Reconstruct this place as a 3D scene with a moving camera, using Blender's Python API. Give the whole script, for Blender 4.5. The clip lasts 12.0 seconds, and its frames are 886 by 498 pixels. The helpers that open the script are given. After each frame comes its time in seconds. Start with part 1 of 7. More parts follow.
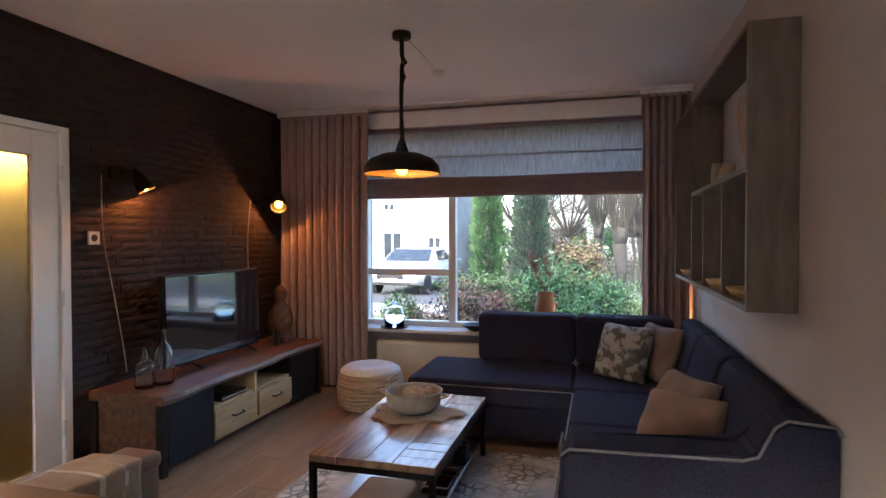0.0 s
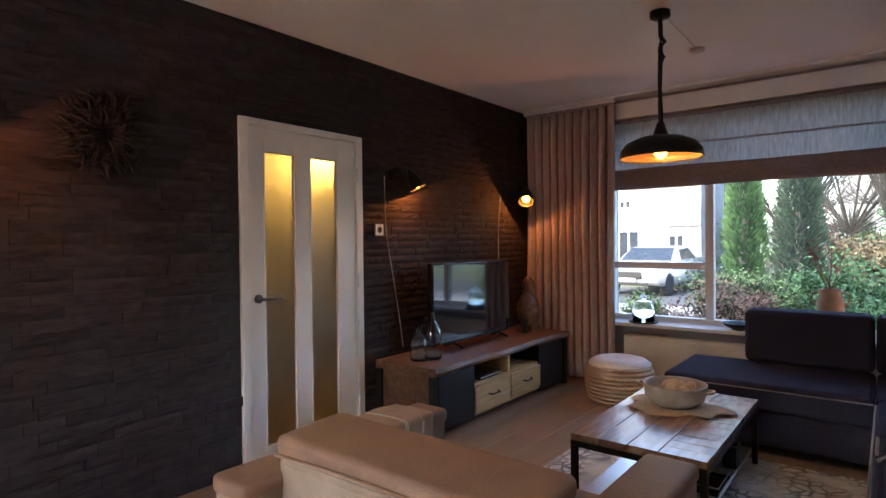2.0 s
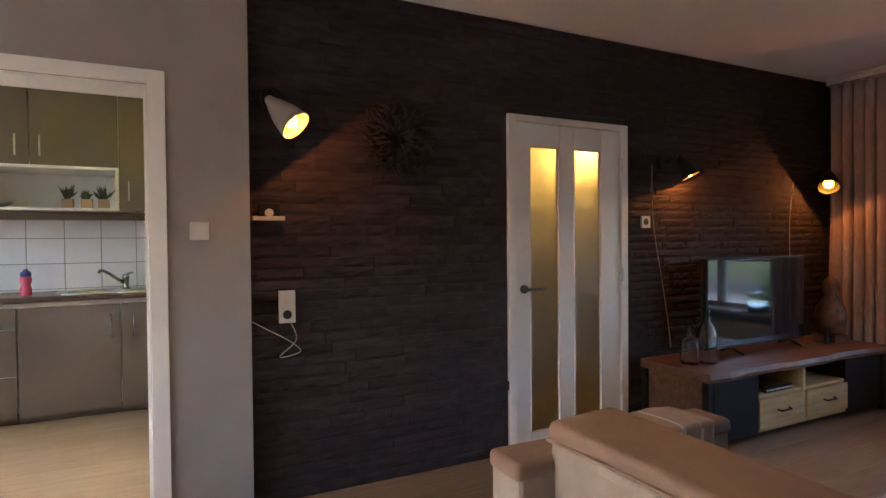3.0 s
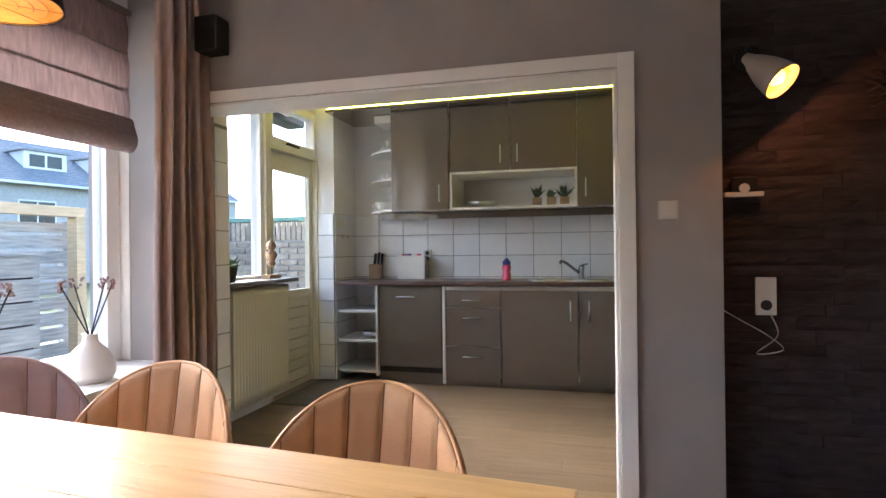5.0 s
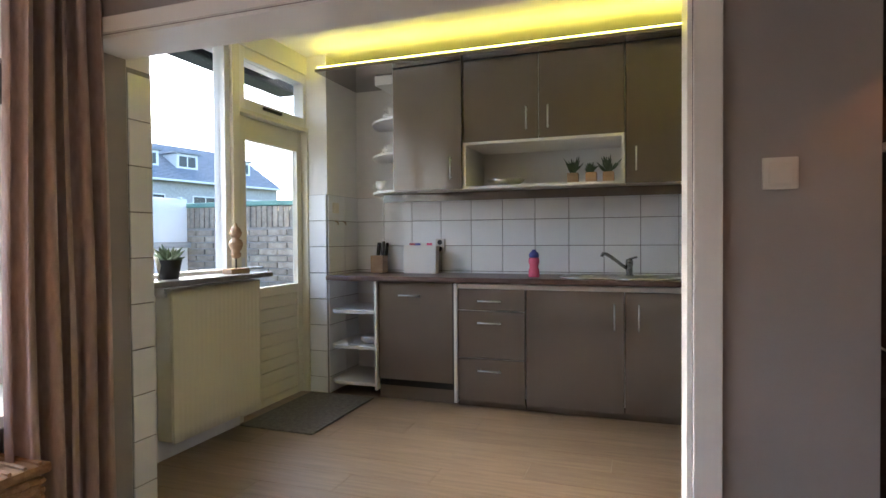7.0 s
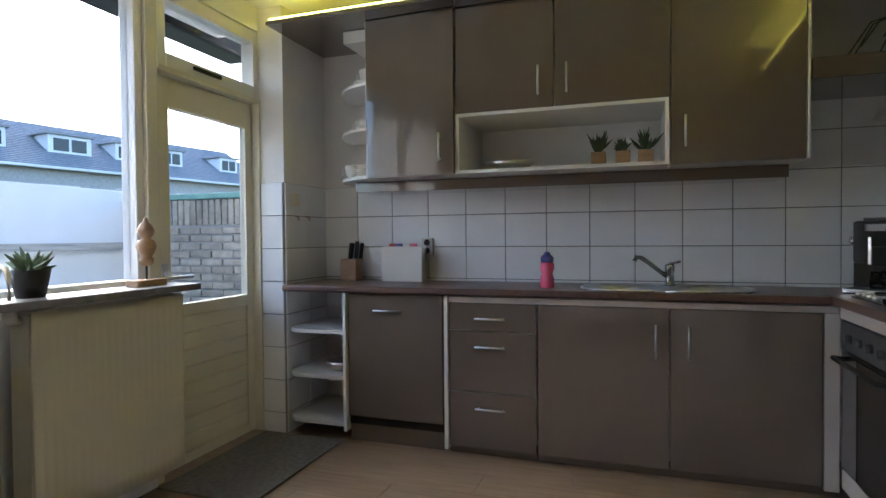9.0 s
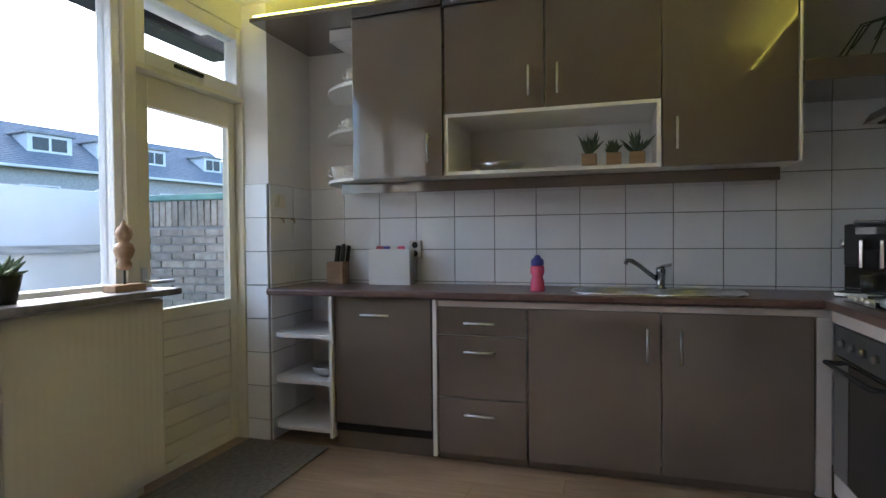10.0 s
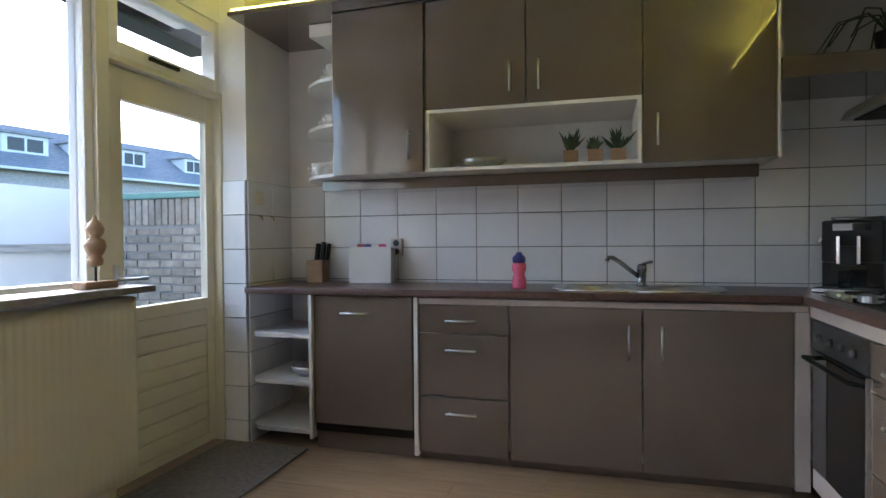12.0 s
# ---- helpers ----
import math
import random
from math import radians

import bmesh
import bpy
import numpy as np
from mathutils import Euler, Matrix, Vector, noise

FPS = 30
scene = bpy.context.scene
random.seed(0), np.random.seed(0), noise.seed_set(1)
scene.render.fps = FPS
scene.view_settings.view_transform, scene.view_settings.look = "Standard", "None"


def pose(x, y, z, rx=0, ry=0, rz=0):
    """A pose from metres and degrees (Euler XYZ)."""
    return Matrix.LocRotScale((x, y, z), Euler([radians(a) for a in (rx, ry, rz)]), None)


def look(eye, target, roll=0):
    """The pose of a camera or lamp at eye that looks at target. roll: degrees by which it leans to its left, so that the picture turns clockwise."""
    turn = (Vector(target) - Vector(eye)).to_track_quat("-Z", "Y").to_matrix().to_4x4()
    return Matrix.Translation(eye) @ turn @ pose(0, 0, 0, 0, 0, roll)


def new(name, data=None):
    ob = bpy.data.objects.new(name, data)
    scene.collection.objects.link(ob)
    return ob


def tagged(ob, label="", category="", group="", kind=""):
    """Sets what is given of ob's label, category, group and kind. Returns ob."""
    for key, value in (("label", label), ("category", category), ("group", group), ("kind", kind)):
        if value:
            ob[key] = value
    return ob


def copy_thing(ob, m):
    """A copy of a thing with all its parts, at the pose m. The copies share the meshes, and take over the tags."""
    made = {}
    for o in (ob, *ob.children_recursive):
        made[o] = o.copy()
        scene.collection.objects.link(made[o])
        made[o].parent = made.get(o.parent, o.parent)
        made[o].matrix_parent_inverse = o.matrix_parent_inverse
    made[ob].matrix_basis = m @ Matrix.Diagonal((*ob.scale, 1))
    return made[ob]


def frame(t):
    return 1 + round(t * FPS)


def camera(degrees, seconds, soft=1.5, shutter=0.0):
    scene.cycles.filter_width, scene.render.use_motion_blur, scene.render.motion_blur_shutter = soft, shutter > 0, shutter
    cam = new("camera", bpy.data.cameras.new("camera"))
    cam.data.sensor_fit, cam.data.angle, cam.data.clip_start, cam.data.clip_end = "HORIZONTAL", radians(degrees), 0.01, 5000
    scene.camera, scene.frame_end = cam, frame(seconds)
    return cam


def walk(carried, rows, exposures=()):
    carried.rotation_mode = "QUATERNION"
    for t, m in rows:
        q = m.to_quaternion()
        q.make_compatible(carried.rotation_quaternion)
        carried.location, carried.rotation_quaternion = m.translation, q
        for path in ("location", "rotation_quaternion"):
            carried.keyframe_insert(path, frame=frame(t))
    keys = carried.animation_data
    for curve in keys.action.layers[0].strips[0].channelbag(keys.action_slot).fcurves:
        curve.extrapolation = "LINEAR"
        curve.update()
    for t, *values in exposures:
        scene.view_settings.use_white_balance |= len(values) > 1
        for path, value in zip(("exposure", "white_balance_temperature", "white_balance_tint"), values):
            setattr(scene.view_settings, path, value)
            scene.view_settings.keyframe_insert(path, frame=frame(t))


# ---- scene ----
cam = camera(76.0, 12.0)
PATH = [
    (0, (0.035, 0.184, 1.387), (-0.495, 2.112, 1.349), -0.1),
    (0.5, (0.031, 0.131, 1.378), (-0.52, 2.054, 1.341), -0.0),
    (1, (0.018, 0.07, 1.376), (-0.643, 1.958, 1.336), -0.1),
    (1.5, (-0.036, 0.062, 1.343), (-0.953, 1.839, 1.308), -0.5),
    (2, (-0.061, 0.047, 1.307), (-1.3, 1.618, 1.279), -0.6),
    (2.5, (-0.105, 0.038, 1.288), (-1.646, 1.313, 1.261), -0.4),
    (3, (-0.106, 0.006, 1.288), (-1.895, 0.899, 1.253), -0.5),
    (3.5, (-0.109, -0.025, 1.215), (-2.055, 0.438, 1.208), -0.7),
    (3.6, (-0.119, -0.034, 1.215), (-2.083, 0.347, 1.207), -0.7),
    (3.7, (-0.129, -0.043, 1.216), (-2.106, 0.26, 1.206), -0.7),
    (5.3, (-0.34, -0.151, 1.169), (-2.252, -0.738, 1.171), -0.5),
    (5.5, (-0.411, -0.142, 1.177), (-2.317, -0.748, 1.174), -0.4),
    (6, (-0.641, -0.131, 1.189), (-2.539, -0.761, 1.171), -0.5),
    (6.5, (-0.896, -0.117, 1.184), (-2.785, -0.773, 1.152), -0.5),
    (7, (-1.221, -0.161, 1.175), (-3.108, -0.824, 1.139), -0.4),
    (7.1, (-1.286, -0.163, 1.185), (-3.172, -0.829, 1.147), -0.5),
    (9, (-2.076, -0.423, 1.179), (-3.97, -1.064, 1.138), -0.5),
    (9.5, (-2.117, -0.452, 1.187), (-4.02, -1.067, 1.148), -0.5),
    (10, (-2.128, -0.452, 1.192), (-4.037, -1.048, 1.152), -0.5),
    (10.5, (-2.134, -0.443, 1.191), (-4.046, -1.029, 1.15), -0.5),
    (11, (-2.143, -0.436, 1.185), (-4.059, -1.008, 1.147), -0.5),
    (11.5, (-2.153, -0.43, 1.176), (-4.071, -0.994, 1.139), -0.5),
    (12, (-2.159, -0.446, 1.162), (-4.084, -0.988, 1.131), -0.5),
]
EXPOSURES = [(0.0, 3.55, 5800, 10), (3.0, 3.28, 5950, 10), (5.3, 2.9, 5750, 10), (7.2, 2.75, 5750, 10), (9.0, 2.36, 5450, 10), (12.0, 2.58, 5450, 10)]
walk(cam, [(t, look(eye, target, roll)) for t, eye, target, roll in PATH], EXPOSURES)
SKY, WALLSPOT, PENDANT = 0.15, 0.78, 0.3

# ---------- world, sun, lamps of the sky ----------
world = bpy.data.worlds.new("sky")
scene.world = world
world.use_nodes = True
wn = world.node_tree
sky = wn.nodes.new("ShaderNodeTexSky")
sky.sky_type = "NISHITA"
sky.sun_disc = False
sky.sun_elevation = radians(28)
sky.sun_rotation = radians(200)
sky.air_density, sky.dust_density, sky.ozone_density = 1.0, 3.0, 1.5
wn.nodes["Background"].inputs["Strength"].default_value = SKY
wn.links.new(sky.outputs[0], wn.nodes["Background"].inputs["Color"])
sun = new("sun", bpy.data.lights.new("sun", "SUN"))
sun.data.energy, sun.data.angle, sun.data.color = 0.5, radians(45), (1.0, 0.96, 0.9)
sun.matrix_world = look((0, 0, 0), (0.3, 0.75, -0.55))


# ---------- materials ----------
def mat(name, c1, c2=None, scale=8.0, rough=0.5, bump=0.0, metal=0.0, stretch=(1, 1, 1), detail=6.0, var=0.0,
        coat=0.0, bump_scale=None, low=0.3, high=0.7, spots=None, leafy=0.0):
    m = bpy.data.materials.new(name)
    m.use_nodes = True
    nt = m.node_tree
    b = nt.nodes["Principled BSDF"]
    b.inputs["Roughness"].default_value = rough
    b.inputs["Metallic"].default_value = metal
    b.inputs["Coat Weight"].default_value = coat
    tc = nt.nodes.new("ShaderNodeTexCoord")
    mp = nt.nodes.new("ShaderNodeMapping")
    mp.inputs["Scale"].default_value = stretch
    oi = nt.nodes.new("ShaderNodeObjectInfo")
    shift = nt.nodes.new("ShaderNodeVectorMath")
    shift.operation = "ADD"
    sc = nt.nodes.new("ShaderNodeMath")
    sc.operation = "MULTIPLY"
    sc.inputs[1].default_value = 37.0
    nt.links.new(oi.outputs["Random"], sc.inputs[0])
    nt.links.new(tc.outputs["Object"], shift.inputs[0])
    nt.links.new(sc.outputs[0], shift.inputs[1])
    nt.links.new(shift.outputs[0], mp.inputs["Vector"])
    n1 = nt.nodes.new("ShaderNodeTexNoise")
    n1.inputs["Scale"].default_value = scale
    n1.inputs["Detail"].default_value = detail
    nt.links.new(mp.outputs[0], n1.inputs["Vector"])
    ramp = nt.nodes.new("ShaderNodeValToRGB")
    ramp.color_ramp.elements[0].position, ramp.color_ramp.elements[1].position = low, high
    c2 = c2 or c1
    ramp.color_ramp.elements[0].color, ramp.color_ramp.elements[1].color = (*c1, 1), (*c2, 1)
    nt.links.new(n1.outputs["Fac"], ramp.inputs[0])
    col = ramp.outputs[0]
    if spots:
        n3 = nt.nodes.new("ShaderNodeTexNoise")
        n3.inputs["Scale"].default_value = spots[0]
        n3.inputs["Detail"].default_value = 3
        nt.links.new(mp.outputs[0], n3.inputs["Vector"])
        r3 = nt.nodes.new("ShaderNodeValToRGB")
        r3.color_ramp.elements[0].position, r3.color_ramp.elements[1].position = spots[2], spots[3]
        nt.links.new(n3.outputs["Fac"], r3.inputs[0])
        mx = nt.nodes.new("ShaderNodeMix")
        mx.data_type = "RGBA"
        nt.links.new(r3.outputs[0], mx.inputs["Factor"])
        nt.links.new(col, mx.inputs["A"])
        mx.inputs["B"].default_value = (*spots[1], 1)
        col = mx.outputs["Result"]
    if var:
        hsv = nt.nodes.new("ShaderNodeHueSaturation")
        mr = nt.nodes.new("ShaderNodeMapRange")
        mr.inputs["To Min"].default_value, mr.inputs["To Max"].default_value = 1 - var, 1 + var
        nt.links.new(oi.outputs["Random"], mr.inputs["Value"])
        nt.links.new(mr.outputs[0], hsv.inputs["Value"])
        nt.links.new(col, hsv.inputs["Color"])
        col = hsv.outputs[0]
    if leafy:
        geo = nt.nodes.new("ShaderNodeNewGeometry")
        lv = nt.nodes.new("ShaderNodeHueSaturation")
        lr = nt.nodes.new("ShaderNodeMapRange")
        lr.inputs["To Min"].default_value, lr.inputs["To Max"].default_value = 1 - leafy, 1 + leafy
        nt.links.new(geo.outputs["Random Per Island"], lr.inputs["Value"])
        nt.links.new(lr.outputs[0], lv.inputs["Value"])
        nt.links.new(col, lv.inputs["Color"])
        col = lv.outputs[0]
    nt.links.new(col, b.inputs["Base Color"])
    rr = nt.nodes.new("ShaderNodeMapRange")
    rr.inputs["To Min"].default_value, rr.inputs["To Max"].default_value = max(rough - 0.07, 0.02), min(rough + 0.07, 1)
    nt.links.new(n1.outputs["Fac"], rr.inputs["Value"])
    nt.links.new(rr.outputs[0], b.inputs["Roughness"])
    if bump:
        n2 = nt.nodes.new("ShaderNodeTexNoise")
        n2.inputs["Scale"].default_value = bump_scale or scale * 4
        n2.inputs["Detail"].default_value = 5
        nt.links.new(mp.outputs[0], n2.inputs["Vector"])
        bp = nt.nodes.new("ShaderNodeBump")
        bp.inputs["Strength"].default_value = bump
        bp.inputs["Distance"].default_value = 0.01
        nt.links.new(n2.outputs["Fac"], bp.inputs["Height"])
        nt.links.new(bp.outputs[0], b.inputs["Normal"])
    return m


def glow(name, colour, strength):
    m = bpy.data.materials.new(name)
    m.use_nodes = True
    b = m.node_tree.nodes["Principled BSDF"]
    b.inputs["Base Color"].default_value = (*colour, 1)
    b.inputs["Emission Color"].default_value = (*colour, 1)
    b.inputs["Emission Strength"].default_value = strength
    return m


def glassy(name, colour=(1, 1, 1), rough=0.0, thin=True, alpha=1.0):
    m = bpy.data.materials.new(name)
    m.use_nodes = True
    b = m.node_tree.nodes["Principled BSDF"]
    b.inputs["Base Color"].default_value = (*colour, 1)
    b.inputs["Transmission Weight"].default_value = 1.0
    b.inputs["Roughness"].default_value = rough
    b.inputs["IOR"].default_value = 1.05 if thin else 1.45
    return m


def sheer(name, c1, c2, through_share):
    """Woven cloth that lets part of the light through."""
    m = mat(name, c1, c2, 60, 0.9, 0.15, stretch=(1, 1, 0.15))
    nt = m.node_tree
    b = nt.nodes["Principled BSDF"]
    tr = nt.nodes.new("ShaderNodeBsdfTranslucent")
    tr.inputs["Color"].default_value = (*c2, 1)
    mixn = nt.nodes.new("ShaderNodeMixShader")
    mixn.inputs[0].default_value = through_share
    nt.links.new(b.outputs[0], mixn.inputs[1])
    nt.links.new(tr.outputs[0], mixn.inputs[2])
    nt.links.new(mixn.outputs[0], nt.nodes["Material Output"].inputs["Surface"])
    return m


M_plaster = mat("white_plaster", (0.72, 0.71, 0.69), (0.78, 0.77, 0.75), 3, 0.9, 0.1, bump_scale=120)
M_ceiling = mat("ceiling_plaster", (0.82, 0.82, 0.81), (0.87, 0.87, 0.86), 2, 0.95, 0.12, bump_scale=90)
M_grey = mat("taupe_wall_paint", (0.29, 0.265, 0.25), (0.33, 0.30, 0.285), 4, 0.9, 0.1, bump_scale=140)
M_stone = mat("dark_stone_strip", (0.027, 0.019, 0.021), (0.056, 0.040, 0.042), 9, 0.8, 0.35, stretch=(1, 1, 3), var=0.2, bump_scale=30)
M_joint = mat("stone_bedding", (0.035, 0.03, 0.03), (0.05, 0.045, 0.045), 20, 0.95, 0.3)
M_plank = mat("oak_laminate", (0.20, 0.137, 0.085), (0.285, 0.207, 0.138), 5, 0.42, 0.12, stretch=(9, 0.7, 1), var=0.10, bump_scale=30)
M_sub = mat("dark_subfloor", (0.12, 0.09, 0.07), (0.15, 0.11, 0.09), 6, 0.8)
M_white = mat("white_gloss_paint", (0.74, 0.73, 0.69), (0.79, 0.78, 0.75), 3, 0.35, 0.04, bump_scale=60)
M_cream = mat("cream_enamel", (0.66, 0.63, 0.50), (0.70, 0.67, 0.55), 3, 0.4, 0.03, bump_scale=60)
M_tile = mat("white_glazed_tile", (0.76, 0.78, 0.80), (0.81, 0.83, 0.85), 4, 0.08, 0.04, var=0.03, bump_scale=10)
M_grout = mat("grey_grout", (0.20, 0.20, 0.205), (0.28, 0.28, 0.28), 40, 0.95, 0.3)
M_front = mat("taupe_kitchen_front", (0.132, 0.106, 0.082), (0.150, 0.122, 0.095), 2.5, 0.08, 0.006, coat=1.0, bump_scale=12)
M_worktop = mat("brown_worktop", (0.085, 0.05, 0.042), (0.12, 0.075, 0.06), 30, 0.3, 0.05)
M_steel = mat("brushed_steel", (0.55, 0.55, 0.55), (0.66, 0.66, 0.66), 30, 0.3, 0.05, metal=1, stretch=(1, 12, 1))
M_chrome = mat("chrome", (0.8, 0.8, 0.8), (0.85, 0.85, 0.85), 5, 0.12, metal=1)
# Chrome with a darker base colour, standing in for the dark room it mirrors.
M_tap = mat("darkened_chrome", (0.34, 0.35, 0.36), (0.42, 0.43, 0.44), 5, 0.16, metal=1)
M_black = mat("black_metal", (0.010, 0.0095, 0.0095), (0.018, 0.017, 0.016), 14, 0.5, 0.15)
M_black.node_tree.nodes["Principled BSDF"].inputs["Specular IOR Level"].default_value = 0.25
M_blackgloss = mat("black_gloss", (0.01, 0.01, 0.011), (0.014, 0.014, 0.015), 4, 0.05, coat=1.0)
M_wood = mat("rustic_wood", (0.085, 0.036, 0.018), (0.20, 0.096, 0.046), 4, 0.45, 0.3, stretch=(7, 0.8, 7), bump_scale=14, spots=(2.5, (0.07, 0.035, 0.02), 0.55, 0.75))
M_woodlight = mat("pale_crate_wood", (0.46, 0.31, 0.12), (0.60, 0.44, 0.21), 5, 0.6, 0.3, stretch=(6, 1, 8), bump_scale=20)
M_oak = mat("oiled_oak_top", (0.50, 0.30, 0.14), (0.64, 0.42, 0.22), 4, 0.3, 0.12, stretch=(8, 0.8, 1), bump_scale=16)
M_shelfwood = mat("grey_brown_wood", (0.12, 0.088, 0.064), (0.185, 0.14, 0.103), 5, 0.6, 0.2, stretch=(6, 6, 1), bump_scale=20)
M_sofa = mat("slate_blue_fabric", (0.021, 0.020, 0.034), (0.038, 0.036, 0.056), 120, 0.95, 0.35, bump_scale=260)
M_sofa.node_tree.nodes["Principled BSDF"].inputs["Specular IOR Level"].default_value = 0.12
M_stone.node_tree.nodes["Principled BSDF"].inputs["Specular IOR Level"].default_value = 0.3
M_piping = mat("light_piping", (0.17, 0.165, 0.165), (0.22, 0.215, 0.21), 60, 0.9)
M_leather = mat("camel_leather", (0.155, 0.088, 0.057), (0.22, 0.13, 0.085), 7, 0.55, 0.2, bump_scale=90)
M_suede = mat("beige_suede", (0.21, 0.162, 0.125), (0.27, 0.215, 0.17), 9, 0.9, 0.2, bump_scale=160)
M_chair = mat("cognac_velvet", (0.48, 0.26, 0.115), (0.57, 0.325, 0.155), 9, 0.6, 0.12, bump_scale=200)
M_chairgrey = mat("mauve_velvet", (0.30, 0.20, 0.19), (0.38, 0.265, 0.25), 6, 0.65, 0.12, bump_scale=200)
M_curtain = mat("taupe_curtain", (0.36, 0.265, 0.24), (0.44, 0.34, 0.31), 50, 0.95, 0.2, stretch=(1, 1, 0.3), bump_scale=200)
M_blind = sheer("linen_blind", (0.15, 0.125, 0.12), (0.38, 0.33, 0.315), 0.32)
M_blindplum = sheer("plum_linen_blind", (0.17, 0.115, 0.11), (0.30, 0.21, 0.20), 0.15)
M_blinddark = mat("folded_linen", (0.20, 0.155, 0.15), (0.27, 0.215, 0.205), 60, 0.95, 0.2)
M_rug = mat("distressed_rug", (0.46, 0.50, 0.52), (0.70, 0.71, 0.70), 5, 0.98, 0.5, detail=10, bump_scale=150, low=0.36, high=0.62)


def lacework(m, dark, cells, worn):
    """Adds a faded lace of darker yarn to a carpet, rubbed away in patches."""
    nt = m.node_tree
    b = nt.nodes["Principled BSDF"]
    base = b.inputs["Base Color"].links[0].from_socket
    tc = nt.nodes.new("ShaderNodeTexCoord")
    jit = nt.nodes.new("ShaderNodeTexNoise")
    jit.inputs["Scale"].default_value = 6
    add = nt.nodes.new("ShaderNodeVectorMath")
    add.operation = "MULTIPLY_ADD"
    add.inputs[1].default_value = (0.12, 0.12, 0.0)
    nt.links.new(tc.outputs["Object"], jit.inputs["Vector"])
    nt.links.new(jit.outputs["Color"], add.inputs[0])
    nt.links.new(tc.outputs["Object"], add.inputs[2])
    vor = nt.nodes.new("ShaderNodeTexVoronoi")
    vor.feature = "DISTANCE_TO_EDGE"
    vor.inputs["Scale"].default_value = cells
    nt.links.new(add.outputs[0], vor.inputs["Vector"])
    line = nt.nodes.new("ShaderNodeMapRange")
    line.inputs["From Min"].default_value, line.inputs["From Max"].default_value = 0.05, 0.16
    line.inputs["To Min"].default_value, line.inputs["To Max"].default_value = 1.0, 0.0
    nt.links.new(vor.outputs["Distance"], line.inputs["Value"])
    rub = nt.nodes.new("ShaderNodeTexNoise")
    rub.inputs["Scale"].default_value, rub.inputs["Detail"].default_value = worn, 8
    nt.links.new(tc.outputs["Object"], rub.inputs["Vector"])
    keep = nt.nodes.new("ShaderNodeMapRange")
    keep.inputs["From Min"].default_value, keep.inputs["From Max"].default_value = 0.42, 0.60
    nt.links.new(rub.outputs["Fac"], keep.inputs["Value"])
    mul = nt.nodes.new("ShaderNodeMath")
    mul.operation = "MULTIPLY"
    nt.links.new(line.outputs[0], mul.inputs[0])
    nt.links.new(keep.outputs[0], mul.inputs[1])
    mx = nt.nodes.new("ShaderNodeMix")
    mx.data_type = "RGBA"
    mx.inputs["B"].default_value = (*dark, 1)
    nt.links.new(mul.outputs[0], mx.inputs["Factor"])
    nt.links.new(base, mx.inputs["A"])
    nt.links.new(mx.outputs["Result"], b.inputs["Base Color"])


lacework(M_rug, (0.17, 0.19, 0.21), 15.0, 3.5)
M_mat = mat("grey_door_mat", (0.11, 0.10, 0.095), (0.19, 0.175, 0.165), 40, 0.98, 0.6, bump_scale=180)
M_jute = mat("woven_jute", (0.36, 0.25, 0.16), (0.50, 0.38, 0.26), 40, 0.95, 0.6, stretch=(1, 1, 3), bump_scale=90)
M_cream_cloth = mat("cream_wool", (0.62, 0.58, 0.52), (0.72, 0.68, 0.62), 30, 0.98, 0.4)
M_wicker = mat("wicker", (0.26, 0.14, 0.065), (0.38, 0.23, 0.12), 40, 0.6, 0.4)
M_ceramic = mat("white_ceramic", (0.70, 0.68, 0.64), (0.76, 0.74, 0.70), 5, 0.45, 0.05)
M_clay = mat("stoneware", (0.30, 0.23, 0.15), (0.45, 0.36, 0.25), 12, 0.7, 0.2)
M_leaf = mat("green_leaf", (0.04, 0.065, 0.035), (0.085, 0.125, 0.06), 12, 0.55, 0.1, var=0.25)
M_glass = glassy("window_glass")
M_frost = glassy("frosted_glass", (0.90, 0.84, 0.72), 0.36, thin=False)
M_thinglass = glassy("thin_clear_glass", (0.90, 0.95, 0.95), 0.0)
M_thinglass.node_tree.nodes["Principled BSDF"].inputs["IOR"].default_value = 1.45
M_bulb = glow("warm_bulb", (1.0, 0.46, 0.03), 3)
M_spot = glow("wall_bulb", (1.0, 0.42, 0.022), 3)
M_led = glow("yellow_led", (1.0, 0.80, 0.09), 4.8)
M_edge = mat("beige_edge_band", (0.50, 0.455, 0.41), (0.56, 0.51, 0.465), 5, 0.5)
M_greige = mat("greige_wall_paint", (0.42, 0.38, 0.355), (0.47, 0.43, 0.40), 3, 0.9, 0.1, bump_scale=120)
M_darksteel = mat("dark_steel", (0.10, 0.10, 0.10), (0.15, 0.15, 0.15), 30, 0.35, metal=0.8)
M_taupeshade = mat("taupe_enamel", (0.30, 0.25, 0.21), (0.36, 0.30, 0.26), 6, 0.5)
M_brass = mat("brass_lining", (0.50, 0.29, 0.11), (0.60, 0.38, 0.16), 8, 0.45, metal=0.3)
M_cord = mat("grey_cord", (0.42, 0.38, 0.34), (0.48, 0.44, 0.40), 8, 0.6)
M_plastic = mat("white_plastic", (0.58, 0.56, 0.51), (0.62, 0.60, 0.55), 6, 0.4)
M_darkhole = mat("dark_opening", (0.02, 0.02, 0.02), (0.03, 0.03, 0.03), 6, 0.8)
M_pink = mat("pink_bottle", (0.75, 0.10, 0.22), (0.82, 0.16, 0.28), 6, 0.25)
M_blue = mat("blue_lid", (0.06, 0.06, 0.28), (0.08, 0.08, 0.34), 6, 0.3)
M_red = mat("red_handle", (0.35, 0.05, 0.06), (0.42, 0.08, 0.09), 6, 0.4)
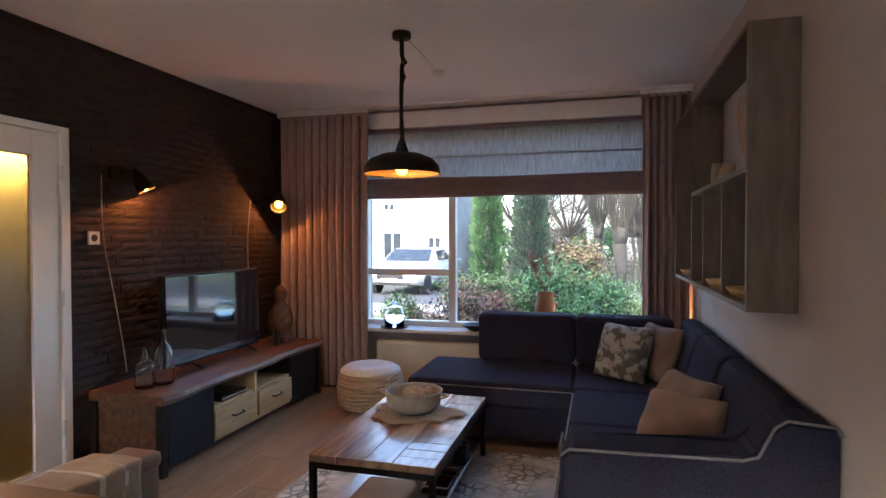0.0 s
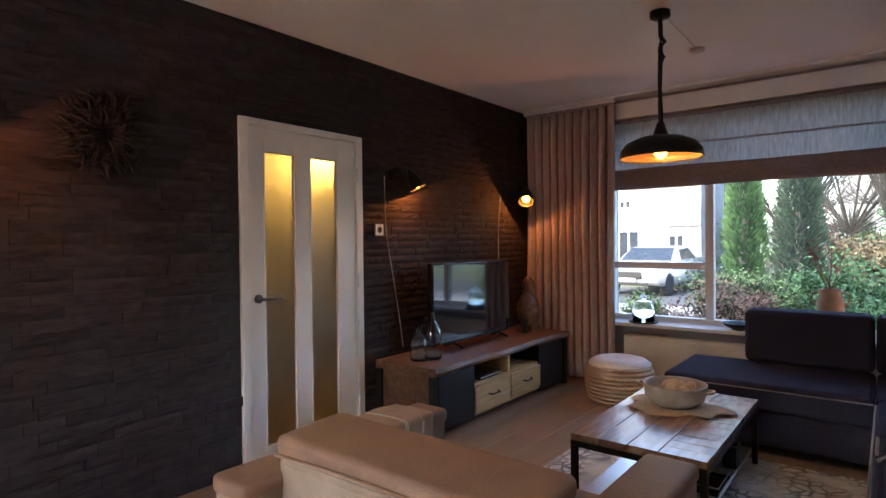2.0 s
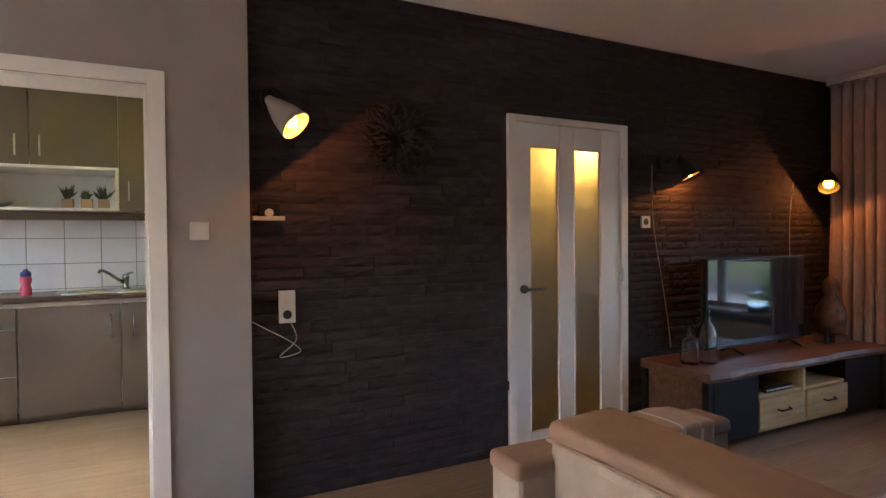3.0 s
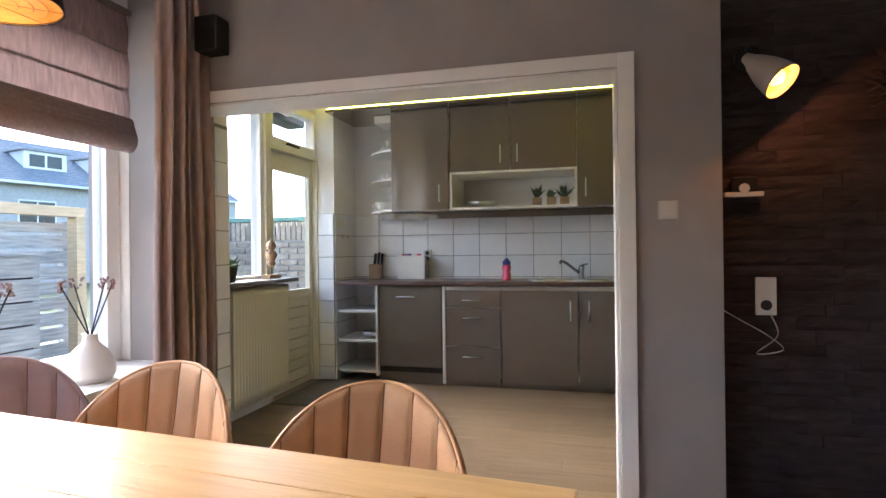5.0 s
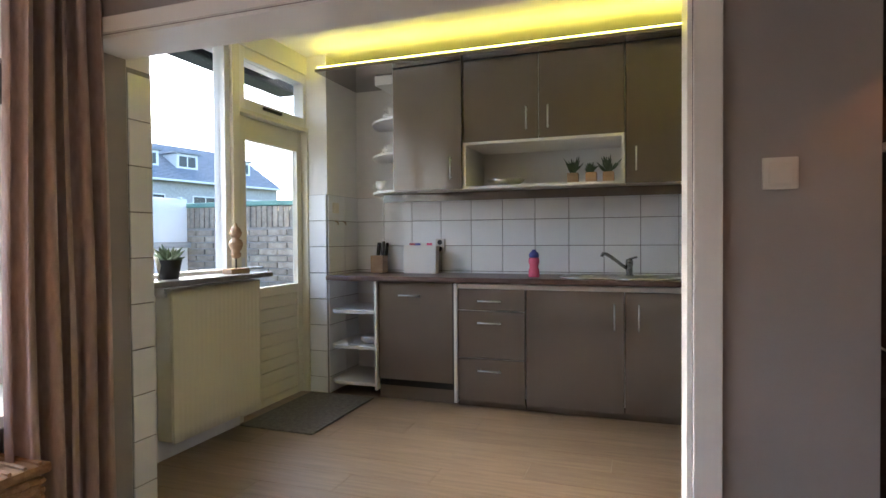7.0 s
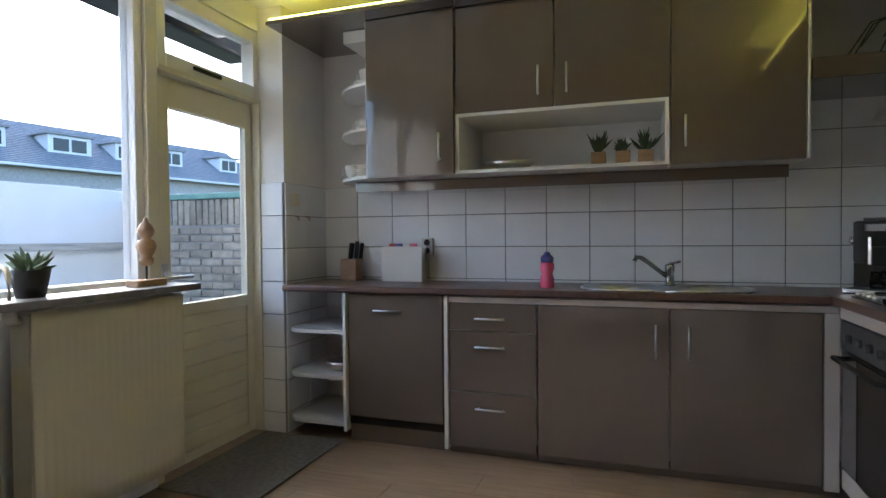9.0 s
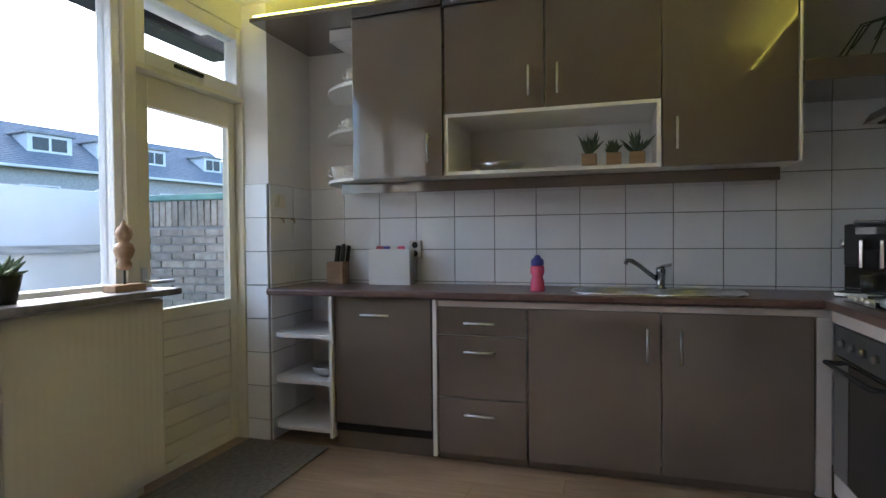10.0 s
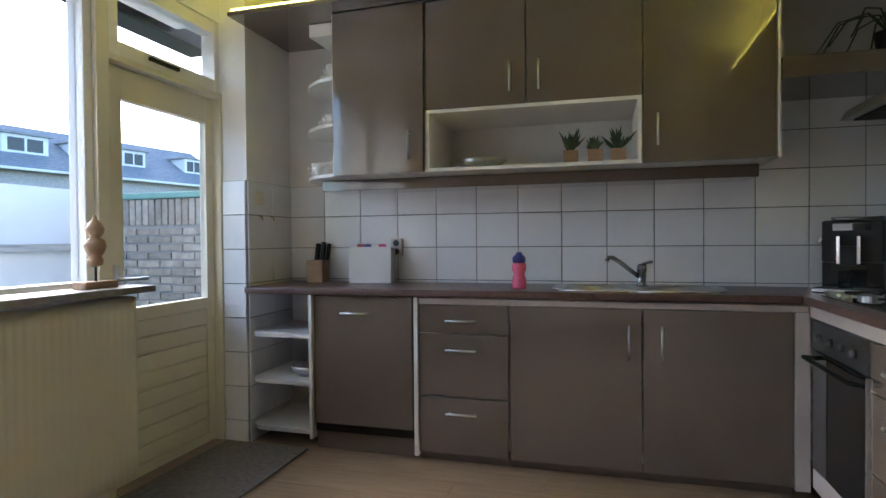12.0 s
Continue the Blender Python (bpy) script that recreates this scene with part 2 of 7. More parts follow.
M_beech = mat("turned_beech", (0.28, 0.17, 0.09), (0.38, 0.25, 0.15), 8, 0.6, 0.2, stretch=(1, 1, 4))
M_grass = mat("winter_lawn", (0.06, 0.085, 0.03), (0.14, 0.15, 0.06), 6, 0.95, 0.5)
M_paving = mat("grey_paving", (0.22, 0.22, 0.22), (0.34, 0.34, 0.33), 5, 0.9, 0.3)
M_asphalt = mat("asphalt", (0.045, 0.045, 0.047), (0.07, 0.07, 0.07), 30, 0.9, 0.3)
M_brickout = mat("yellow_grey_brick", (0.22, 0.19, 0.15), (0.38, 0.34, 0.28), 14, 0.9, 0.4, var=0.22)
M_mortar = mat("mortar", (0.30, 0.29, 0.27), (0.36, 0.35, 0.33), 30, 0.95)
M_render = mat("white_render", (0.20, 0.197, 0.19), (0.27, 0.265, 0.26), 2, 0.9, 0.2)
M_roof = mat("dark_roof_tile", (0.15, 0.165, 0.19), (0.23, 0.245, 0.27), 6, 0.6, 0.3, var=0.1)
M_fence = mat("weathered_plank", (0.25, 0.26, 0.25), (0.49, 0.50, 0.48), 5, 0.9, 0.4, stretch=(0.7, 1, 8), var=0.15, bump_scale=20)
M_larch = mat("new_timber", (0.50, 0.36, 0.20), (0.62, 0.47, 0.29), 6, 0.7, 0.2, stretch=(1, 1, 6))
M_trunk = mat("bark", (0.022, 0.020, 0.016), (0.05, 0.045, 0.037), 10, 0.95, 0.8, stretch=(1, 1, 0.3))
M_conifer = mat("conifer_green", (0.025, 0.06, 0.022), (0.08, 0.15, 0.05), 5, 0.85, 0.3, leafy=0.55)
M_conifer2 = mat("dark_conifer", (0.018, 0.032, 0.02), (0.045, 0.07, 0.04), 5, 0.85, 0.3, leafy=0.55)
M_shrub = mat("shrub_leaves", (0.04, 0.08, 0.025), (0.11, 0.15, 0.05), 4, 0.8, 0.3, leafy=0.55)
M_redleaf = mat("reddish_leaves", (0.07, 0.04, 0.03), (0.16, 0.09, 0.06), 5, 0.85, 0.3, leafy=0.55)
M_straw = mat("dry_grass", (0.075, 0.057, 0.028), (0.125, 0.097, 0.05), 6, 0.95, 0.3, leafy=0.55)
M_car = mat("silver_car_paint", (0.36, 0.37, 0.39), (0.42, 0.43, 0.45), 3, 0.22, metal=0.4, coat=0.6)
M_tyre = mat("rubber", (0.015, 0.015, 0.015), (0.025, 0.025, 0.025), 20, 0.9)
M_carglass = mat("car_glass", (0.02, 0.025, 0.03), (0.03, 0.035, 0.04), 3, 0.06)
M_frostpanel = mat("milky_panel", (0.72, 0.76, 0.78), (0.78, 0.82, 0.84), 2, 0.5)


# ---------- mesh helpers ----------
def part(name, bm, material, parent=None, label="", smooth=False):
    me = bpy.data.meshes.new(name)
    bm.normal_update()
    bm.to_mesh(me)
    bm.free()
    me.materials.append(material)
    if smooth:
        for p in me.polygons:
            p.use_smooth = True
    ob = new(name, me)
    if parent:
        ob.parent = parent
        ob.matrix_parent_inverse = parent.matrix_world.inverted()
    if label:
        ob["label"] = label
    if name in ("leaves", "twigs", "crown", "dried_flowers", "stems"):
        ob["kind"] = "stuff"
    return ob


def thing(name, label, category, at=(0, 0, 0), rz=0, group=""):
    ob = new(name)
    ob.empty_display_size = 0.1
    ob.matrix_world = pose(*at, 0, 0, rz)
    return tagged(ob, label, category, group)


def setting(name, bm, material, label, category="", smooth=False):
    return tagged(part(name, bm, material, None, label, smooth), label, category or name.split("_")[0], kind="structure")


def B():
    return bmesh.new()


def box(bm, x0, x1, y0, y1, z0, z1, bev=0.0, seg=2, turn=None):
    r = bmesh.ops.create_cube(bm, size=1)
    vs = r["verts"]
    for v in vs:
        v.co = Vector(((v.co.x + 0.5) * (x1 - x0) + x0, (v.co.y + 0.5) * (y1 - y0) + y0, (v.co.z + 0.5) * (z1 - z0) + z0))
    if turn:
        bmesh.ops.transform(bm, matrix=turn, verts=vs)
    if bev:
        es = list({e for v in vs for e in v.link_edges})
        bmesh.ops.bevel(bm, geom=es, offset=bev, segments=seg, affect="EDGES", profile=0.6, clamp_overlap=True)
    return bm


def bx(*a, **k):
    return box(B(), *a, **k)


def cyl(bm, p0, p1, r0, r1=None, n=16, caps=True):
    r1 = r0 if r1 is None else r1
    p0, p1 = Vector(p0), Vector(p1)
    q = (p1 - p0).to_track_quat("Z", "Y").to_matrix().to_4x4()
    a = [bm.verts.new(Matrix.Translation(p0) @ q @ Vector((r0 * math.cos(6.2832 * i / n), r0 * math.sin(6.2832 * i / n), 0))) for i in range(n)]
    b = [bm.verts.new(Matrix.Translation(p1) @ q @ Vector((r1 * math.cos(6.2832 * i / n), r1 * math.sin(6.2832 * i / n), 0))) for i in range(n)]
    for i in range(n):
        bm.faces.new((a[i], a[(i + 1) % n], b[(i + 1) % n], b[i]))
    if caps:
        bm.faces.new(a[::-1])
        bm.faces.new(b)
    return bm


def tube(bm, pts, r, n=8):
    pts = [Vector(p) for p in pts]
    rings = []
    for i, p in enumerate(pts):
        d = (pts[min(i + 1, len(pts) - 1)] - pts[max(i - 1, 0)]).normalized()
        q = d.to_track_quat("Z", "Y").to_matrix()
        rings.append([bm.verts.new(p + q @ Vector((r * math.cos(6.2832 * k / n), r * math.sin(6.2832 * k / n), 0))) for k in range(n)])
    for a, b in zip(rings, rings[1:]):
        for k in range(n):
            bm.faces.new((a[k], a[(k + 1) % n], b[(k + 1) % n], b[k]))
    bm.faces.new(rings[0][::-1])
    bm.faces.new(rings[-1])
    return bm


def lathe(bm, prof, n=24, at=(0, 0, 0), m=None, cap=True):
    """Turns a profile of (radius, height) round the z axis."""
    rings = []
    for r, z in prof:
        ring = []
        for k in range(n):
            a = 6.2832 * k / n
            co = Vector((r * math.cos(a), r * math.sin(a), z))
            co = (m @ co) if m else co
            ring.append(bm.verts.new(co + Vector(at)))
        rings.append(ring)
    for a, b in zip(rings, rings[1:]):
        for k in range(n):
            bm.faces.new((a[k], a[(k + 1) % n], b[(k + 1) % n], b[k]))
    if cap and prof[0][0] > 1e-4:
        bm.faces.new(rings[0][::-1])
    if cap and prof[-1][0] > 1e-4:
        bm.faces.new(rings[-1])
    bmesh.ops.remove_doubles(bm, verts=bm.verts, dist=1e-5)
    return bm


def sheet(bm, nu, nv, fn):
    g = [[bm.verts.new(fn(i / nu, j / nv)) for j in range(nv + 1)] for i in range(nu + 1)]
    for i in range(nu):
        for j in range(nv):
            bm.faces.new((g[i][j], g[i + 1][j], g[i + 1][j + 1], g[i][j + 1]))
    return bm


def thicken(bm, t):
    bmesh.ops.recalc_face_normals(bm, faces=bm.faces)
    bm.normal_update()
    faces, rim = list(bm.faces), [e for e in bm.edges if e.is_boundary]
    back = {v: bm.verts.new(v.co - v.normal * t) for v in list(bm.verts)}
    for f in faces:
        bm.faces.new([back[v] for v in reversed(f.verts)])
    for e in rim:
        a, b = e.verts
        bm.faces.new((a, b, back[b], back[a]))
    bmesh.ops.recalc_face_normals(bm, faces=bm.faces)
    return bm


def pillow(w, d, h, puff=1.0, wob=0.01, seed=0):
    """A soft cushion: pinched edges, full middle."""
    bm = B()
    rnd = random.Random(seed)
    ph = rnd.random() * 6

    def f(side):
        def g(u, v):
            x, y = (u - 0.5) * 2, (v - 0.5) * 2
            e = max(0.0, (1 - abs(x) ** 2.6) * (1 - abs(y) ** 2.6)) ** 0.45 * puff
            pin = 1 - 0.07 * (1 - abs(x)) * abs(y) ** 3 - 0.07 * (1 - abs(y)) * abs(x) ** 3
            return Vector((x * w / 2 * pin, y * d / 2 * pin, side * e * h / 2 + wob * math.sin(x * 4 + ph) * math.cos(y * 3 + ph) * e))
        return g
    sheet(bm, 18, 18, f(1))
    sheet(bm, 18, 18, f(-1))
    bmesh.ops.remove_doubles(bm, verts=bm.verts, dist=0.0012)
    bmesh.ops.recalc_face_normals(bm, faces=bm.faces)
    return bm


def moved(bm, m):
    bmesh.ops.transform(bm, matrix=m, verts=bm.verts)
    return bm

# ---------- plan: numbers of the place ----------
XB, XG, XE = -2.95, -2.85, 0.75          # stone wall, taupe wall, east wall
YN, YS, CZ = 5.20, -2.62, 2.58           # north window plane, south inner face, ceiling
KW, KF, KN, KS = -5.50, -5.00, 1.05, -2.43   # kitchen: west wall, cabinet front, north wall, south tiled face
DY0, DY1, DZ = 1.858, 2.80, 2.03          # hall door with its frame
OY0, OY1, OZ = -2.24, -0.035, 1.962      # opening to the kitchen

# ---------- walls, floor, ceiling ----------
setting("floor", bx(-5.7, 1.0, -2.75, 5.5, -0.12, -0.012), M_sub, "dark subfloor under the oak laminate", "floor")
FLOOR = bpy.data.objects["floor"]
setting("ceiling", bx(-5.7, 1.0, -2.75, 5.5, CZ, CZ + 0.12), M_ceiling, "matt white plaster ceiling", "ceiling")
w = B()
box(w, XB - 0.12, XB - 0.012, 0.38, DY0, 0, CZ)
box(w, XB - 0.12, XB - 0.012, DY1, 5.5, 0, CZ)
box(w, XB - 0.12, XB - 0.012, DY0, DY1, DZ, CZ)
WALL_W = setting("wall_west", w, M_joint, "wall clad in dark split stone strips", "wall")
w = B()
box(w, XB - 0.12, XG, OY1, 0.38, 0, CZ)
box(w, XB - 0.12, XG, OY0, OY1, OZ, CZ)
box(w, XB - 0.12, XG, -2.9, OY0, 0, CZ)
setting("wall_kitchen_opening", w, M_grey, "taupe painted wall round the kitchen opening", "wall")
setting("wall_east", bx(XE, XE + 0.15, -2.9, 5.5, 0, CZ), M_greige, "plain greige painted party wall", "wall")
WX0, WX1, WZ0, WZ1 = -2.16, 0.50, 0.56, 2.38
w = B()
box(w, -4.7, WX0, YN, YN + 0.3, 0, CZ)
box(w, WX1, XE, YN, YN + 0.3, 0, CZ)
box(w, WX0, WX1, YN, YN + 0.3, 0, WZ0 - 0.03)
box(w, WX0, WX1, YN, YN + 0.3, WZ1, CZ)
setting("wall_north", w, M_grey, "taupe painted wall round the street window", "wall")
SX0, SX1, SZ0, SZ1 = -2.845, 0.30, 0.57, 2.36
w = B()
box(w, SX1, XE, YS - 0.25, YS, 0, CZ)
box(w, SX0, SX1, YS - 0.25, YS, 0, SZ0 - 0.03)
box(w, SX0, SX1, YS - 0.25, YS, SZ1, CZ)
box(w, XG, SX0, YS - 0.25, YS, 0, CZ)
setting("wall_south", w, M_plaster, "white wall round the garden window of the dining end", "wall")

# kitchen walls
KWX0, KWX1, KDX = -4.16, -3.30, -5.02    # kitchen window from x to x, door's far jamb
w = B()
box(w, KW - 0.15, KW, -2.70, 1.2, 0, CZ)
setting("wall_kitchen_west", w, M_plaster, "white kitchen wall behind the cabinets", "wall")
setting("wall_kitchen_north", bx(KW, XB - 0.12, KN, KN + 0.12, 0, CZ), M_plaster, "white kitchen wall behind the cooker", "wall")
w = B()
box(w, KW, KDX, -2.70, KS, 0, CZ)
setting("wall_kitchen_pier", w, M_plaster, "plastered kitchen pier tiled to shoulder height", "wall")
w = B()
box(w, KDX, -3.2, -2.9, -2.6, 2.44, CZ)
box(w, -4.18, -3.2, -2.78, -2.58, 0, 0.93)
setting("wall_kitchen_south", w, M_plaster, "white kitchen wall under and over the window", "wall")
w = B()
box(w, -3.2, XB - 0.12, -2.9, OY0 - 0.004, 0, CZ)
setting("wall_kitchen_jamb", w, M_plaster, "cream tiled end of the wall beside the opening", "wall")
# hall behind the glazed door
w = B()
box(w, -4.75, -4.6, 1.17, 5.2, 0, CZ)
box(w, -4.6, XB - 0.12, 5.1, 5.2, 0, CZ)
setting("wall_hall", w, M_grey, "taupe walls of the hall behind the glazed door", "wall")

# opening trim
w = B()
box(w, XG, XG + 0.018, OY1, OY1 + 0.07, 0, OZ + 0.06, 0.004)
box(w, XG, XG + 0.018, OY0 - 0.02, OY1, OZ, OZ + 0.06, 0.004)
box(w, XB - 0.12, XG, OY1 - 0.014, OY1 - 0.002, 0, OZ - 0.002)
box(w, XB - 0.12, XG, OY0, OY1 - 0.014, OZ - 0.014, OZ - 0.002)
setting("trim_opening", w, M_white, "white painted casing of the kitchen opening", "trim")
w = B()
box(w, XE - 0.014, XE, -2.6, 5.2, 0, 0.07, 0.003)
box(w, XG, XG + 0.014, 0.04, 0.38, 0, 0.07, 0.003)
setting("baseboard", w, M_white, "low white painted baseboard", "baseboard")

# kitchen ceiling board with the LED cove, and the plastered beam over the door
w = B()
box(w, KW, -4.86, KS, KN, 2.405, 2.425, 0.003)
box(w, -4.858, XB - 0.12, 0.49, KN, 2.405, 2.425, 0.003)
setting("trim_cove_board", w, M_front, "taupe board over the wall cabinets hiding a light strip", "trim")
led = thing("led_strip", "yellow glowing light strip on the board over the cabinets", "light strip", (-4.9, -0.7, 2.43))
part("profile", bx(-4.89, -4.865, KS + 0.02, KN - 0.02, 2.4255, 2.432), M_steel, led)
part("diffuser", bx(-4.888, -4.867, KS + 0.02, KN - 0.02, 2.432, 2.442, 0.003), M_led, led, "glowing yellow diffuser")
led = thing("led_strip", "yellow glowing light strip on the board over the cooker", "light strip", (-4.0, 0.52, 2.43))
part("profile", bx(-4.85, XB - 0.15, 0.495, 0.52, 2.4255, 2.432), M_steel, led)
part("diffuser", bx(-4.85, XB - 0.15, 0.497, 0.518, 2.432, 2.442, 0.003), M_led, led, "glowing yellow diffuser")

# ---------- windows ----------
def window(name, label, x0, x1, z0, z1, y, depth, bars_x, bars_z, sash=0.05, mat_frame=M_white):
    """A timber window in an x-z plane: frame, bars and a pane in each field."""
    root = thing(name, label, "window", ((x0 + x1) / 2, y, z0))
    root["kind"] = "structure"
    f = B()
    box(f, x0, x0 + sash, y, y + depth, z0, z1, 0.006)
    box(f, x1 - sash, x1, y, y + depth, z0, z1, 0.006)
    box(f, x0 + sash, x1 - sash, y, y + depth, z0, z0 + sash, 0.006)
    box(f, x0 + sash, x1 - sash, y, y + depth, z1 - sash, z1, 0.006)
    part("window_frame", f, mat_frame, root)
    xs = [x0 + sash] + [b for b in bars_x] + [x1 - sash]
    for b in bars_x:
        part("mullion", bx(b - 0.034, b + 0.034, y + 0.005, y + depth - 0.005, z0 + sash, z1 - sash, 0.006), mat_frame, root)
    for a, b in zip(xs, xs[1:]):
        i = xs.index(a)
        lo, hi = a + (0.034 if i else 0), b - (0.034 if i < len(xs) - 2 else 0)
        zz = bars_z.get(i, [])
        for z in zz:
            part("transom", bx(lo, hi, y + 0.008, y + depth - 0.008, z - 0.03, z + 0.03, 0.006), mat_frame, root)
        zs = [z0 + sash] + zz + [z1 - sash]
        for k, (c, d) in enumerate(zip(zs, zs[1:])):
            p = part("pane", bx(lo, hi, y + depth * 0.5 - 0.003, y + depth * 0.5 + 0.003, c + (0.03 if k else 0), d - (0.03 if k < len(zs) - 2 else 0)), M_glass, root)
            p.visible_shadow = False
    return root


window("window_1", "white timber street window with a small opening light", WX0, WX1, WZ0, WZ1, YN + 0.06, 0.08, [-1.275], {0: [1.067]})
window("window_2", "white timber garden window of the dining end", SX0, SX1, SZ0, SZ1, YS - 0.14, 0.08, [], {}, 0.09)
setting("window_sill_street", bx(WX0 - 0.1, WX1 + 0.1, YN - 0.16, YN + 0.06, WZ0 - 0.03, WZ0, 0.006), M_white, "white painted sill of the street window", "sill")
setting("window_sill_garden", bx(SX0, SX1, -2.22, YS - 0.06, SZ0 - 0.03, SZ0 + 0.012, 0.006), M_white, "deep white sill of the garden window", "sill")
# kitchen window, post, door and toplight
window("window_3", "white timber kitchen window beside the garden door", -4.16, -3.2, 0.95, 2.44, -2.70, 0.09, [], {}, 0.045)
setting("window_sill_kitchen", bx(-4.24, -3.2, -2.56, -2.36, 0.945, 0.975, 0.006), mat("dark_stone_sill", (0.16, 0.15, 0.15), (0.24, 0.23, 0.22), 30, 0.4, 0.05), "dark stone sill of the kitchen window", "sill")
window("window_4", "white toplight over the garden door", -5.06, -4.23, 2.03, 2.44, -2.70, 0.09, [], {}, 0.075)
setting("trim_door_frame", box(box(box(B(), -4.232, -4.162, -2.70, -2.59, 0, 2.438, 0.006), -5.058, -5.0, -2.70, -2.59, 0, 2.03, 0.005), -5.0, -4.232, -2.70, -2.59, 2.0, 2.028, 0.004), M_cream, "cream painted posts of the garden door", "trim")
gd = thing("door_1", "cream garden door with a large pane over grooved boards", "door", (-4.6, -2.66, 0.01))
gd["kind"] = "structure"
f = B()
DL0, DL1 = -4.995, -4.238
box(f, DL0, -4.935, -2.685, -2.64, 0.01, 1.995, 0.004)
box(f, -4.345, DL1, -2.685, -2.64, 0.01, 1.995, 0.004)
box(f, -4.935, -4.345, -2.685, -2.64, 1.845, 1.995, 0.004)
box(f, -4.935, -4.345, -2.685, -2.64, 0.78, 0.845, 0.004)
box(f, -4.935, -4.345, -2.685, -2.64, 0.01, 0.06, 0.004)
part("leaf_frame", f, M_cream, gd)
for i in range(8):
    part("board", bx(-4.935, -4.345, -2.68, -2.648, 0.062 + i * 0.0898, 0.062 + (i + 1) * 0.0898 - 0.002, 0.008, 2), M_cream, gd)
p = part("pane", bx(-4.935, -4.345, -2.668, -2.662, 0.845, 1.845), M_glass, gd)
p.visible_shadow = False
h = tube(B(), [(-4.30, -2.64, 0.99), (-4.30, -2.59, 0.99), (-4.33, -2.585, 0.99), (-4.43, -2.585, 0.99)], 0.009)
part("door_handle", h, M_steel, gd, "steel lever handle", True)
part("key_plate", bx(-4.318, -4.282, -2.64, -2.634, 0.88, 1.06, 0.002), M_steel, gd)
wh = thing("window_stay", "dark metal stay on the toplight rail", "window stay", (-4.55, -2.57, 2.05))
part("bar", bx(-4.66, -4.46, -2.588, -2.570, 2.055, 2.075, 0.004), M_black, wh)

# hall door
hd = thing("door_2", "white hall door with two tall frosted panes", "door", (XB, 2.3, 0.01))
hd["kind"] = "structure"
f = B()
box(f, XB - 0.10, XB + 0.012, DY0, DY0 + 0.055, 0, DZ, 0.004)
box(f, XB - 0.10, XB + 0.012, DY1 - 0.055, DY1, 0, DZ, 0.004)
box(f, XB - 0.10, XB + 0.012, DY0 + 0.055, DY1 - 0.055, DZ - 0.04, DZ, 0.004)
part("door_frame", f, M_white, hd)
f = B()
for a, b in ((DY0 + 0.058, 2.018), (2.248, 2.358), (2.588, DY1 - 0.058)):
    box(f, XB - 0.045, XB - 0.005, a, b, 0.01, DZ - 0.043, 0.003)
for a, b in ((2.018, 2.248), (2.358, 2.588)):
    box(f, XB - 0.045, XB - 0.005, a, b, 1.845, DZ - 0.043, 0.003)
    box(f, XB - 0.045, XB - 0.005, a, b, 0.01, 0.10, 0.003)
    for c, d in ((a, a + 0.008), (b - 0.008, b)):
        box(f, XB - 0.038, XB - 0.002, c, d, 0.10, 1.845)
part("leaf", f, M_white, hd)
for a, b in ((2.026, 2.240), (2.366, 2.580)):
    part("pane", bx(XB - 0.03, XB - 0.022, a, b, 0.10, 1.845), M_frost, hd, "frosted glass pane")
hh = tube(B(), [(XB - 0.005, 1.972, 0.98), (XB + 0.045, 1.972, 0.98), (XB + 0.052, 1.992, 0.98), (XB + 0.052, 2.10, 0.978)], 0.009)
part("door_handle", hh, M_darksteel, hd, "bronze coloured lever handle", True)
part("rosette", cyl(B(), (XB - 0.006, 1.972, 0.98), (XB + 0.006, 1.972, 0.98), 0.026), M_darksteel, hd)
for z in (0.25, 1.0, 1.72):
    part("hinge", cyl(B(), (XB + 0.016, DY1 - 0.056, z), (XB + 0.016, DY1 - 0.056, z + 0.09), 0.008, n=10), M_steel, hd)
HLX, HLY, HLZ = -4.2, 3.5, 2.12
hl = thing("hall_lamp", "warm glowing globe lamp hanging in the hall", "pendant lamp", (HLX, HLY, CZ))
part("shade", lathe(B(), [(0.02, 0.13), (0.09, 0.10), (0.13, 0.03), (0.13, -0.03), (0.09, -0.10), (0.001, -0.13)], at=(HLX, HLY, HLZ)), glow("hall_shade", (1.0, 0.58, 0.12), 4.2), hl, smooth=True)
part("rod", cyl(B(), (HLX, HLY, HLZ + 0.13), (HLX, HLY, CZ - 0.015), 0.008, n=8), M_white, hl)
part("base", cyl(B(), (HLX, HLY, CZ - 0.015), (HLX, HLY, CZ), 0.08), M_white, hl)


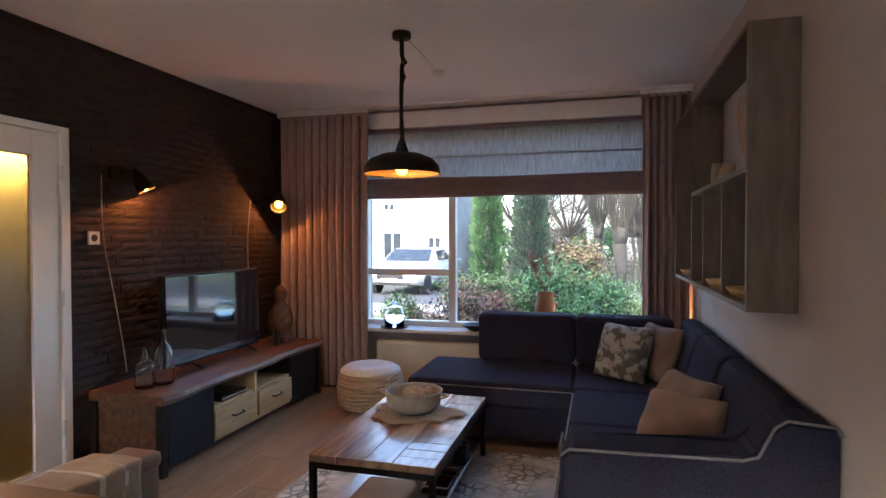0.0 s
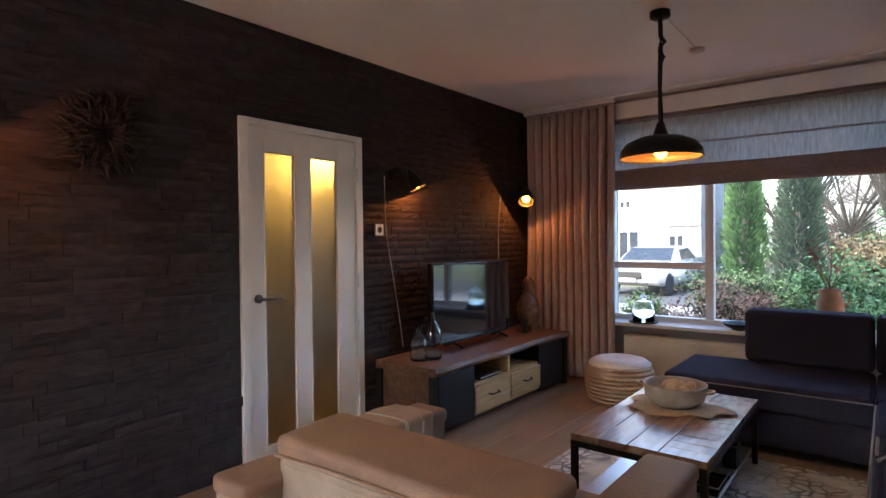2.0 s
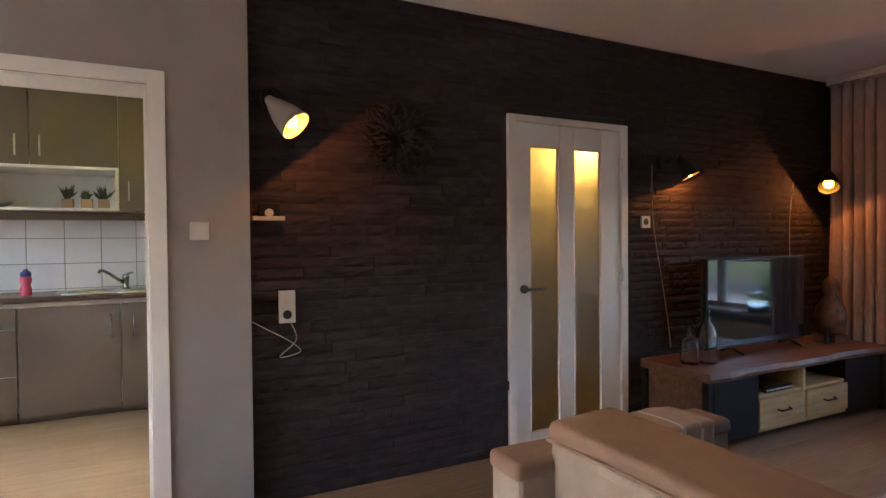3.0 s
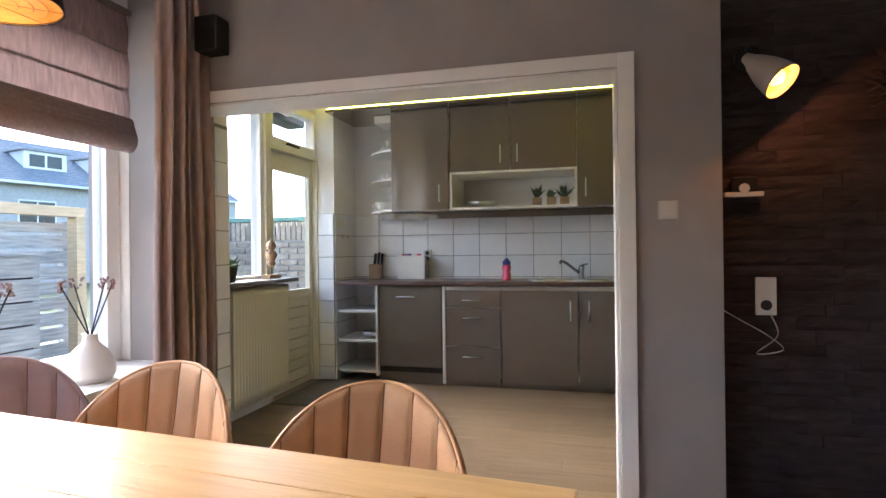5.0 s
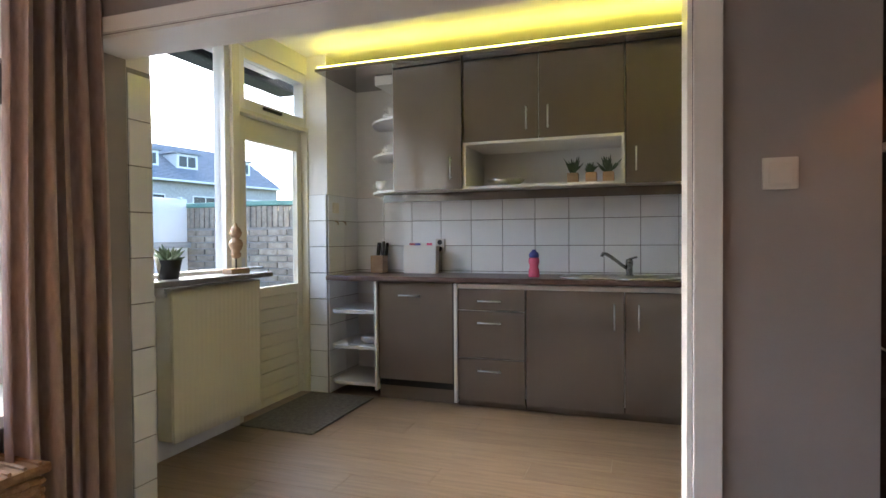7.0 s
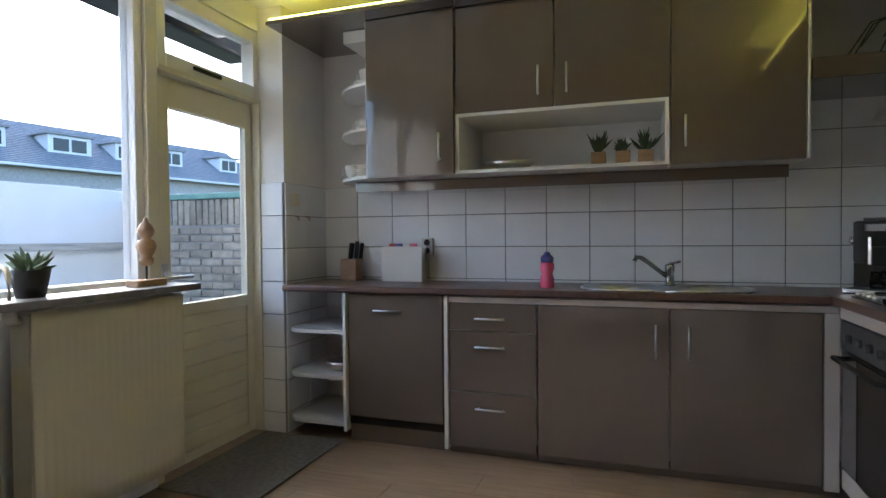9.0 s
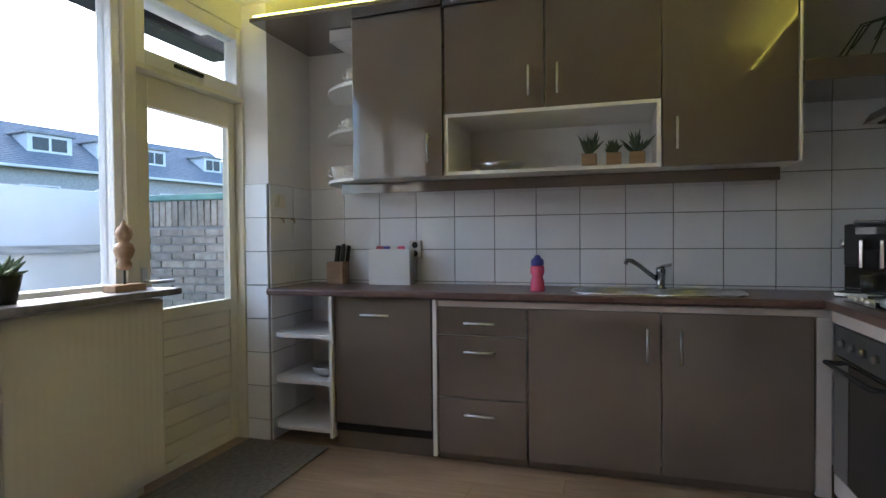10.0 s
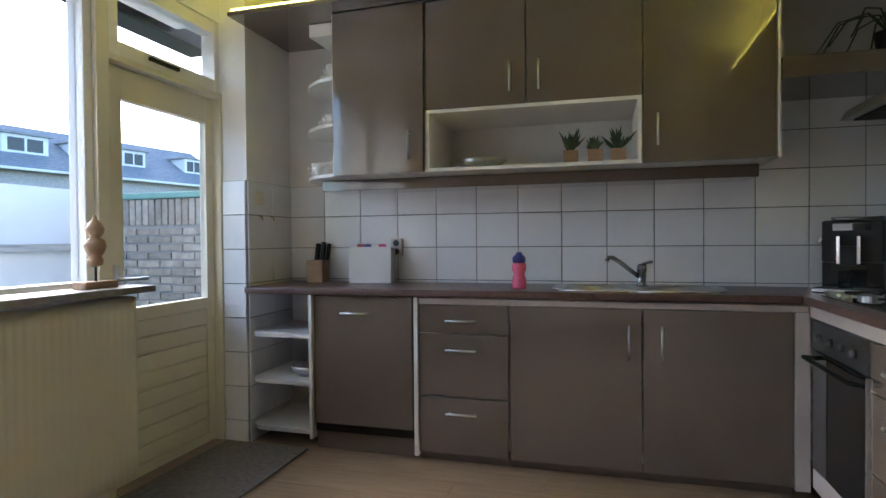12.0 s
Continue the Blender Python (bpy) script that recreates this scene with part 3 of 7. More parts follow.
# ---------- curtains and blinds ----------
def curtain(name, label, x0, x1, y, z0, z1, folds, seed, depth=0.05, flare=0.0):
    root = thing(name, label, "curtain", ((x0 + x1) / 2, y, z0))
    rnd = random.Random(seed)
    ph = [rnd.random() * 6.28 for _ in range(6)]

    def f(u, v):
        a = u * folds * 6.2832
        amp = depth * (0.75 + 0.25 * math.sin(u * 9 + ph[0]))
        s = math.sin(a + 0.35 * math.sin(a * 0.5 + ph[1]) + 0.25 * math.sin(3 * v + ph[2]))
        top = 1 - 0.35 * max(0, (v - 0.93) / 0.07)
        x = x0 + (x1 - x0) * u + 0.012 * math.sin(2 * a + ph[3]) + flare * (1 - v) * (u - 0.5)
        return Vector((x, y + amp * s * top + 0.008 * math.sin(v * 7 + ph[4] + u * 5), z0 + (z1 - z0) * v))
    bm = sheet(B(), folds * 14, 18, f)
    thicken(bm, 0.004)
    part("cloth", bm, M_curtain, root, smooth=True)
    part("heading", bx(min(x0, x1), max(x0, x1), y - 0.012, y + 0.012, z1 - 0.02, z1 + 0.004, 0.003), M_curtain, root)
    part("rail", bx(min(x0, x1) - 0.02, max(x0, x1) + 0.02, y - 0.01, y + 0.01, z1 + 0.004, CZ), M_white, root)
    return root


curtain("curtain", "taupe pleated curtain beside the street window", -2.90, -2.02, 5.0, 0.02, 2.53, 11, 1)
curtain("curtain", "taupe pleated curtain behind the corner sofa", 0.37, 0.72, 5.0, 0.02, 2.53, 6, 2)
curtain("curtain", "taupe pleated curtain beside the garden window", -2.84, -2.52, -2.12, 0.02, 2.53, 5, 3, 0.055, 0.05)


def roman_blind(name, label, x0, x1, y, z0, z1, seams, out, cloth):
    root = thing(name, label, "roman blind", ((x0 + x1) / 2, y, z1))

    def f(u, v):
        return Vector((x0 + (x1 - x0) * u, y + 0.004 * math.sin(u * 31 + v * 5) + out * 0.012 * abs(math.sin(v * seams * math.pi)), z0 + 0.13 + (z1 - z0 - 0.13) * v))
    part("cloth", sheet(B(), 60, 16, f), cloth, root, "linen that lets daylight through", True)
    for k in range(4):
        zz = z0 + 0.018 * k

        def g(u, v):
            a = v * math.pi
            return Vector((x0 + (x1 - x0) * u, y + out * (0.012 + (0.05 - 0.007 * k) * math.sin(a)), zz + 0.13 - 0.13 * (0.5 - 0.5 * math.cos(a)) * (1 - 0.08 * k) - 0.004 * math.sin(u * 9 + k)))
        part("fold", thicken(sheet(B(), 30, 8, g), 0.003), M_blinddark, root, smooth=True)
    for k in range(1, seams):
        part("seam", bx(x0, x1, y + out * 0.001 - 0.004, y + out * 0.001 + 0.004, z0 + 0.13 + (z1 - z0 - 0.13) * k / seams - 0.006, z0 + 0.13 + (z1 - z0 - 0.13) * k / seams + 0.006), M_blinddark, root)
    part("head_rail", bx(x0, x1, min(y - 0.015, y - out * 0.12), max(y + 0.03, y - out * 0.04), z1, z1 + 0.025, 0.003), M_blinddark, root)
    return root


roman_blind("roman_blind", "half-raised taupe linen roman blind at the street window", -2.06, 0.46, YN - 0.04, 1.755, 2.36, 2, -1, M_blind)
roman_blind("roman_blind", "half-raised plum-brown roman blind at the garden window", -2.72, 0.28, -2.50, 1.70, 2.42, 3, 1, M_blindplum)
setting("trim_pelmet", bx(-2.05, 0.37, YN - 0.075, YN, 2.40, 2.545, 0.004), M_plaster, "white boxed lintel over the street window", "trim")
setting("trim_curtain_rail", bx(-2.9, 0.74, 4.94, 4.962, CZ - 0.02, CZ, 0.003), M_white, "white curtain rail on the ceiling", "trim")


def radiator(name, label, x0, x1, y0, y1, z0, z1, face):
    root = thing(name, label, "radiator", ((x0 + x1) / 2, (y0 + y1) / 2, z0))
    yf = y1 if face > 0 else y0

    n = int((x1 - x0) / 0.035)

    def f(u, v):
        groove = 0.0025 * (0.5 + 0.5 * math.cos(u * n * 6.2832)) * (1 if 0.04 < v < 0.96 else 0)
        return Vector((x0 + (x1 - x0) * u, yf - face * groove, z0 + (z1 - z0) * v))
    bm = sheet(B(), n * 4, 12, f)
    part("panel", thicken(bm, 0.004), M_cream, root, smooth=True)
    part("body", bx(x0, x1, min(y0, y1) + 0.012, max(y0, y1) - 0.012, z0 + 0.004, z1 - 0.006, 0.008), M_cream, root)
    part("top_grille", bx(x0, x1, y0 + 0.01, y1 - 0.01, z1 - 0.005, z1 + 0.004, 0.003), M_cream, root)
    return root


r = radiator("radiator", "cream steel radiator under the kitchen window", -4.19, -3.485, -2.545, -2.425, 0.13, 0.925, 1)
part("valve", cyl(cyl(B(), (-3.475, -2.46, 0.90), (-3.43, -2.46, 0.90), 0.016), (-3.44, -2.46, 0.90), (-3.44, -2.46, 0.955), 0.022, 0.019), M_plastic, r, "white thermostat valve", True)
part("pipe", tube(B(), [(-3.44, -2.46, 0.955), (-3.44, -2.46, 1.05), (-3.44, -2.475, 1.085), (-3.44, -2.50, 1.09), (-3.44, -2.52, 1.06), (-3.44, -2.525, 0.98), (-3.44, -2.525, 0.0)], 0.010), M_cream, r, smooth=True)
r = radiator("radiator", "cream panel radiator under the street window", -1.95, 0.1, YN - 0.12, YN - 0.01, 0.06, 0.44, -1)

# ---------- kitchen ----------
def bar_handle(parent, p0, p1, out):
    p0, p1, out = Vector(p0), Vector(p1), Vector(out)
    d = (p1 - p0).normalized()
    bm = cyl(B(), p0 + out, p1 + out, 0.0055, n=10)
    for q in (p0 + d * 0.015, p1 - d * 0.015):
        cyl(bm, q, q + out, 0.004, n=8)
    return part("handle", bm, M_steel, parent, "slim steel bar handle", True)


OUT = (0.028, 0, 0)
FR = KF          # plane of the fronts
# open shelf unit at the end
u = thing("shelf_unit", "white open shelf unit at the end of the worktop", "shelf unit", (-5.25, -2.2, 0.05))
part("side_panel", bx(KW + 0.01, FR + 0.02, -2.022, -2.004, 0.06, 0.868, 0.002), M_white, u)
for z in (0.085, 0.355, 0.62):
    sh = B()
    pts = [(KW + 0.01, -2.425), (KW + 0.01, -2.024), (FR + 0.01, -2.024)] + [(FR + 0.01 - 0.10 * (1 - math.cos(a)), -2.32 - 0.10 * math.sin(a)) for a in (0.0, 0.4, 0.8, 1.2, 1.5708)]
    lo = [sh.verts.new((x, y, z)) for x, y in pts]
    hi = [sh.verts.new((x, y, z + 0.022)) for x, y in pts]
    sh.faces.new(lo[::-1])
    sh.faces.new(hi)
    for i in range(len(pts)):
        j = (i + 1) % len(pts)
        sh.faces.new((lo[i], lo[j], hi[j], hi[i]))
    bmesh.ops.recalc_face_normals(sh, faces=sh.faces)
    part("shelf", sh, M_white, u)
b = thing("bowl", "small dark bowl on the open kitchen shelf", "bowl", (-5.15, -2.12, 0.377))
part("dish", lathe(B(), [(0.05, 0), (0.09, 0.03), (0.10, 0.06), (0.094, 0.06), (0.08, 0.03), (0.001, 0.012)], at=(-5.15, -2.12, 0.377)), M_steel, b, smooth=True)

dw = thing("dishwasher", "built-in dishwasher behind a taupe front", "dishwasher", (-5.25, -1.71, 0.0))
part("body", bx(KW + 0.02, FR - 0.022, -2.0, -1.416, 0.10, 0.86), M_black, dw)
part("door", bx(FR - 0.02, FR, -1.998, -1.422, 0.15, 0.862, 0.003), M_front, dw)
part("plinth", bx(FR - 0.06, FR - 0.03, -2.0, -1.416, 0.0, 0.135, 0.002), M_front, dw)
bar_handle(dw, (FR, -1.825, 0.768), (FR, -1.655, 0.768), OUT)
s = thing("filler_strip", "white panel edge between dishwasher and drawers", "panel", (-5.2, -1.4, 0.0))
part("panel", bx(KW + 0.02, FR + 0.004, -1.411, -1.389, 0.02, 0.862, 0.002), M_white, s)

dr = thing("drawer_cabinet", "taupe kitchen cabinet with three drawers", "drawer cabinet", (-5.25, -1.14, 0.0))
part("body", bx(KW + 0.02, FR - 0.022, -1.386, -0.906, 0.08, 0.84), M_white, dr)
for z0, z1, hz in ((0.678, 0.8265, 0.744), (0.345, 0.674, 0.593), (0.045, 0.341, 0.262)):
    d = part("drawer_front", bx(FR - 0.02, FR, -1.384, -0.908, z0, z1, 0.003), M_front, dr)
    bar_handle(d, (FR, -1.232, hz), (FR, -1.068, hz), OUT)
part("plinth", bx(FR - 0.06, FR - 0.03, -1.386, -0.906, 0.0, 0.078, 0.002), M_front, dr)

sk = thing("sink_cabinet", "taupe sink cabinet with two doors", "kitchen cabinet", (-5.25, -0.27, 0.0))
part("body", bx(KW + 0.02, FR - 0.022, -0.902, 0.372, 0.08, 0.70), M_white, sk)
for a, b, hy in ((-0.900, -0.268, -0.328), (-0.264, 0.372, -0.18)):
    d = part("door", bx(FR - 0.02, FR, a, b, 0.045, 0.8265, 0.003), M_front, sk)
    bar_handle(d, (FR, hy, 0.585), (FR, hy, 0.75), OUT)
part("plinth", bx(FR - 0.06, FR - 0.03, -0.902, 0.372, 0.0, 0.078, 0.002), M_front, sk)
part("top_rail", bx(FR - 0.03, FR - 0.004, -1.386, 0.43, 0.828, 0.858, 0.002), M_edge, sk, "white rail under the worktop")
part("corner_post", bx(FR - 0.03, FR + 0.004, 0.376, 0.436, 0.03, 0.826, 0.002), M_edge, sk, "beige corner post")

# worktop: an L with sink cut-out left to the sink's rim lying on it
wt = thing("worktop", "dark brown laminate worktop in an L", "worktop", (-5.25, -0.9, 0.865))
sl = box(B(), -5.03, FR + 0.035, KS + 0.008, 0.40, 0.866, 0.904, 0.014, 4)
box(sl, KW + 0.006, -5.03, KS + 0.008, -0.66, 0.866, 0.904)
box(sl, KW + 0.006, -5.03, 0.10, 0.40, 0.866, 0.904)
box(sl, KW + 0.006, -5.41, -0.66, 0.10, 0.866, 0.904)
part("slab", sl, M_worktop, wt)
part("corner_slab", bx(KW + 0.006, -3.9, 0.401, KN - 0.008, 0.866, 0.9035, 0.006, 2), M_worktop, wt)

sn = thing("sink", "oval steel double sink let into the worktop", "sink", (-5.22, -0.28, 0.904))
SKX, SKY_, SRX, SRY = -5.215, -0.28, 0.215, 0.415


def sink_top(u, v):
    """Rim and deck: a rounded oblong that dips into two round bowls."""
    a = u * 6.2832
    ex = math.copysign(abs(math.cos(a)) ** 0.62, math.cos(a)) * v
    ey = math.copysign(abs(math.sin(a)) ** 0.62, math.sin(a)) * v
    x, y = SKX + SRX * ex, SKY_ + SRY * ey
    z = 0.9085 - 0.004 * (v > 0.985)
    for cy, rr in ((-0.19, 0.165), (0.19, 0.165)):
        d = math.hypot(x - SKX, y - SKY_ - cy)
        if d < rr:
            z -= 0.135 * min(1.0, (rr - d) / 0.05) ** 0.8
    return Vector((x, y, z))


part("basin", sheet(B(), 120, 44, sink_top), M_steel, sn, "polished double bowl", True)
part("rim", tube(B(), [sink_top(k / 64, 1.0) + Vector((0, 0, 0.002)) for k in range(65)], 0.006, 8), M_chrome, sn, smooth=True)
for cy in (-0.19, 0.19):
    part("drain", lathe(B(), [(0.001, 0.001), (0.03, 0.002), (0.035, 0.004), (0.036, 0.0)], at=(SKX, SKY_ + cy, 0.774)), M_chrome, sn, smooth=True)
TAPX, TAPY = -5.36, -0.245
tp = thing("tap", "chrome mixer tap with a swung spout", "tap", (TAPX, TAPY, 0.908))
part("base", lathe(B(), [(0.03, 0), (0.03, 0.008), (0.023, 0.014), (0.022, 0.07), (0.026, 0.075), (0.026, 0.105), (0.02, 0.118), (0.001, 0.12)], at=(TAPX, TAPY, 0.908)), M_tap, tp, smooth=True)
part("spout", tube(B(), [(TAPX, TAPY - 0.01, 0.955), (TAPX + 0.02, TAPY - 0.05, 0.985), (TAPX + 0.05, TAPY - 0.11, 1.035), (TAPX + 0.075, TAPY - 0.15, 1.062), (TAPX + 0.085, TAPY - 0.172, 1.063), (TAPX + 0.09, TAPY - 0.18, 1.045)], 0.012, 10), M_tap, tp, smooth=True)
part("lever", tube(B(), [(TAPX, TAPY, 1.025), (TAPX + 0.012, TAPY + 0.02, 1.032), (TAPX + 0.03, TAPY + 0.05, 1.04)], 0.008, 8), M_tap, tp, smooth=True)

# wall cabinets
UZ0, UZ1 = 1.52, 2.40


def wall_cabinet(label, y0, y1, z0, handle):
    c = thing("wall_cabinet", label, "wall cabinet", (-5.25, (y0 + y1) / 2, z0), group="taupe wall cabinets")
    part("body", bx(KW + 0.012, FR - 0.022, y0 + 0.002, y1 - 0.002, z0, UZ1, 0.001), M_white, c)
    d = part("door", bx(FR - 0.02, FR, y0 + 0.002, y1 - 0.002, z0, UZ1, 0.003), M_front, c)
    bar_handle(d, (FR, handle[0], handle[1]), (FR, handle[0], handle[1] + 0.15), OUT)
    return c


wc = wall_cabinet("tall glossy taupe wall cabinet with its door turned to mirror the window", -1.868, -1.338, UZ0, (-1.415, 1.588))
# Turn added to the door so that its gloss mirrors the kitchen window.
hinge = Matrix.Translation((FR - 0.02, -1.866, 0))
for ob in wc.children:
    if ob.name.startswith("door"):
        ob.matrix_world = hinge @ Matrix.Rotation(radians(-2.5), 4, "Z") @ hinge.inverted() @ ob.matrix_world
wall_cabinet("glossy taupe wall cabinet over the open niche", -1.338, -0.811, 1.842, (-0.889, 1.90))
wall_cabinet("glossy taupe wall cabinet over the open niche", -0.811, -0.262, 1.842, (-0.746, 1.90))
wall_cabinet("tall glossy taupe wall cabinet beside the cooker hood shelf", -0.262, 0.305, UZ0, (-0.196, 1.596))
nc = thing("open_niche", "white open niche between the wall cabinets", "open shelf", (-5.25, -0.8, UZ0))
part("bottom", bx(KW + 0.012, FR + 0.002, -1.334, -0.266, UZ0, UZ0 + 0.018, 0.001), M_white, nc)
part("top", bx(KW + 0.012, FR + 0.002, -1.334, -0.266, 1.822, 1.84, 0.001), M_white, nc)
part("side", bx(KW + 0.012, FR + 0.002, -1.334, -1.316, UZ0 + 0.018, 1.822, 0.001), M_white, nc)
part("side", bx(KW + 0.012, FR + 0.002, -0.284, -0.266, UZ0 + 0.018, 1.822, 0.001), M_white, nc)
part("back", bx(KW + 0.012, KW + 0.02, -1.316, -0.284, UZ0 + 0.018, 1.822), M_plaster, nc)
pm = thing("light_pelmet", "taupe pelmet box under the wall cabinets", "pelmet", (-5.3, -0.8, 1.45))
part("box", bx(KW + 0.03, -5.22, -2.04, 0.28, 1.457, UZ0 - 0.002, 0.002), M_front, pm)
part("front_strip", bx(-5.22, -5.20, -2.04, 0.28, 1.455, UZ0 - 0.002, 0.004), M_front, pm)
pl = thing("panel", "white edge panel of the last wall cabinet", "panel", (-5.2, 0.31, UZ0))
part("board", bx(KW + 0.012, FR + 0.002, 0.307, 0.319, UZ0, UZ1, 0.001), M_white, pl)

# rounded corner shelves left of the cabinets
cs = thing("corner_shelf", "white quarter-round corner shelves with crockery", "corner shelf", (-5.3, -2.0, UZ0))
for z in (UZ0, 1.80, 2.06):
    sh = B()
    pts = [(KW + 0.01, -1.872), (FR - 0.03, -1.872)] + [(KW + 0.01 + 0.44 * math.cos(a), -1.872 - 0.34 * math.sin(a)) for a in (0.15, 0.4, 0.7, 1.0, 1.3, 1.5708)]
    lo = [sh.verts.new((x, y, z)) for x, y in pts]
    hi = [sh.verts.new((x, y, z + 0.018)) for x, y in pts]
    sh.faces.new(lo[::-1])
    sh.faces.new(hi)
    for i in range(len(pts)):
        j = (i + 1) % len(pts)
        sh.faces.new((lo[i], lo[j], hi[j], hi[i]))
    bmesh.ops.recalc_face_normals(sh, faces=sh.faces)
    part("shelf", sh, M_white, cs)
part("side", bx(KW + 0.01, FR - 0.004, -1.871, -1.869, UZ0, UZ1), M_white, cs)
part("top", bx(KW + 0.01, -5.1, -2.06, -1.872, 2.33, 2.40, 0.002), M_white, cs)


def plates(x, y, z, n, r):
    t = thing("plate_stack", "stack of white plates on the corner shelf", "plates", (x, y, z))
    for i in range(n):
        part("plate", lathe(B(), [(r * 0.5, 0), (r, 0.012), (r, 0.015), (r * 0.5, 0.006), (0.001, 0.005)], at=(x, y, z + i * 0.013)), M_ceramic, t, smooth=True)


def cup(x, y, z, s=1.0, label="white cup on the corner shelf"):
    t = thing("cup", label, "cup", (x, y, z))
    part("bowl", lathe(B(), [(0.022 * s, 0), (0.034 * s, 0.02 * s), (0.04 * s, 0.062 * s), (0.036 * s, 0.062 * s), (0.03 * s, 0.02 * s), (0.001, 0.008 * s)], at=(x, y, z), n=18), M_ceramic, t, smooth=True)
    part("ear", tube(B(), [(x, y - 0.036 * s, z + 0.05 * s), (x, y - 0.06 * s, z + 0.045 * s), (x, y - 0.06 * s, z + 0.025 * s), (x, y - 0.034 * s, z + 0.015 * s)], 0.005 * s, 6), M_ceramic, t, smooth=True)


plates(-5.2, -1.97, UZ0 + 0.018, 6, 0.085)
cup(-5.15, -2.03, UZ0 + 0.018, 1.2)
cup(-5.12, -1.93, 1.818, 1.0)
cup(-5.2, -1.99, 1.818, 1.1)
cup(-5.3, -1.94, 1.818, 1.0)
plates(-5.2, -1.96, 2.078, 3, 0.075)
cup(-5.2, -1.96, 2.12, 1.1)

# things in the niche
for i, (y, h, spiky) in enumerate(((-0.60, 0.10, 1), (-0.48, 0.07, 0), (-0.37, 0.10, 2))):
    t = thing("potted_plant", ("small succulent in a wooden pot in the niche", "low succulent in a wooden cube pot", "grassy plant in a wooden pot")[i], "plant", (-5.12, y, UZ0 + 0.018))
    part("pot", bx(-5.155, -5.085, y - 0.036, y + 0.036, UZ0 + 0.018, UZ0 + 0.09, 0.004), M_beech, t)
    lf = B()
    for k in range(26):
        a, el = random.uniform(0, 6.28), random.uniform(0.5, 1.4)
        ln = h * random.uniform(0.7, 1.2)
        base = Vector((-5.12 + random.uniform(-0.015, 0.015), y + random.uniform(-0.015, 0.015), UZ0 + 0.088))
        tip = base + Vector((math.cos(a) * math.cos(el), math.sin(a) * math.cos(el), math.sin(el))) * ln
        cyl(lf, base, base.lerp(tip, 0.5), 0.004, 0.008, n=5)
        cyl(lf, base.lerp(tip, 0.5), tip, 0.008, 0.001, n=5)
    part("leaves", lf, M_leaf, t)
t = thing("bowl", "grey glass bowl in the niche", "bowl", (-5.2, -1.08, UZ0 + 0.018))
part("dish", lathe(B(), [(0.05, 0), (0.10, 0.02), (0.14, 0.055), (0.134, 0.055), (0.09, 0.022), (0.001, 0.01)], at=(-5.2, -1.08, UZ0 + 0.018)), M_steel, t, smooth=True)

# worktop things
kb = thing("knife_block", "beech knife block with black handles", "knife block", (-5.38, -2.17, 0.905))
lean = Matrix.Translation((-5.38, -2.17, 0.905)) @ Matrix.Rotation(radians(-14), 4, "Y")
part("block", moved(bx(-0.05, 0.05, -0.055, 0.055, 0, 0.14, 0.005), Matrix.Translation((-5.38, -2.17, 0.905))), M_beech, kb)
for i, (dx, dy) in enumerate(((-0.025, -0.035), (-0.025, 0.0), (-0.025, 0.035), (0.02, -0.02), (0.02, 0.02))):
    part("knife_handle", moved(bx(dx - 0.008, dx + 0.008, dy - 0.011, dy + 0.011, 0.13, 0.255 - 0.01 * (i % 2), 0.004), lean), M_black, kb)
cb = thing("cutting_board_stand", "white stand with coloured cutting boards", "cutting boards", (-5.40, -1.80, 0.905))
part("front", bx(-5.355, -5.345, -1.94, -1.67, 0.905, 1.125, 0.003), M_ceramic, cb)
part("holder", bx(-5.43, -5.356, -1.94, -1.67, 0.905, 1.118, 0.003), M_steel, cb)
for i, m in enumerate((M_red, M_blue, M_ceramic, M_pink)):
    part("board_tab", bx(-5.425 + i * 0.016, -5.416 + i * 0.016, -1.92 + i * 0.055, -1.875 + i * 0.055, 1.118, 1.142, 0.003), m, cb)
bt = thing("drinking_bottle", "pink drinking bottle with a dark blue lid", "bottle", (-5.14, -0.87, 0.905))
part("body", lathe(B(), [(0.036, 0), (0.038, 0.008), (0.036, 0.05), (0.028, 0.075), (0.037, 0.10), (0.037, 0.125), (0.03, 0.135), (0.001, 0.135)], at=(-5.14, -0.87, 0.905)), M_pink, bt, smooth=True)
part("lid", lathe(B(), [(0.034, 0.136), (0.035, 0.16), (0.028, 0.172), (0.018, 0.176), (0.014, 0.19), (0.001, 0.191)], at=(-5.14, -0.87, 0.905)), M_blue, bt, "dark blue lid", True)
pg = thing("power_socket", "white double socket on the kitchen tiles", "socket", (KW + 0.01, -1.675, 1.12))
part("plate", bx(KW + 0.007, KW + 0.035, -1.715, -1.640, 1.065, 1.175, 0.006), M_plastic, pg)
for z in (1.095, 1.147):
    part("outlet", cyl(B(), (KW + 0.034, -1.678, z), (KW + 0.037, -1.678, z), 0.02), M_darkhole, pg)

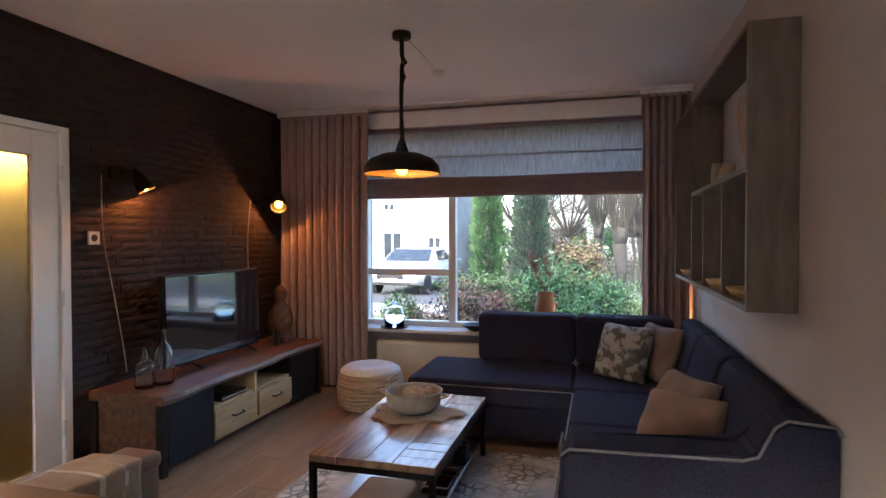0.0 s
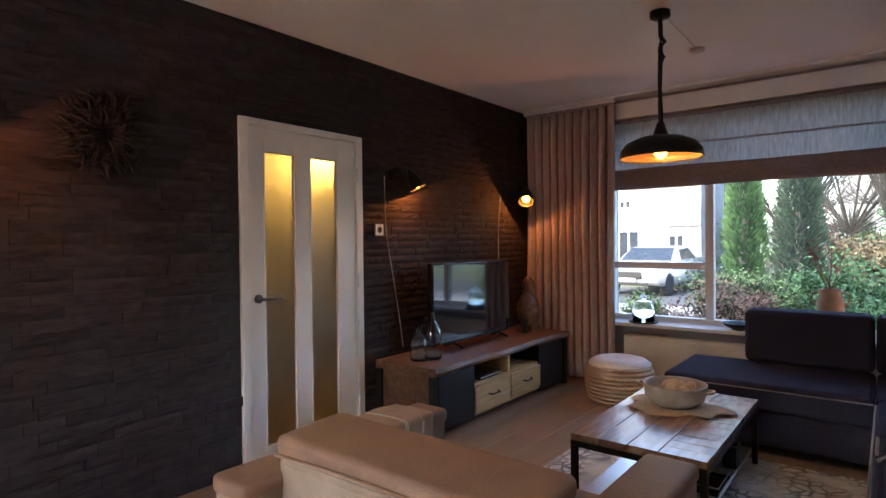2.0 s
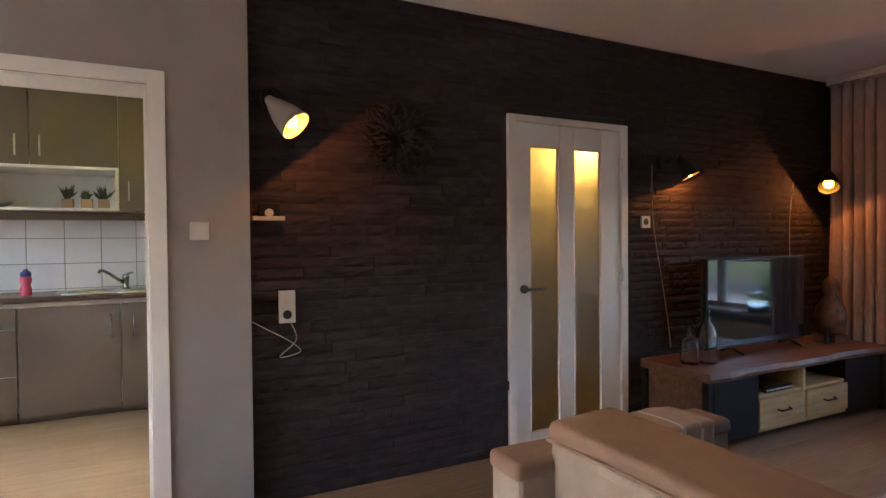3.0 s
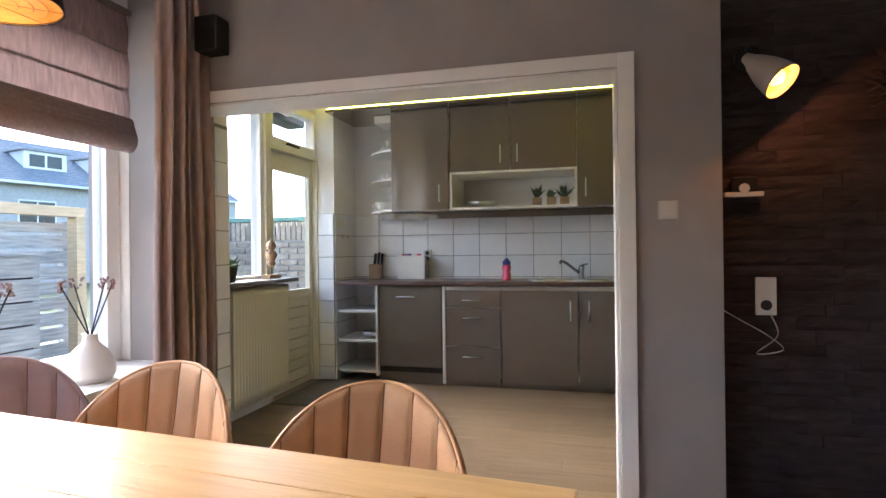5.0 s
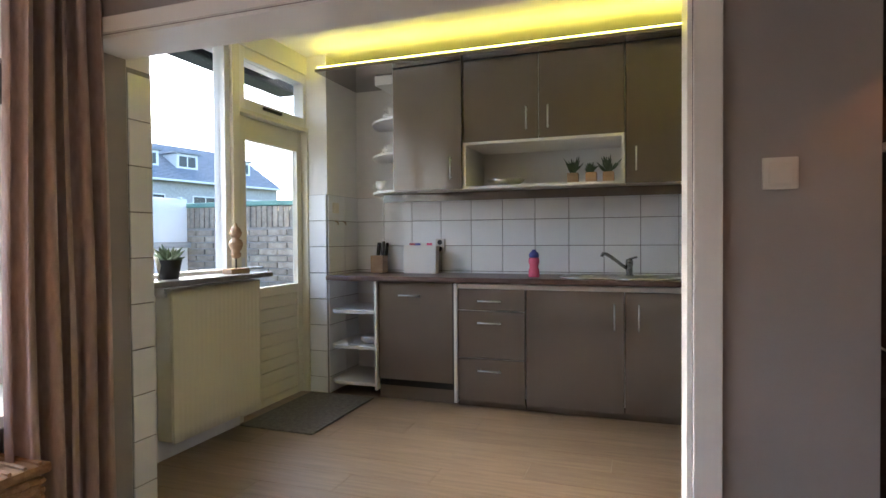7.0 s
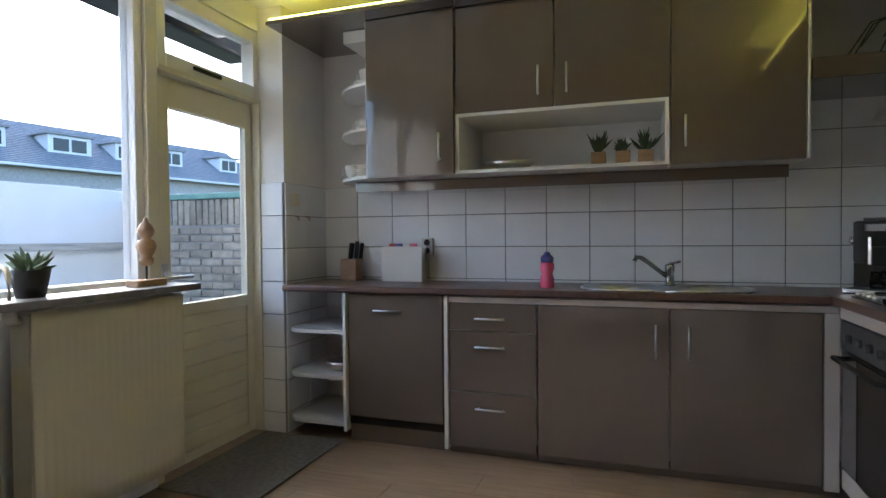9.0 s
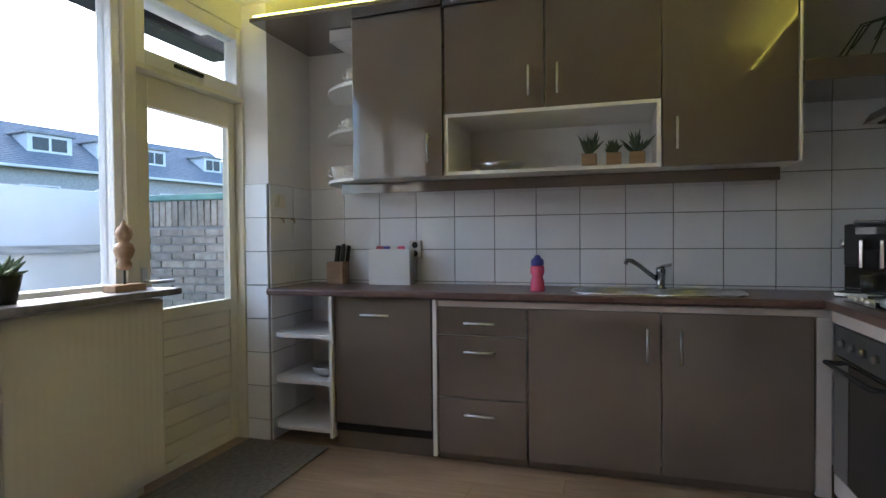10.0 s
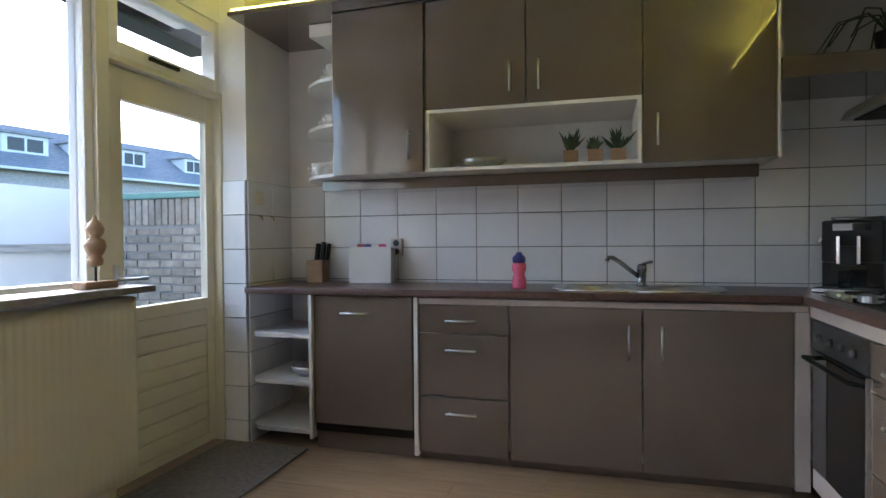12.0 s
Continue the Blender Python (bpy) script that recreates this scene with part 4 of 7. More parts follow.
# cooker side
ov = thing("oven", "built-in oven with steel panel and dark glass door", "oven", (-4.7, 0.75, 0.0))
OX0, OX1 = -4.985, -4.44
part("body", bx(OX0, OX1, 0.47, 1.02, 0.08, 0.84), M_black, ov)
part("control_panel", bx(OX0, OX1, 0.436, 0.468, 0.675, 0.80, 0.004), M_darksteel, ov, "brushed steel control panel")
part("door", bx(OX0, OX1 - 0.012, 0.436, 0.468, 0.155, 0.668, 0.005), M_blackgloss, ov, "dark glass oven door")
part("side_strip", bx(OX1 - 0.010, OX1, 0.432, 0.468, 0.155, 0.668, 0.002), M_steel, ov)
part("handle", tube(B(), [(OX0 + 0.03, 0.436, 0.635), (OX0 + 0.03, 0.395, 0.64), (OX1 - 0.04, 0.395, 0.64), (OX1 - 0.04, 0.436, 0.635)], 0.010), M_black, ov, smooth=True)
for i in range(4):
    part("knob", lathe(B(), [(0.001, 0.022), (0.016, 0.020), (0.019, 0.0)], at=(OX0 + 0.11 + i * 0.11, 0.436, 0.735), m=Matrix.Rotation(radians(90), 4, "X"), n=16), M_darksteel, ov, smooth=True)
part("plinth_drawer", bx(OX0, OX1, 0.44, 0.468, 0.06, 0.148, 0.003), M_edge, ov)
part("top_rail", bx(OX0, -3.92, 0.43, 0.458, 0.81, 0.862, 0.002), M_edge, ov, "beige rail under the worktop")
c2 = thing("kitchen_cabinet", "taupe drawer cabinet beside the oven", "kitchen cabinet", (-4.1, 0.75, 0.0))
part("body", bx(OX1 + 0.004, -3.92, 0.47, 1.02, 0.05, 0.805), M_white, c2)
for z0, z1 in ((0.63, 0.80), (0.35, 0.626), (0.05, 0.346)):
    d = part("drawer_front", bx(OX1 + 0.006, -3.922, 0.442, 0.468, z0, z1, 0.003), M_front, c2)
    bar_handle(d, (-4.28, 0.442, z1 - 0.08), (-4.10, 0.442, z1 - 0.08), (0, -0.028, 0))
hb = thing("hob", "black gas hob with steel burners", "hob", (-4.7, 0.72, 0.904))
part("plate", bx(-4.98, -4.40, 0.47, 0.97, 0.9038, 0.910, 0.002), M_blackgloss, hb)
for x in (-4.84, -4.55):
    for y in (0.60, 0.84):
        part("burner", lathe(B(), [(0.045, 0), (0.045, 0.012), (0.03, 0.018), (0.001, 0.02)], at=(x, y, 0.91)), M_steel, hb)
        part("grate", tube(tube(B(), [(x - 0.09, y, 0.935), (x + 0.09, y, 0.935)], 0.005, 6), [(x, y - 0.09, 0.935), (x, y + 0.09, 0.935)], 0.005, 6), M_black, hb)
for i in range(4):
    part("knob", lathe(B(), [(0.018, 0), (0.016, 0.02), (0.001, 0.021)], at=(-4.95 + i * 0.06, 0.492, 0.91), n=14), M_steel, hb, smooth=True)
pan = thing("frying_pan", "pale grey pan standing on the gas hob", "pan", (-4.55, 0.84, 0.94))
part("dish", lathe(B(), [(0.001, 0), (0.11, 0), (0.14, 0.055), (0.146, 0.058), (0.134, 0.055), (0.105, 0.008), (0.001, 0.006)], at=(-4.55, 0.84, 0.941), n=32), M_darksteel, pan, smooth=True)
part("handle", tube(B(), [(-4.43, 0.90, 0.99), (-4.36, 0.93, 1.005), (-4.27, 0.97, 1.01)], 0.011, 8), M_black, pan, smooth=True)
# coffee machine: its front looks along +x before it is turned into the corner
cm = thing("coffee_machine", "black and silver bean-to-cup coffee machine", "coffee machine", (0, 0, 0))
part("body", bx(-0.26, 0.06, -0.125, 0.125, 0.0, 0.335, 0.014, 3), M_darksteel, cm, "grey metal casing")
part("front_panel", bx(0.061, 0.085, -0.122, 0.122, 0.14, 0.332, 0.010, 3), M_black, cm)
part("tower", bx(0.061, 0.075, -0.122, 0.122, 0.02, 0.138, 0.003), M_blackgloss, cm)
part("display", bx(0.0855, 0.088, -0.075, 0.075, 0.285, 0.318, 0.002), M_blackgloss, cm)
part("spout_guide", box(bx(0.086, 0.125, -0.048, -0.032, 0.13, 0.26, 0.004), 0.086, 0.125, 0.032, 0.048, 0.13, 0.26, 0.004), M_chrome, cm, "chrome rails beside the spout")
part("spout", bx(0.086, 0.13, -0.030, 0.030, 0.125, 0.215, 0.008), M_black, cm)
part("steam_knob", cyl(B(), (0.02, -0.125, 0.24), (0.02, -0.155, 0.24), 0.022), M_chrome, cm, smooth=True)
part("drip_tray", bx(0.061, 0.20, -0.118, 0.118, 0.0, 0.025, 0.005), M_black, cm)
part("tray_trim", bx(0.2005, 0.206, -0.118, 0.118, 0.004, 0.022, 0.002), M_chrome, cm)
part("hopper", bx(-0.22, 0.02, -0.105, 0.105, 0.336, 0.35, 0.005), M_blackgloss, cm)
cm.matrix_world = pose(-5.225, 0.70, 0.905, 0, 0, -38)
gc = thing("coffee_glass", "clear glass under the coffee spout", "glass", (-5.105, 0.608, 0.931))
part("glass", lathe(B(), [(0.001, 0), (0.03, 0), (0.036, 0.075), (0.034, 0.075), (0.028, 0.006), (0.001, 0.006)], at=(-5.105, 0.608, 0.931), n=20), M_thinglass, gc, smooth=True)
hs = thing("wall_shelf", "taupe shelf over the cooker", "shelf", (-5.2, 0.7, 1.90))
part("board", bx(KW + 0.01, -5.0, 0.325, KN - 0.01, 1.868, 1.962, 0.004), M_front, hs)
hoo = thing("cooker_hood", "flat grey cooker hood under the shelf", "cooker hood", (-4.6, 0.8, 1.7))
hm = B()
HX0, HX1 = -4.99, -4.42
lo = [hm.verts.new(c) for c in ((HX0, 0.54, 1.66), (HX1, 0.54, 1.66), (HX1, KN - 0.01, 1.66), (HX0, KN - 0.01, 1.66))]
hi = [hm.verts.new(c) for c in ((HX0 + 0.02, 0.56, 1.70), (HX1 - 0.02, 0.56, 1.70), (HX1 - 0.12, KN - 0.01, 1.90), (HX0 + 0.12, KN - 0.01, 1.90))]
hm.faces.new(lo[::-1])
hm.faces.new(hi)
for i in range(4):
    hm.faces.new((lo[i], lo[(i + 1) % 4], hi[(i + 1) % 4], hi[i]))
part("body", hm, M_steel, hoo)
part("filter", bx(HX0 + 0.04, HX1 - 0.04, 0.58, 1.0, 1.652, 1.659), M_black, hoo)
sp = thing("potted_plant", "spidery dark plant on the shelf over the cooker", "plant", (-5.1, 0.80, 1.963))
part("pot", lathe(B(), [(0.05, 0), (0.07, 0.11), (0.062, 0.11), (0.05, 0.09), (0.001, 0.09)], at=(-5.15, 0.80, 1.963)), M_black, sp, smooth=True)
lf = B()
for k in range(16):
    a = k * 0.39 + random.uniform(-0.1, 0.1)
    ln = random.uniform(0.2, 0.34)
    d = Vector((math.cos(a), math.sin(a), 0))
    base = Vector((-5.15, 0.80, 2.05))
    tube(lf, [base, base + d * ln * 0.3 + Vector((0, 0, ln * 0.45)), base + d * ln * 0.7 + Vector((0, 0, ln * 0.4)), base + d * ln + Vector((0, 0, ln * -0.05))], 0.004, 5)
part("leaves", lf, M_leaf, sp)
dm = thing("door_mat", "dark grey mat before the garden door", "door mat", (-4.6, -2.28, 0))
part("carpet", bx(-4.98, -4.15, -2.56, -2.03, 0.0005, 0.011, 0.004), M_mat, dm)

# window sill things in the kitchen
dc = thing("turned_ornament", "turned wooden ornament on a rod and block", "ornament", (-4.03, -2.47, 0.975))
part("block", bx(-4.11, -3.95, -2.505, -2.435, 0.975, 1.005, 0.004), M_beech, dc)
part("rod", cyl(B(), (-4.03, -2.47, 1.005), (-4.03, -2.47, 1.07), 0.005, n=8), M_black, dc)
part("spindle", lathe(B(), [(0.012, 0), (0.028, 0.01), (0.03, 0.03), (0.022, 0.04), (0.034, 0.06), (0.042, 0.085), (0.034, 0.11), (0.018, 0.12), (0.03, 0.135), (0.036, 0.155), (0.026, 0.18), (0.01, 0.195), (0.008, 0.21), (0.001, 0.215)], at=(-4.03, -2.47, 1.065)), M_beech, dc, smooth=True)
pt = thing("potted_plant", "small succulent in a dark pot on the kitchen sill", "plant", (-3.535, -2.49, 0.975))
part("pot", lathe(B(), [(0.045, 0), (0.065, 0.10), (0.058, 0.10), (0.05, 0.085), (0.001, 0.085)], at=(-3.535, -2.49, 0.975)), M_black, pt, smooth=True)
lf = B()
for k in range(22):
    a, el = random.uniform(0, 6.28), random.uniform(0.3, 1.3)
    base = Vector((-3.535, -2.49, 1.06))
    tip = base + Vector((math.cos(a) * math.cos(el), math.sin(a) * math.cos(el), math.sin(el))) * random.uniform(0.06, 0.11)
    cyl(lf, base, base.lerp(tip, 0.55), 0.005, 0.012, n=6)
    cyl(lf, base.lerp(tip, 0.55), tip, 0.012, 0.002, n=6)
part("leaves", lf, M_leaf, pt)
for y, z in ((-5.12, 1.30), (-5.24, 1.30)):
    t = thing("wall_hook", "small brass hook on the tiled pier", "hook", (y, KS + 0.01, z))
    part("hook", tube(B(), [(y, KS + 0.008, z + 0.02), (y, KS + 0.035, z + 0.01), (y, KS + 0.035, z - 0.01)], 0.005, 6), M_clay, t)
t = thing("light_switch", "cream switch on the tiled pier", "switch", (-5.12, KS + 0.01, 1.42))
part("plate", bx(-5.16, -5.08, KS + 0.008, KS + 0.022, 1.38, 1.46, 0.004), M_cream, t)
part("rocker", bx(-5.145, -5.095, KS + 0.022, KS + 0.027, 1.395, 1.445, 0.002), M_cream, t)

# ---------- living room ----------
def wall_lamp(label, y, z, bulb, aim, white=False, size=1.0):
    """A swing spot: wall plate, bracket, bell shade and bare bulb."""
    t = thing("wall_lamp", label, "wall lamp", (XB, y, z), group="wall spots on the stone wall")
    part("wall_plate", cyl(B(), (XB + 0.012, y, z), (XB + 0.035, y, z), 0.055), M_black, t)
    bulb, aim = Vector(bulb), Vector(aim).normalized()
    back = bulb - aim * 0.15
    part("arm", tube(B(), [(XB + 0.03, y, z), (XB + 0.07, y, z + 0.01), ((XB + 0.07 + back.x) / 2, (y + back.y) / 2, z + 0.02), back], 0.009), M_black, t, smooth=True)
    m = aim.to_track_quat("Z", "Y").to_matrix().to_4x4()
    prof = [(0.022, -0.16), (0.03, -0.13), (0.045, -0.10), (0.068, -0.035), (0.078, 0.02), (0.082, 0.055), (0.079, 0.055), (0.074, 0.02), (0.064, -0.035), (0.04, -0.10), (0.02, -0.125)]
    prof = [(r_ * size, z_ * size) for r_, z_ in prof]
    part("shade", lathe(B(), prof, at=bulb, m=m, n=28), M_taupeshade if white else M_black, t, "taupe enamel shade" if white else "black metal shade", True)
    part("bulb", lathe(B(), [(r_ * size, z_ * size) for r_, z_ in ((0.012, -0.085), (0.018, -0.06), (0.036, -0.012), (0.040, 0.01), (0.033, 0.034), (0.018, 0.047), (0.001, 0.05))], at=bulb, m=m, n=20), M_spot, t, "glowing warm bulb", True)
    lampdata = bpy.data.lights.new("wall_bulb_light", "POINT")
    lampdata.energy, lampdata.color, lampdata.shadow_soft_size = WALLSPOT * (0.55 if white else 1.0), (1.0, 0.30, 0.06), 0.005
    lo = new("wall_bulb_light", lampdata)
    lo.location = bulb + aim * 0.057 * size
    return t


wall_lamp("black wall spot turned to the stone wall", 3.12, 1.80, (-2.825, 3.235, 1.735), (0.34, 0.24, -0.80), size=0.72)
wall_lamp("black wall spot facing into the room", 4.86, 1.76, (-2.775, 4.77, 1.705), (0.32, -0.58, -0.66), size=0.9)
wall_lamp("taupe enamel wall spot beside the kitchen", 0.50, 1.97, (-2.71, 0.535, 1.835), (0.40, 0.46, -0.58), True, 0.9)
for pts, lab in (([(XB + 0.03, 3.0, 1.78), (XB + 0.02, 3.02, 1.4), (XB + 0.02, 3.10, 1.0), (XB + 0.02, 3.16, 0.7), (XB + 0.03, 3.18, 0.5)], "white lamp cable hanging down the stone wall"),
                 ([(XB + 0.03, 4.55, 1.72), (XB + 0.02, 4.52, 1.4), (XB + 0.02, 4.53, 1.0), (XB + 0.03, 4.54, 0.5)], "white lamp cable hanging down behind the television"),
                 ([(XB + 0.02, 0.395, 0.90), (XB + 0.03, 0.46, 0.86), (XB + 0.03, 0.56, 0.80), (XB + 0.03, 0.62, 0.74), (XB + 0.02, 0.52, 0.72), (XB + 0.03, 0.60, 0.80), (XB + 0.04, 0.565, 0.90)], "white cable looping below the double socket")):
    t = thing("cable", lab, "cable", pts[-1])
    fine = []
    for i in range(len(pts) - 1):
        p0, p1, p2, p3 = (Vector(pts[max(0, min(len(pts) - 1, i + k))]) for k in (-1, 0, 1, 2))
        for s in range(6):
            q = s / 6
            fine.append(0.5 * ((2 * p1) + (p2 - p0) * q + (2 * p0 - 5 * p1 + 4 * p2 - p3) * q * q + (3 * p1 - p0 - 3 * p2 + p3) * q ** 3))
    part("wire", tube(B(), fine, 0.0028, 6), M_cord, t, smooth=True)


def socket(y, z, n, x=XB + 0.016, label="white wall socket on the stone wall"):
    t = thing("power_socket", label, "socket", (x, y, z))
    part("plate", bx(x, x + 0.014, y - 0.04, y + 0.04, z - 0.04 * n, z + 0.04 * n, 0.004), M_plastic, t)
    for k in range(n):
        zz = z + (k - (n - 1) / 2) * 0.075
        part("outlet", cyl(B(), (x + 0.013, y, zz), (x + 0.0155, y, zz), 0.022), M_plastic if k else M_darkhole, t)


socket(0.558, 0.963, 2, label="white double socket with a plug beside the kitchen")
socket(2.945, 1.392, 1, label="white wall switch beside the hall door")
sw = thing("light_switch", "white light switch on the taupe wall", "switch", (XG, 0.165, 1.333))
part("plate", bx(XG, XG + 0.012, 0.125, 0.205, 1.293, 1.373, 0.004), M_plastic, sw)
part("rocker", bx(XG + 0.012, XG + 0.017, 0.138, 0.192, 1.306, 1.36, 0.003), M_plastic, sw)
sv = thing("wall_sensor", "small white and black thermostat on the stone wall", "thermostat", (XB, 0.47, 1.41))
part("shelf", bx(XB + 0.01, XB + 0.05, 0.40, 0.55, 1.385, 1.405, 0.003), M_plastic, sv)
part("body", bx(XB + 0.012, XB + 0.04, 0.43, 0.53, 1.405, 1.47, 0.005), M_black, sv)
part("dial", cyl(B(), (XB + 0.04, 0.475, 1.42), (XB + 0.055, 0.475, 1.42), 0.02), M_plastic, sv)

# dark wreath on the stone wall
wr = thing("wall_wreath", "dark round woven wreath on the stone wall", "wreath", (XB + 0.05, 1.14, 1.82))
bm = B()
rr = random.Random(5)
for k in range(260):
    a = rr.uniform(0, 6.2832)
    r0 = rr.uniform(0.04, 0.15)
    r1 = r0 + rr.uniform(0.04, 0.09)
    da = rr.uniform(-0.35, 0.35)
    x = XB + 0.03 + rr.uniform(0, 0.03)
    tube(bm, [(x, 1.14 + r0 * math.cos(a), 1.82 + r0 * math.sin(a)), (x + 0.02, 1.14 + (r0 + r1) / 2 * math.cos(a + da / 2), 1.82 + (r0 + r1) / 2 * math.sin(a + da / 2)), (x, 1.14 + r1 * math.cos(a + da), 1.82 + r1 * math.sin(a + da))], 0.006, 5)
part("twig_weave", bm, mat("charred_twig", (0.02, 0.016, 0.015), (0.04, 0.032, 0.03), 20, 0.9, 0.3), wr)
part("ring", lathe(B(), [(0.13, -0.008), (0.15, -0.01), (0.15, 0.01), (0.13, 0.008), (0.13, -0.008)], at=(XB + 0.028, 1.14, 1.82), m=Matrix.Rotation(radians(90), 4, "Y"), n=30, cap=False), M_black, wr)


# television bench
tb = thing("tv_bench", "long tv bench of black steel and rustic wood slab", "tv bench", (-2.63, 3.83, 0))
TX0, TX1, TY0, TY1 = -2.90, -2.37, 2.87, 4.80
bm = B()
for i in range(12):
    ya, yb = TY0 + (TY1 - TY0) * i / 12, TY0 + (TY1 - TY0) * (i + 1) / 12
    if i == 0:
        ring = [bm.verts.new((x, ya, z)) for x, z in ((TX0, 0.423), (TX1, 0.426), (TX1 + 0.012, 0.45), (TX1 + 0.004, 0.478), (TX0, 0.478))]
        bm.faces.new(ring)
    wv = 0.012 * math.sin(yb * 7) + 0.007 * math.sin(yb * 19)
    nxt = [bm.verts.new((x, yb, z)) for x, z in ((TX0, 0.423), (TX1 + wv, 0.426), (TX1 + 0.012 + wv, 0.45), (TX1 + 0.004 + wv, 0.478), (TX0, 0.478))]
    for k in range(5):
        bm.faces.new((ring[k], nxt[k], nxt[(k + 1) % 5], ring[(k + 1) % 5]))
    ring = nxt
bm.faces.new(ring[::-1])
bmesh.ops.recalc_face_normals(bm, faces=bm.faces)
part("tabletop", bm, M_wood, tb, "live-edge slab of dark rustic wood")
part("end_panel", bx(TX0 + 0.05, TX1 - 0.06, TY0 + 0.02, TY0 + 0.045, 0.06, 0.42, 0.004), M_wood, tb, "reddish wooden end panel")
for y in (TY0 + 0.005, TY1 - 0.04):
    for x in (TX0, TX1 - 0.055):
        part("leg", bx(x, x + 0.045, y, y + 0.045, 0.0, 0.421, 0.003), M_black, tb)
part("box", bx(TX0 + 0.01, TX1 - 0.03, TY0 + 0.055, 3.345, 0.05, 0.42, 0.003), M_black, tb, "black steel box")
part("door", bx(TX1 - 0.029, TX1 - 0.014, TY0 + 0.06, 3.34, 0.055, 0.415, 0.003), M_black, tb)
part("box", bx(TX0 + 0.01, TX1 - 0.03, 4.31, TY1 - 0.045, 0.03, 0.42, 0.003), M_black, tb, "black steel box")
part("bottom", bx(TX0 + 0.01, TX1 - 0.03, 3.345, 4.31, 0.05, 0.072, 0.002), M_woodlight, tb)
part("back", bx(TX0 + 0.01, TX0 + 0.03, 3.345, 4.31, 0.072, 0.42), M_black, tb)
part("divider", bx(TX0 + 0.03, TX1 - 0.03, 3.82, 3.845, 0.072, 0.42, 0.002), M_woodlight, tb)
part("shelf", bx(TX0 + 0.03, TX1 - 0.04, 3.345, 4.31, 0.262, 0.28, 0.002), M_woodlight, tb)
for a, b in ((3.352, 3.815), (3.85, 4.303)):
    d = part("drawer", bx(TX0 + 0.1, TX1 - 0.012, a, b, 0.078, 0.258, 0.004), M_woodlight, tb, "pale crate-wood drawer")
    part("handle", tube(B(), [(TX1 - 0.012, (a + b) / 2 - 0.06, 0.18), (TX1 + 0.012, (a + b) / 2 - 0.05, 0.175), (TX1 + 0.012, (a + b) / 2 + 0.05, 0.175), (TX1 - 0.012, (a + b) / 2 + 0.06, 0.18)], 0.006, 6), M_black, d, "black iron pull")
st = thing("set_top_box", "flat dark player in the tv bench", "media player", (-2.55, 3.6, 0.281))
part("case", bx(-2.72, -2.42, 3.46, 3.74, 0.281, 0.318, 0.004), M_blackgloss, st)
part("trim", bx(-2.421, -2.417, 3.47, 3.73, 0.292, 0.302), M_steel, st)

tv = thing("television", "black flat television on a stand, switched off", "television", (-2.72, 3.87, 0.478))
part("screen_case", bx(-2.75, -2.71, 3.268, 4.345, 0.52, 1.142, 0.006), M_black, tv)
part("screen", bx(-2.709, -2.704, 3.283, 4.33, 0.54, 1.127, 0.001), M_blackgloss, tv, "glossy dark screen")
for y in (3.55, 4.2):
    part("foot", tube(B(), [(-2.82, y, 0.483), (-2.73, y, 0.515), (-2.64, y, 0.483)], 0.008), M_black, tv)
def clear_bottle(label, x, y, r, h):
    """A blown bottle with a real wall: outside up, inside down."""
    t = thing("glass_bottle", label, "bottle", (x, y, 0.478))
    out = [(0.001, 0.002), (r * 0.9, 0.002), (r, 0.02), (r, h * 0.55), (r * 0.75, h * 0.68), (r * 0.32, h * 0.78), (r * 0.30, h * 0.96), (r * 0.38, h)]
    ins = [(r * 0.30, h), (r * 0.22, h * 0.96), (r * 0.24, h * 0.78), (r * 0.70, h * 0.67), (r - 0.004, h * 0.54), (r - 0.004, 0.022), (r * 0.85, 0.008), (0.001, 0.008)]
    part("glass", lathe(B(), out + ins, at=(x, y, 0.478), n=28), M_thinglass, t, smooth=True)


clear_bottle("squat clear glass bottle on the tv bench", -2.64, 3.03, 0.06, 0.24)
clear_bottle("tall clear glass bottle with a thin neck on the tv bench", -2.60, 3.14, 0.062, 0.34)
sc = thing("wooden_sculpture", "rounded brown wooden sculpture on a block", "sculpture", (-2.68, 4.62, 0.478))
part("block", bx(-2.76, -2.60, 4.55, 4.71, 0.478, 0.53, 0.005), M_wood, sc)
part("figure", lathe(B(), [(0.05, 0), (0.09, 0.05), (0.11, 0.13), (0.10, 0.20), (0.06, 0.27), (0.04, 0.31), (0.06, 0.35), (0.055, 0.40), (0.02, 0.44), (0.001, 0.445)], at=(-2.68, 4.63, 0.53), n=20), M_wood, sc, smooth=True)
t = thing("remote_control", "small black remote standing by the television", "remote", (-2.6, 4.46, 0.478))
part("body", bx(-2.62, -2.60, 4.44, 4.485, 0.478, 0.60, 0.005), M_black, t)

# pouf
pf = thing("pouf", "round woven jute pouf with a cream knitted top", "pouf", (-1.78, 4.52, 0))
part("body", lathe(B(), [(0.001, 0.004), (0.21, 0.004), (0.25, 0.05), (0.268, 0.15), (0.262, 0.25), (0.235, 0.315), (0.001, 0.325)], at=(-1.78, 4.52, 0), n=40), M_jute, pf, smooth=True)
for k in range(9):
    z = 0.03 + k * 0.032
    r = 0.232 + 0.037 * math.sin(math.pi * (k + 1) / 10.5)
    part("braid", lathe(B(), [(r, z - 0.012), (r + 0.01, z), (r, z + 0.012)], at=(-1.78, 4.52, 0), n=40), M_jute, pf, smooth=True)
part("top", lathe(B(), [(0.247, 0.285), (0.245, 0.315), (0.20, 0.345), (0.10, 0.352), (0.06, 0.338), (0.001, 0.334)], at=(-1.78, 4.52, 0), n=40), M_cream_cloth, pf, "cream knitted top", True)

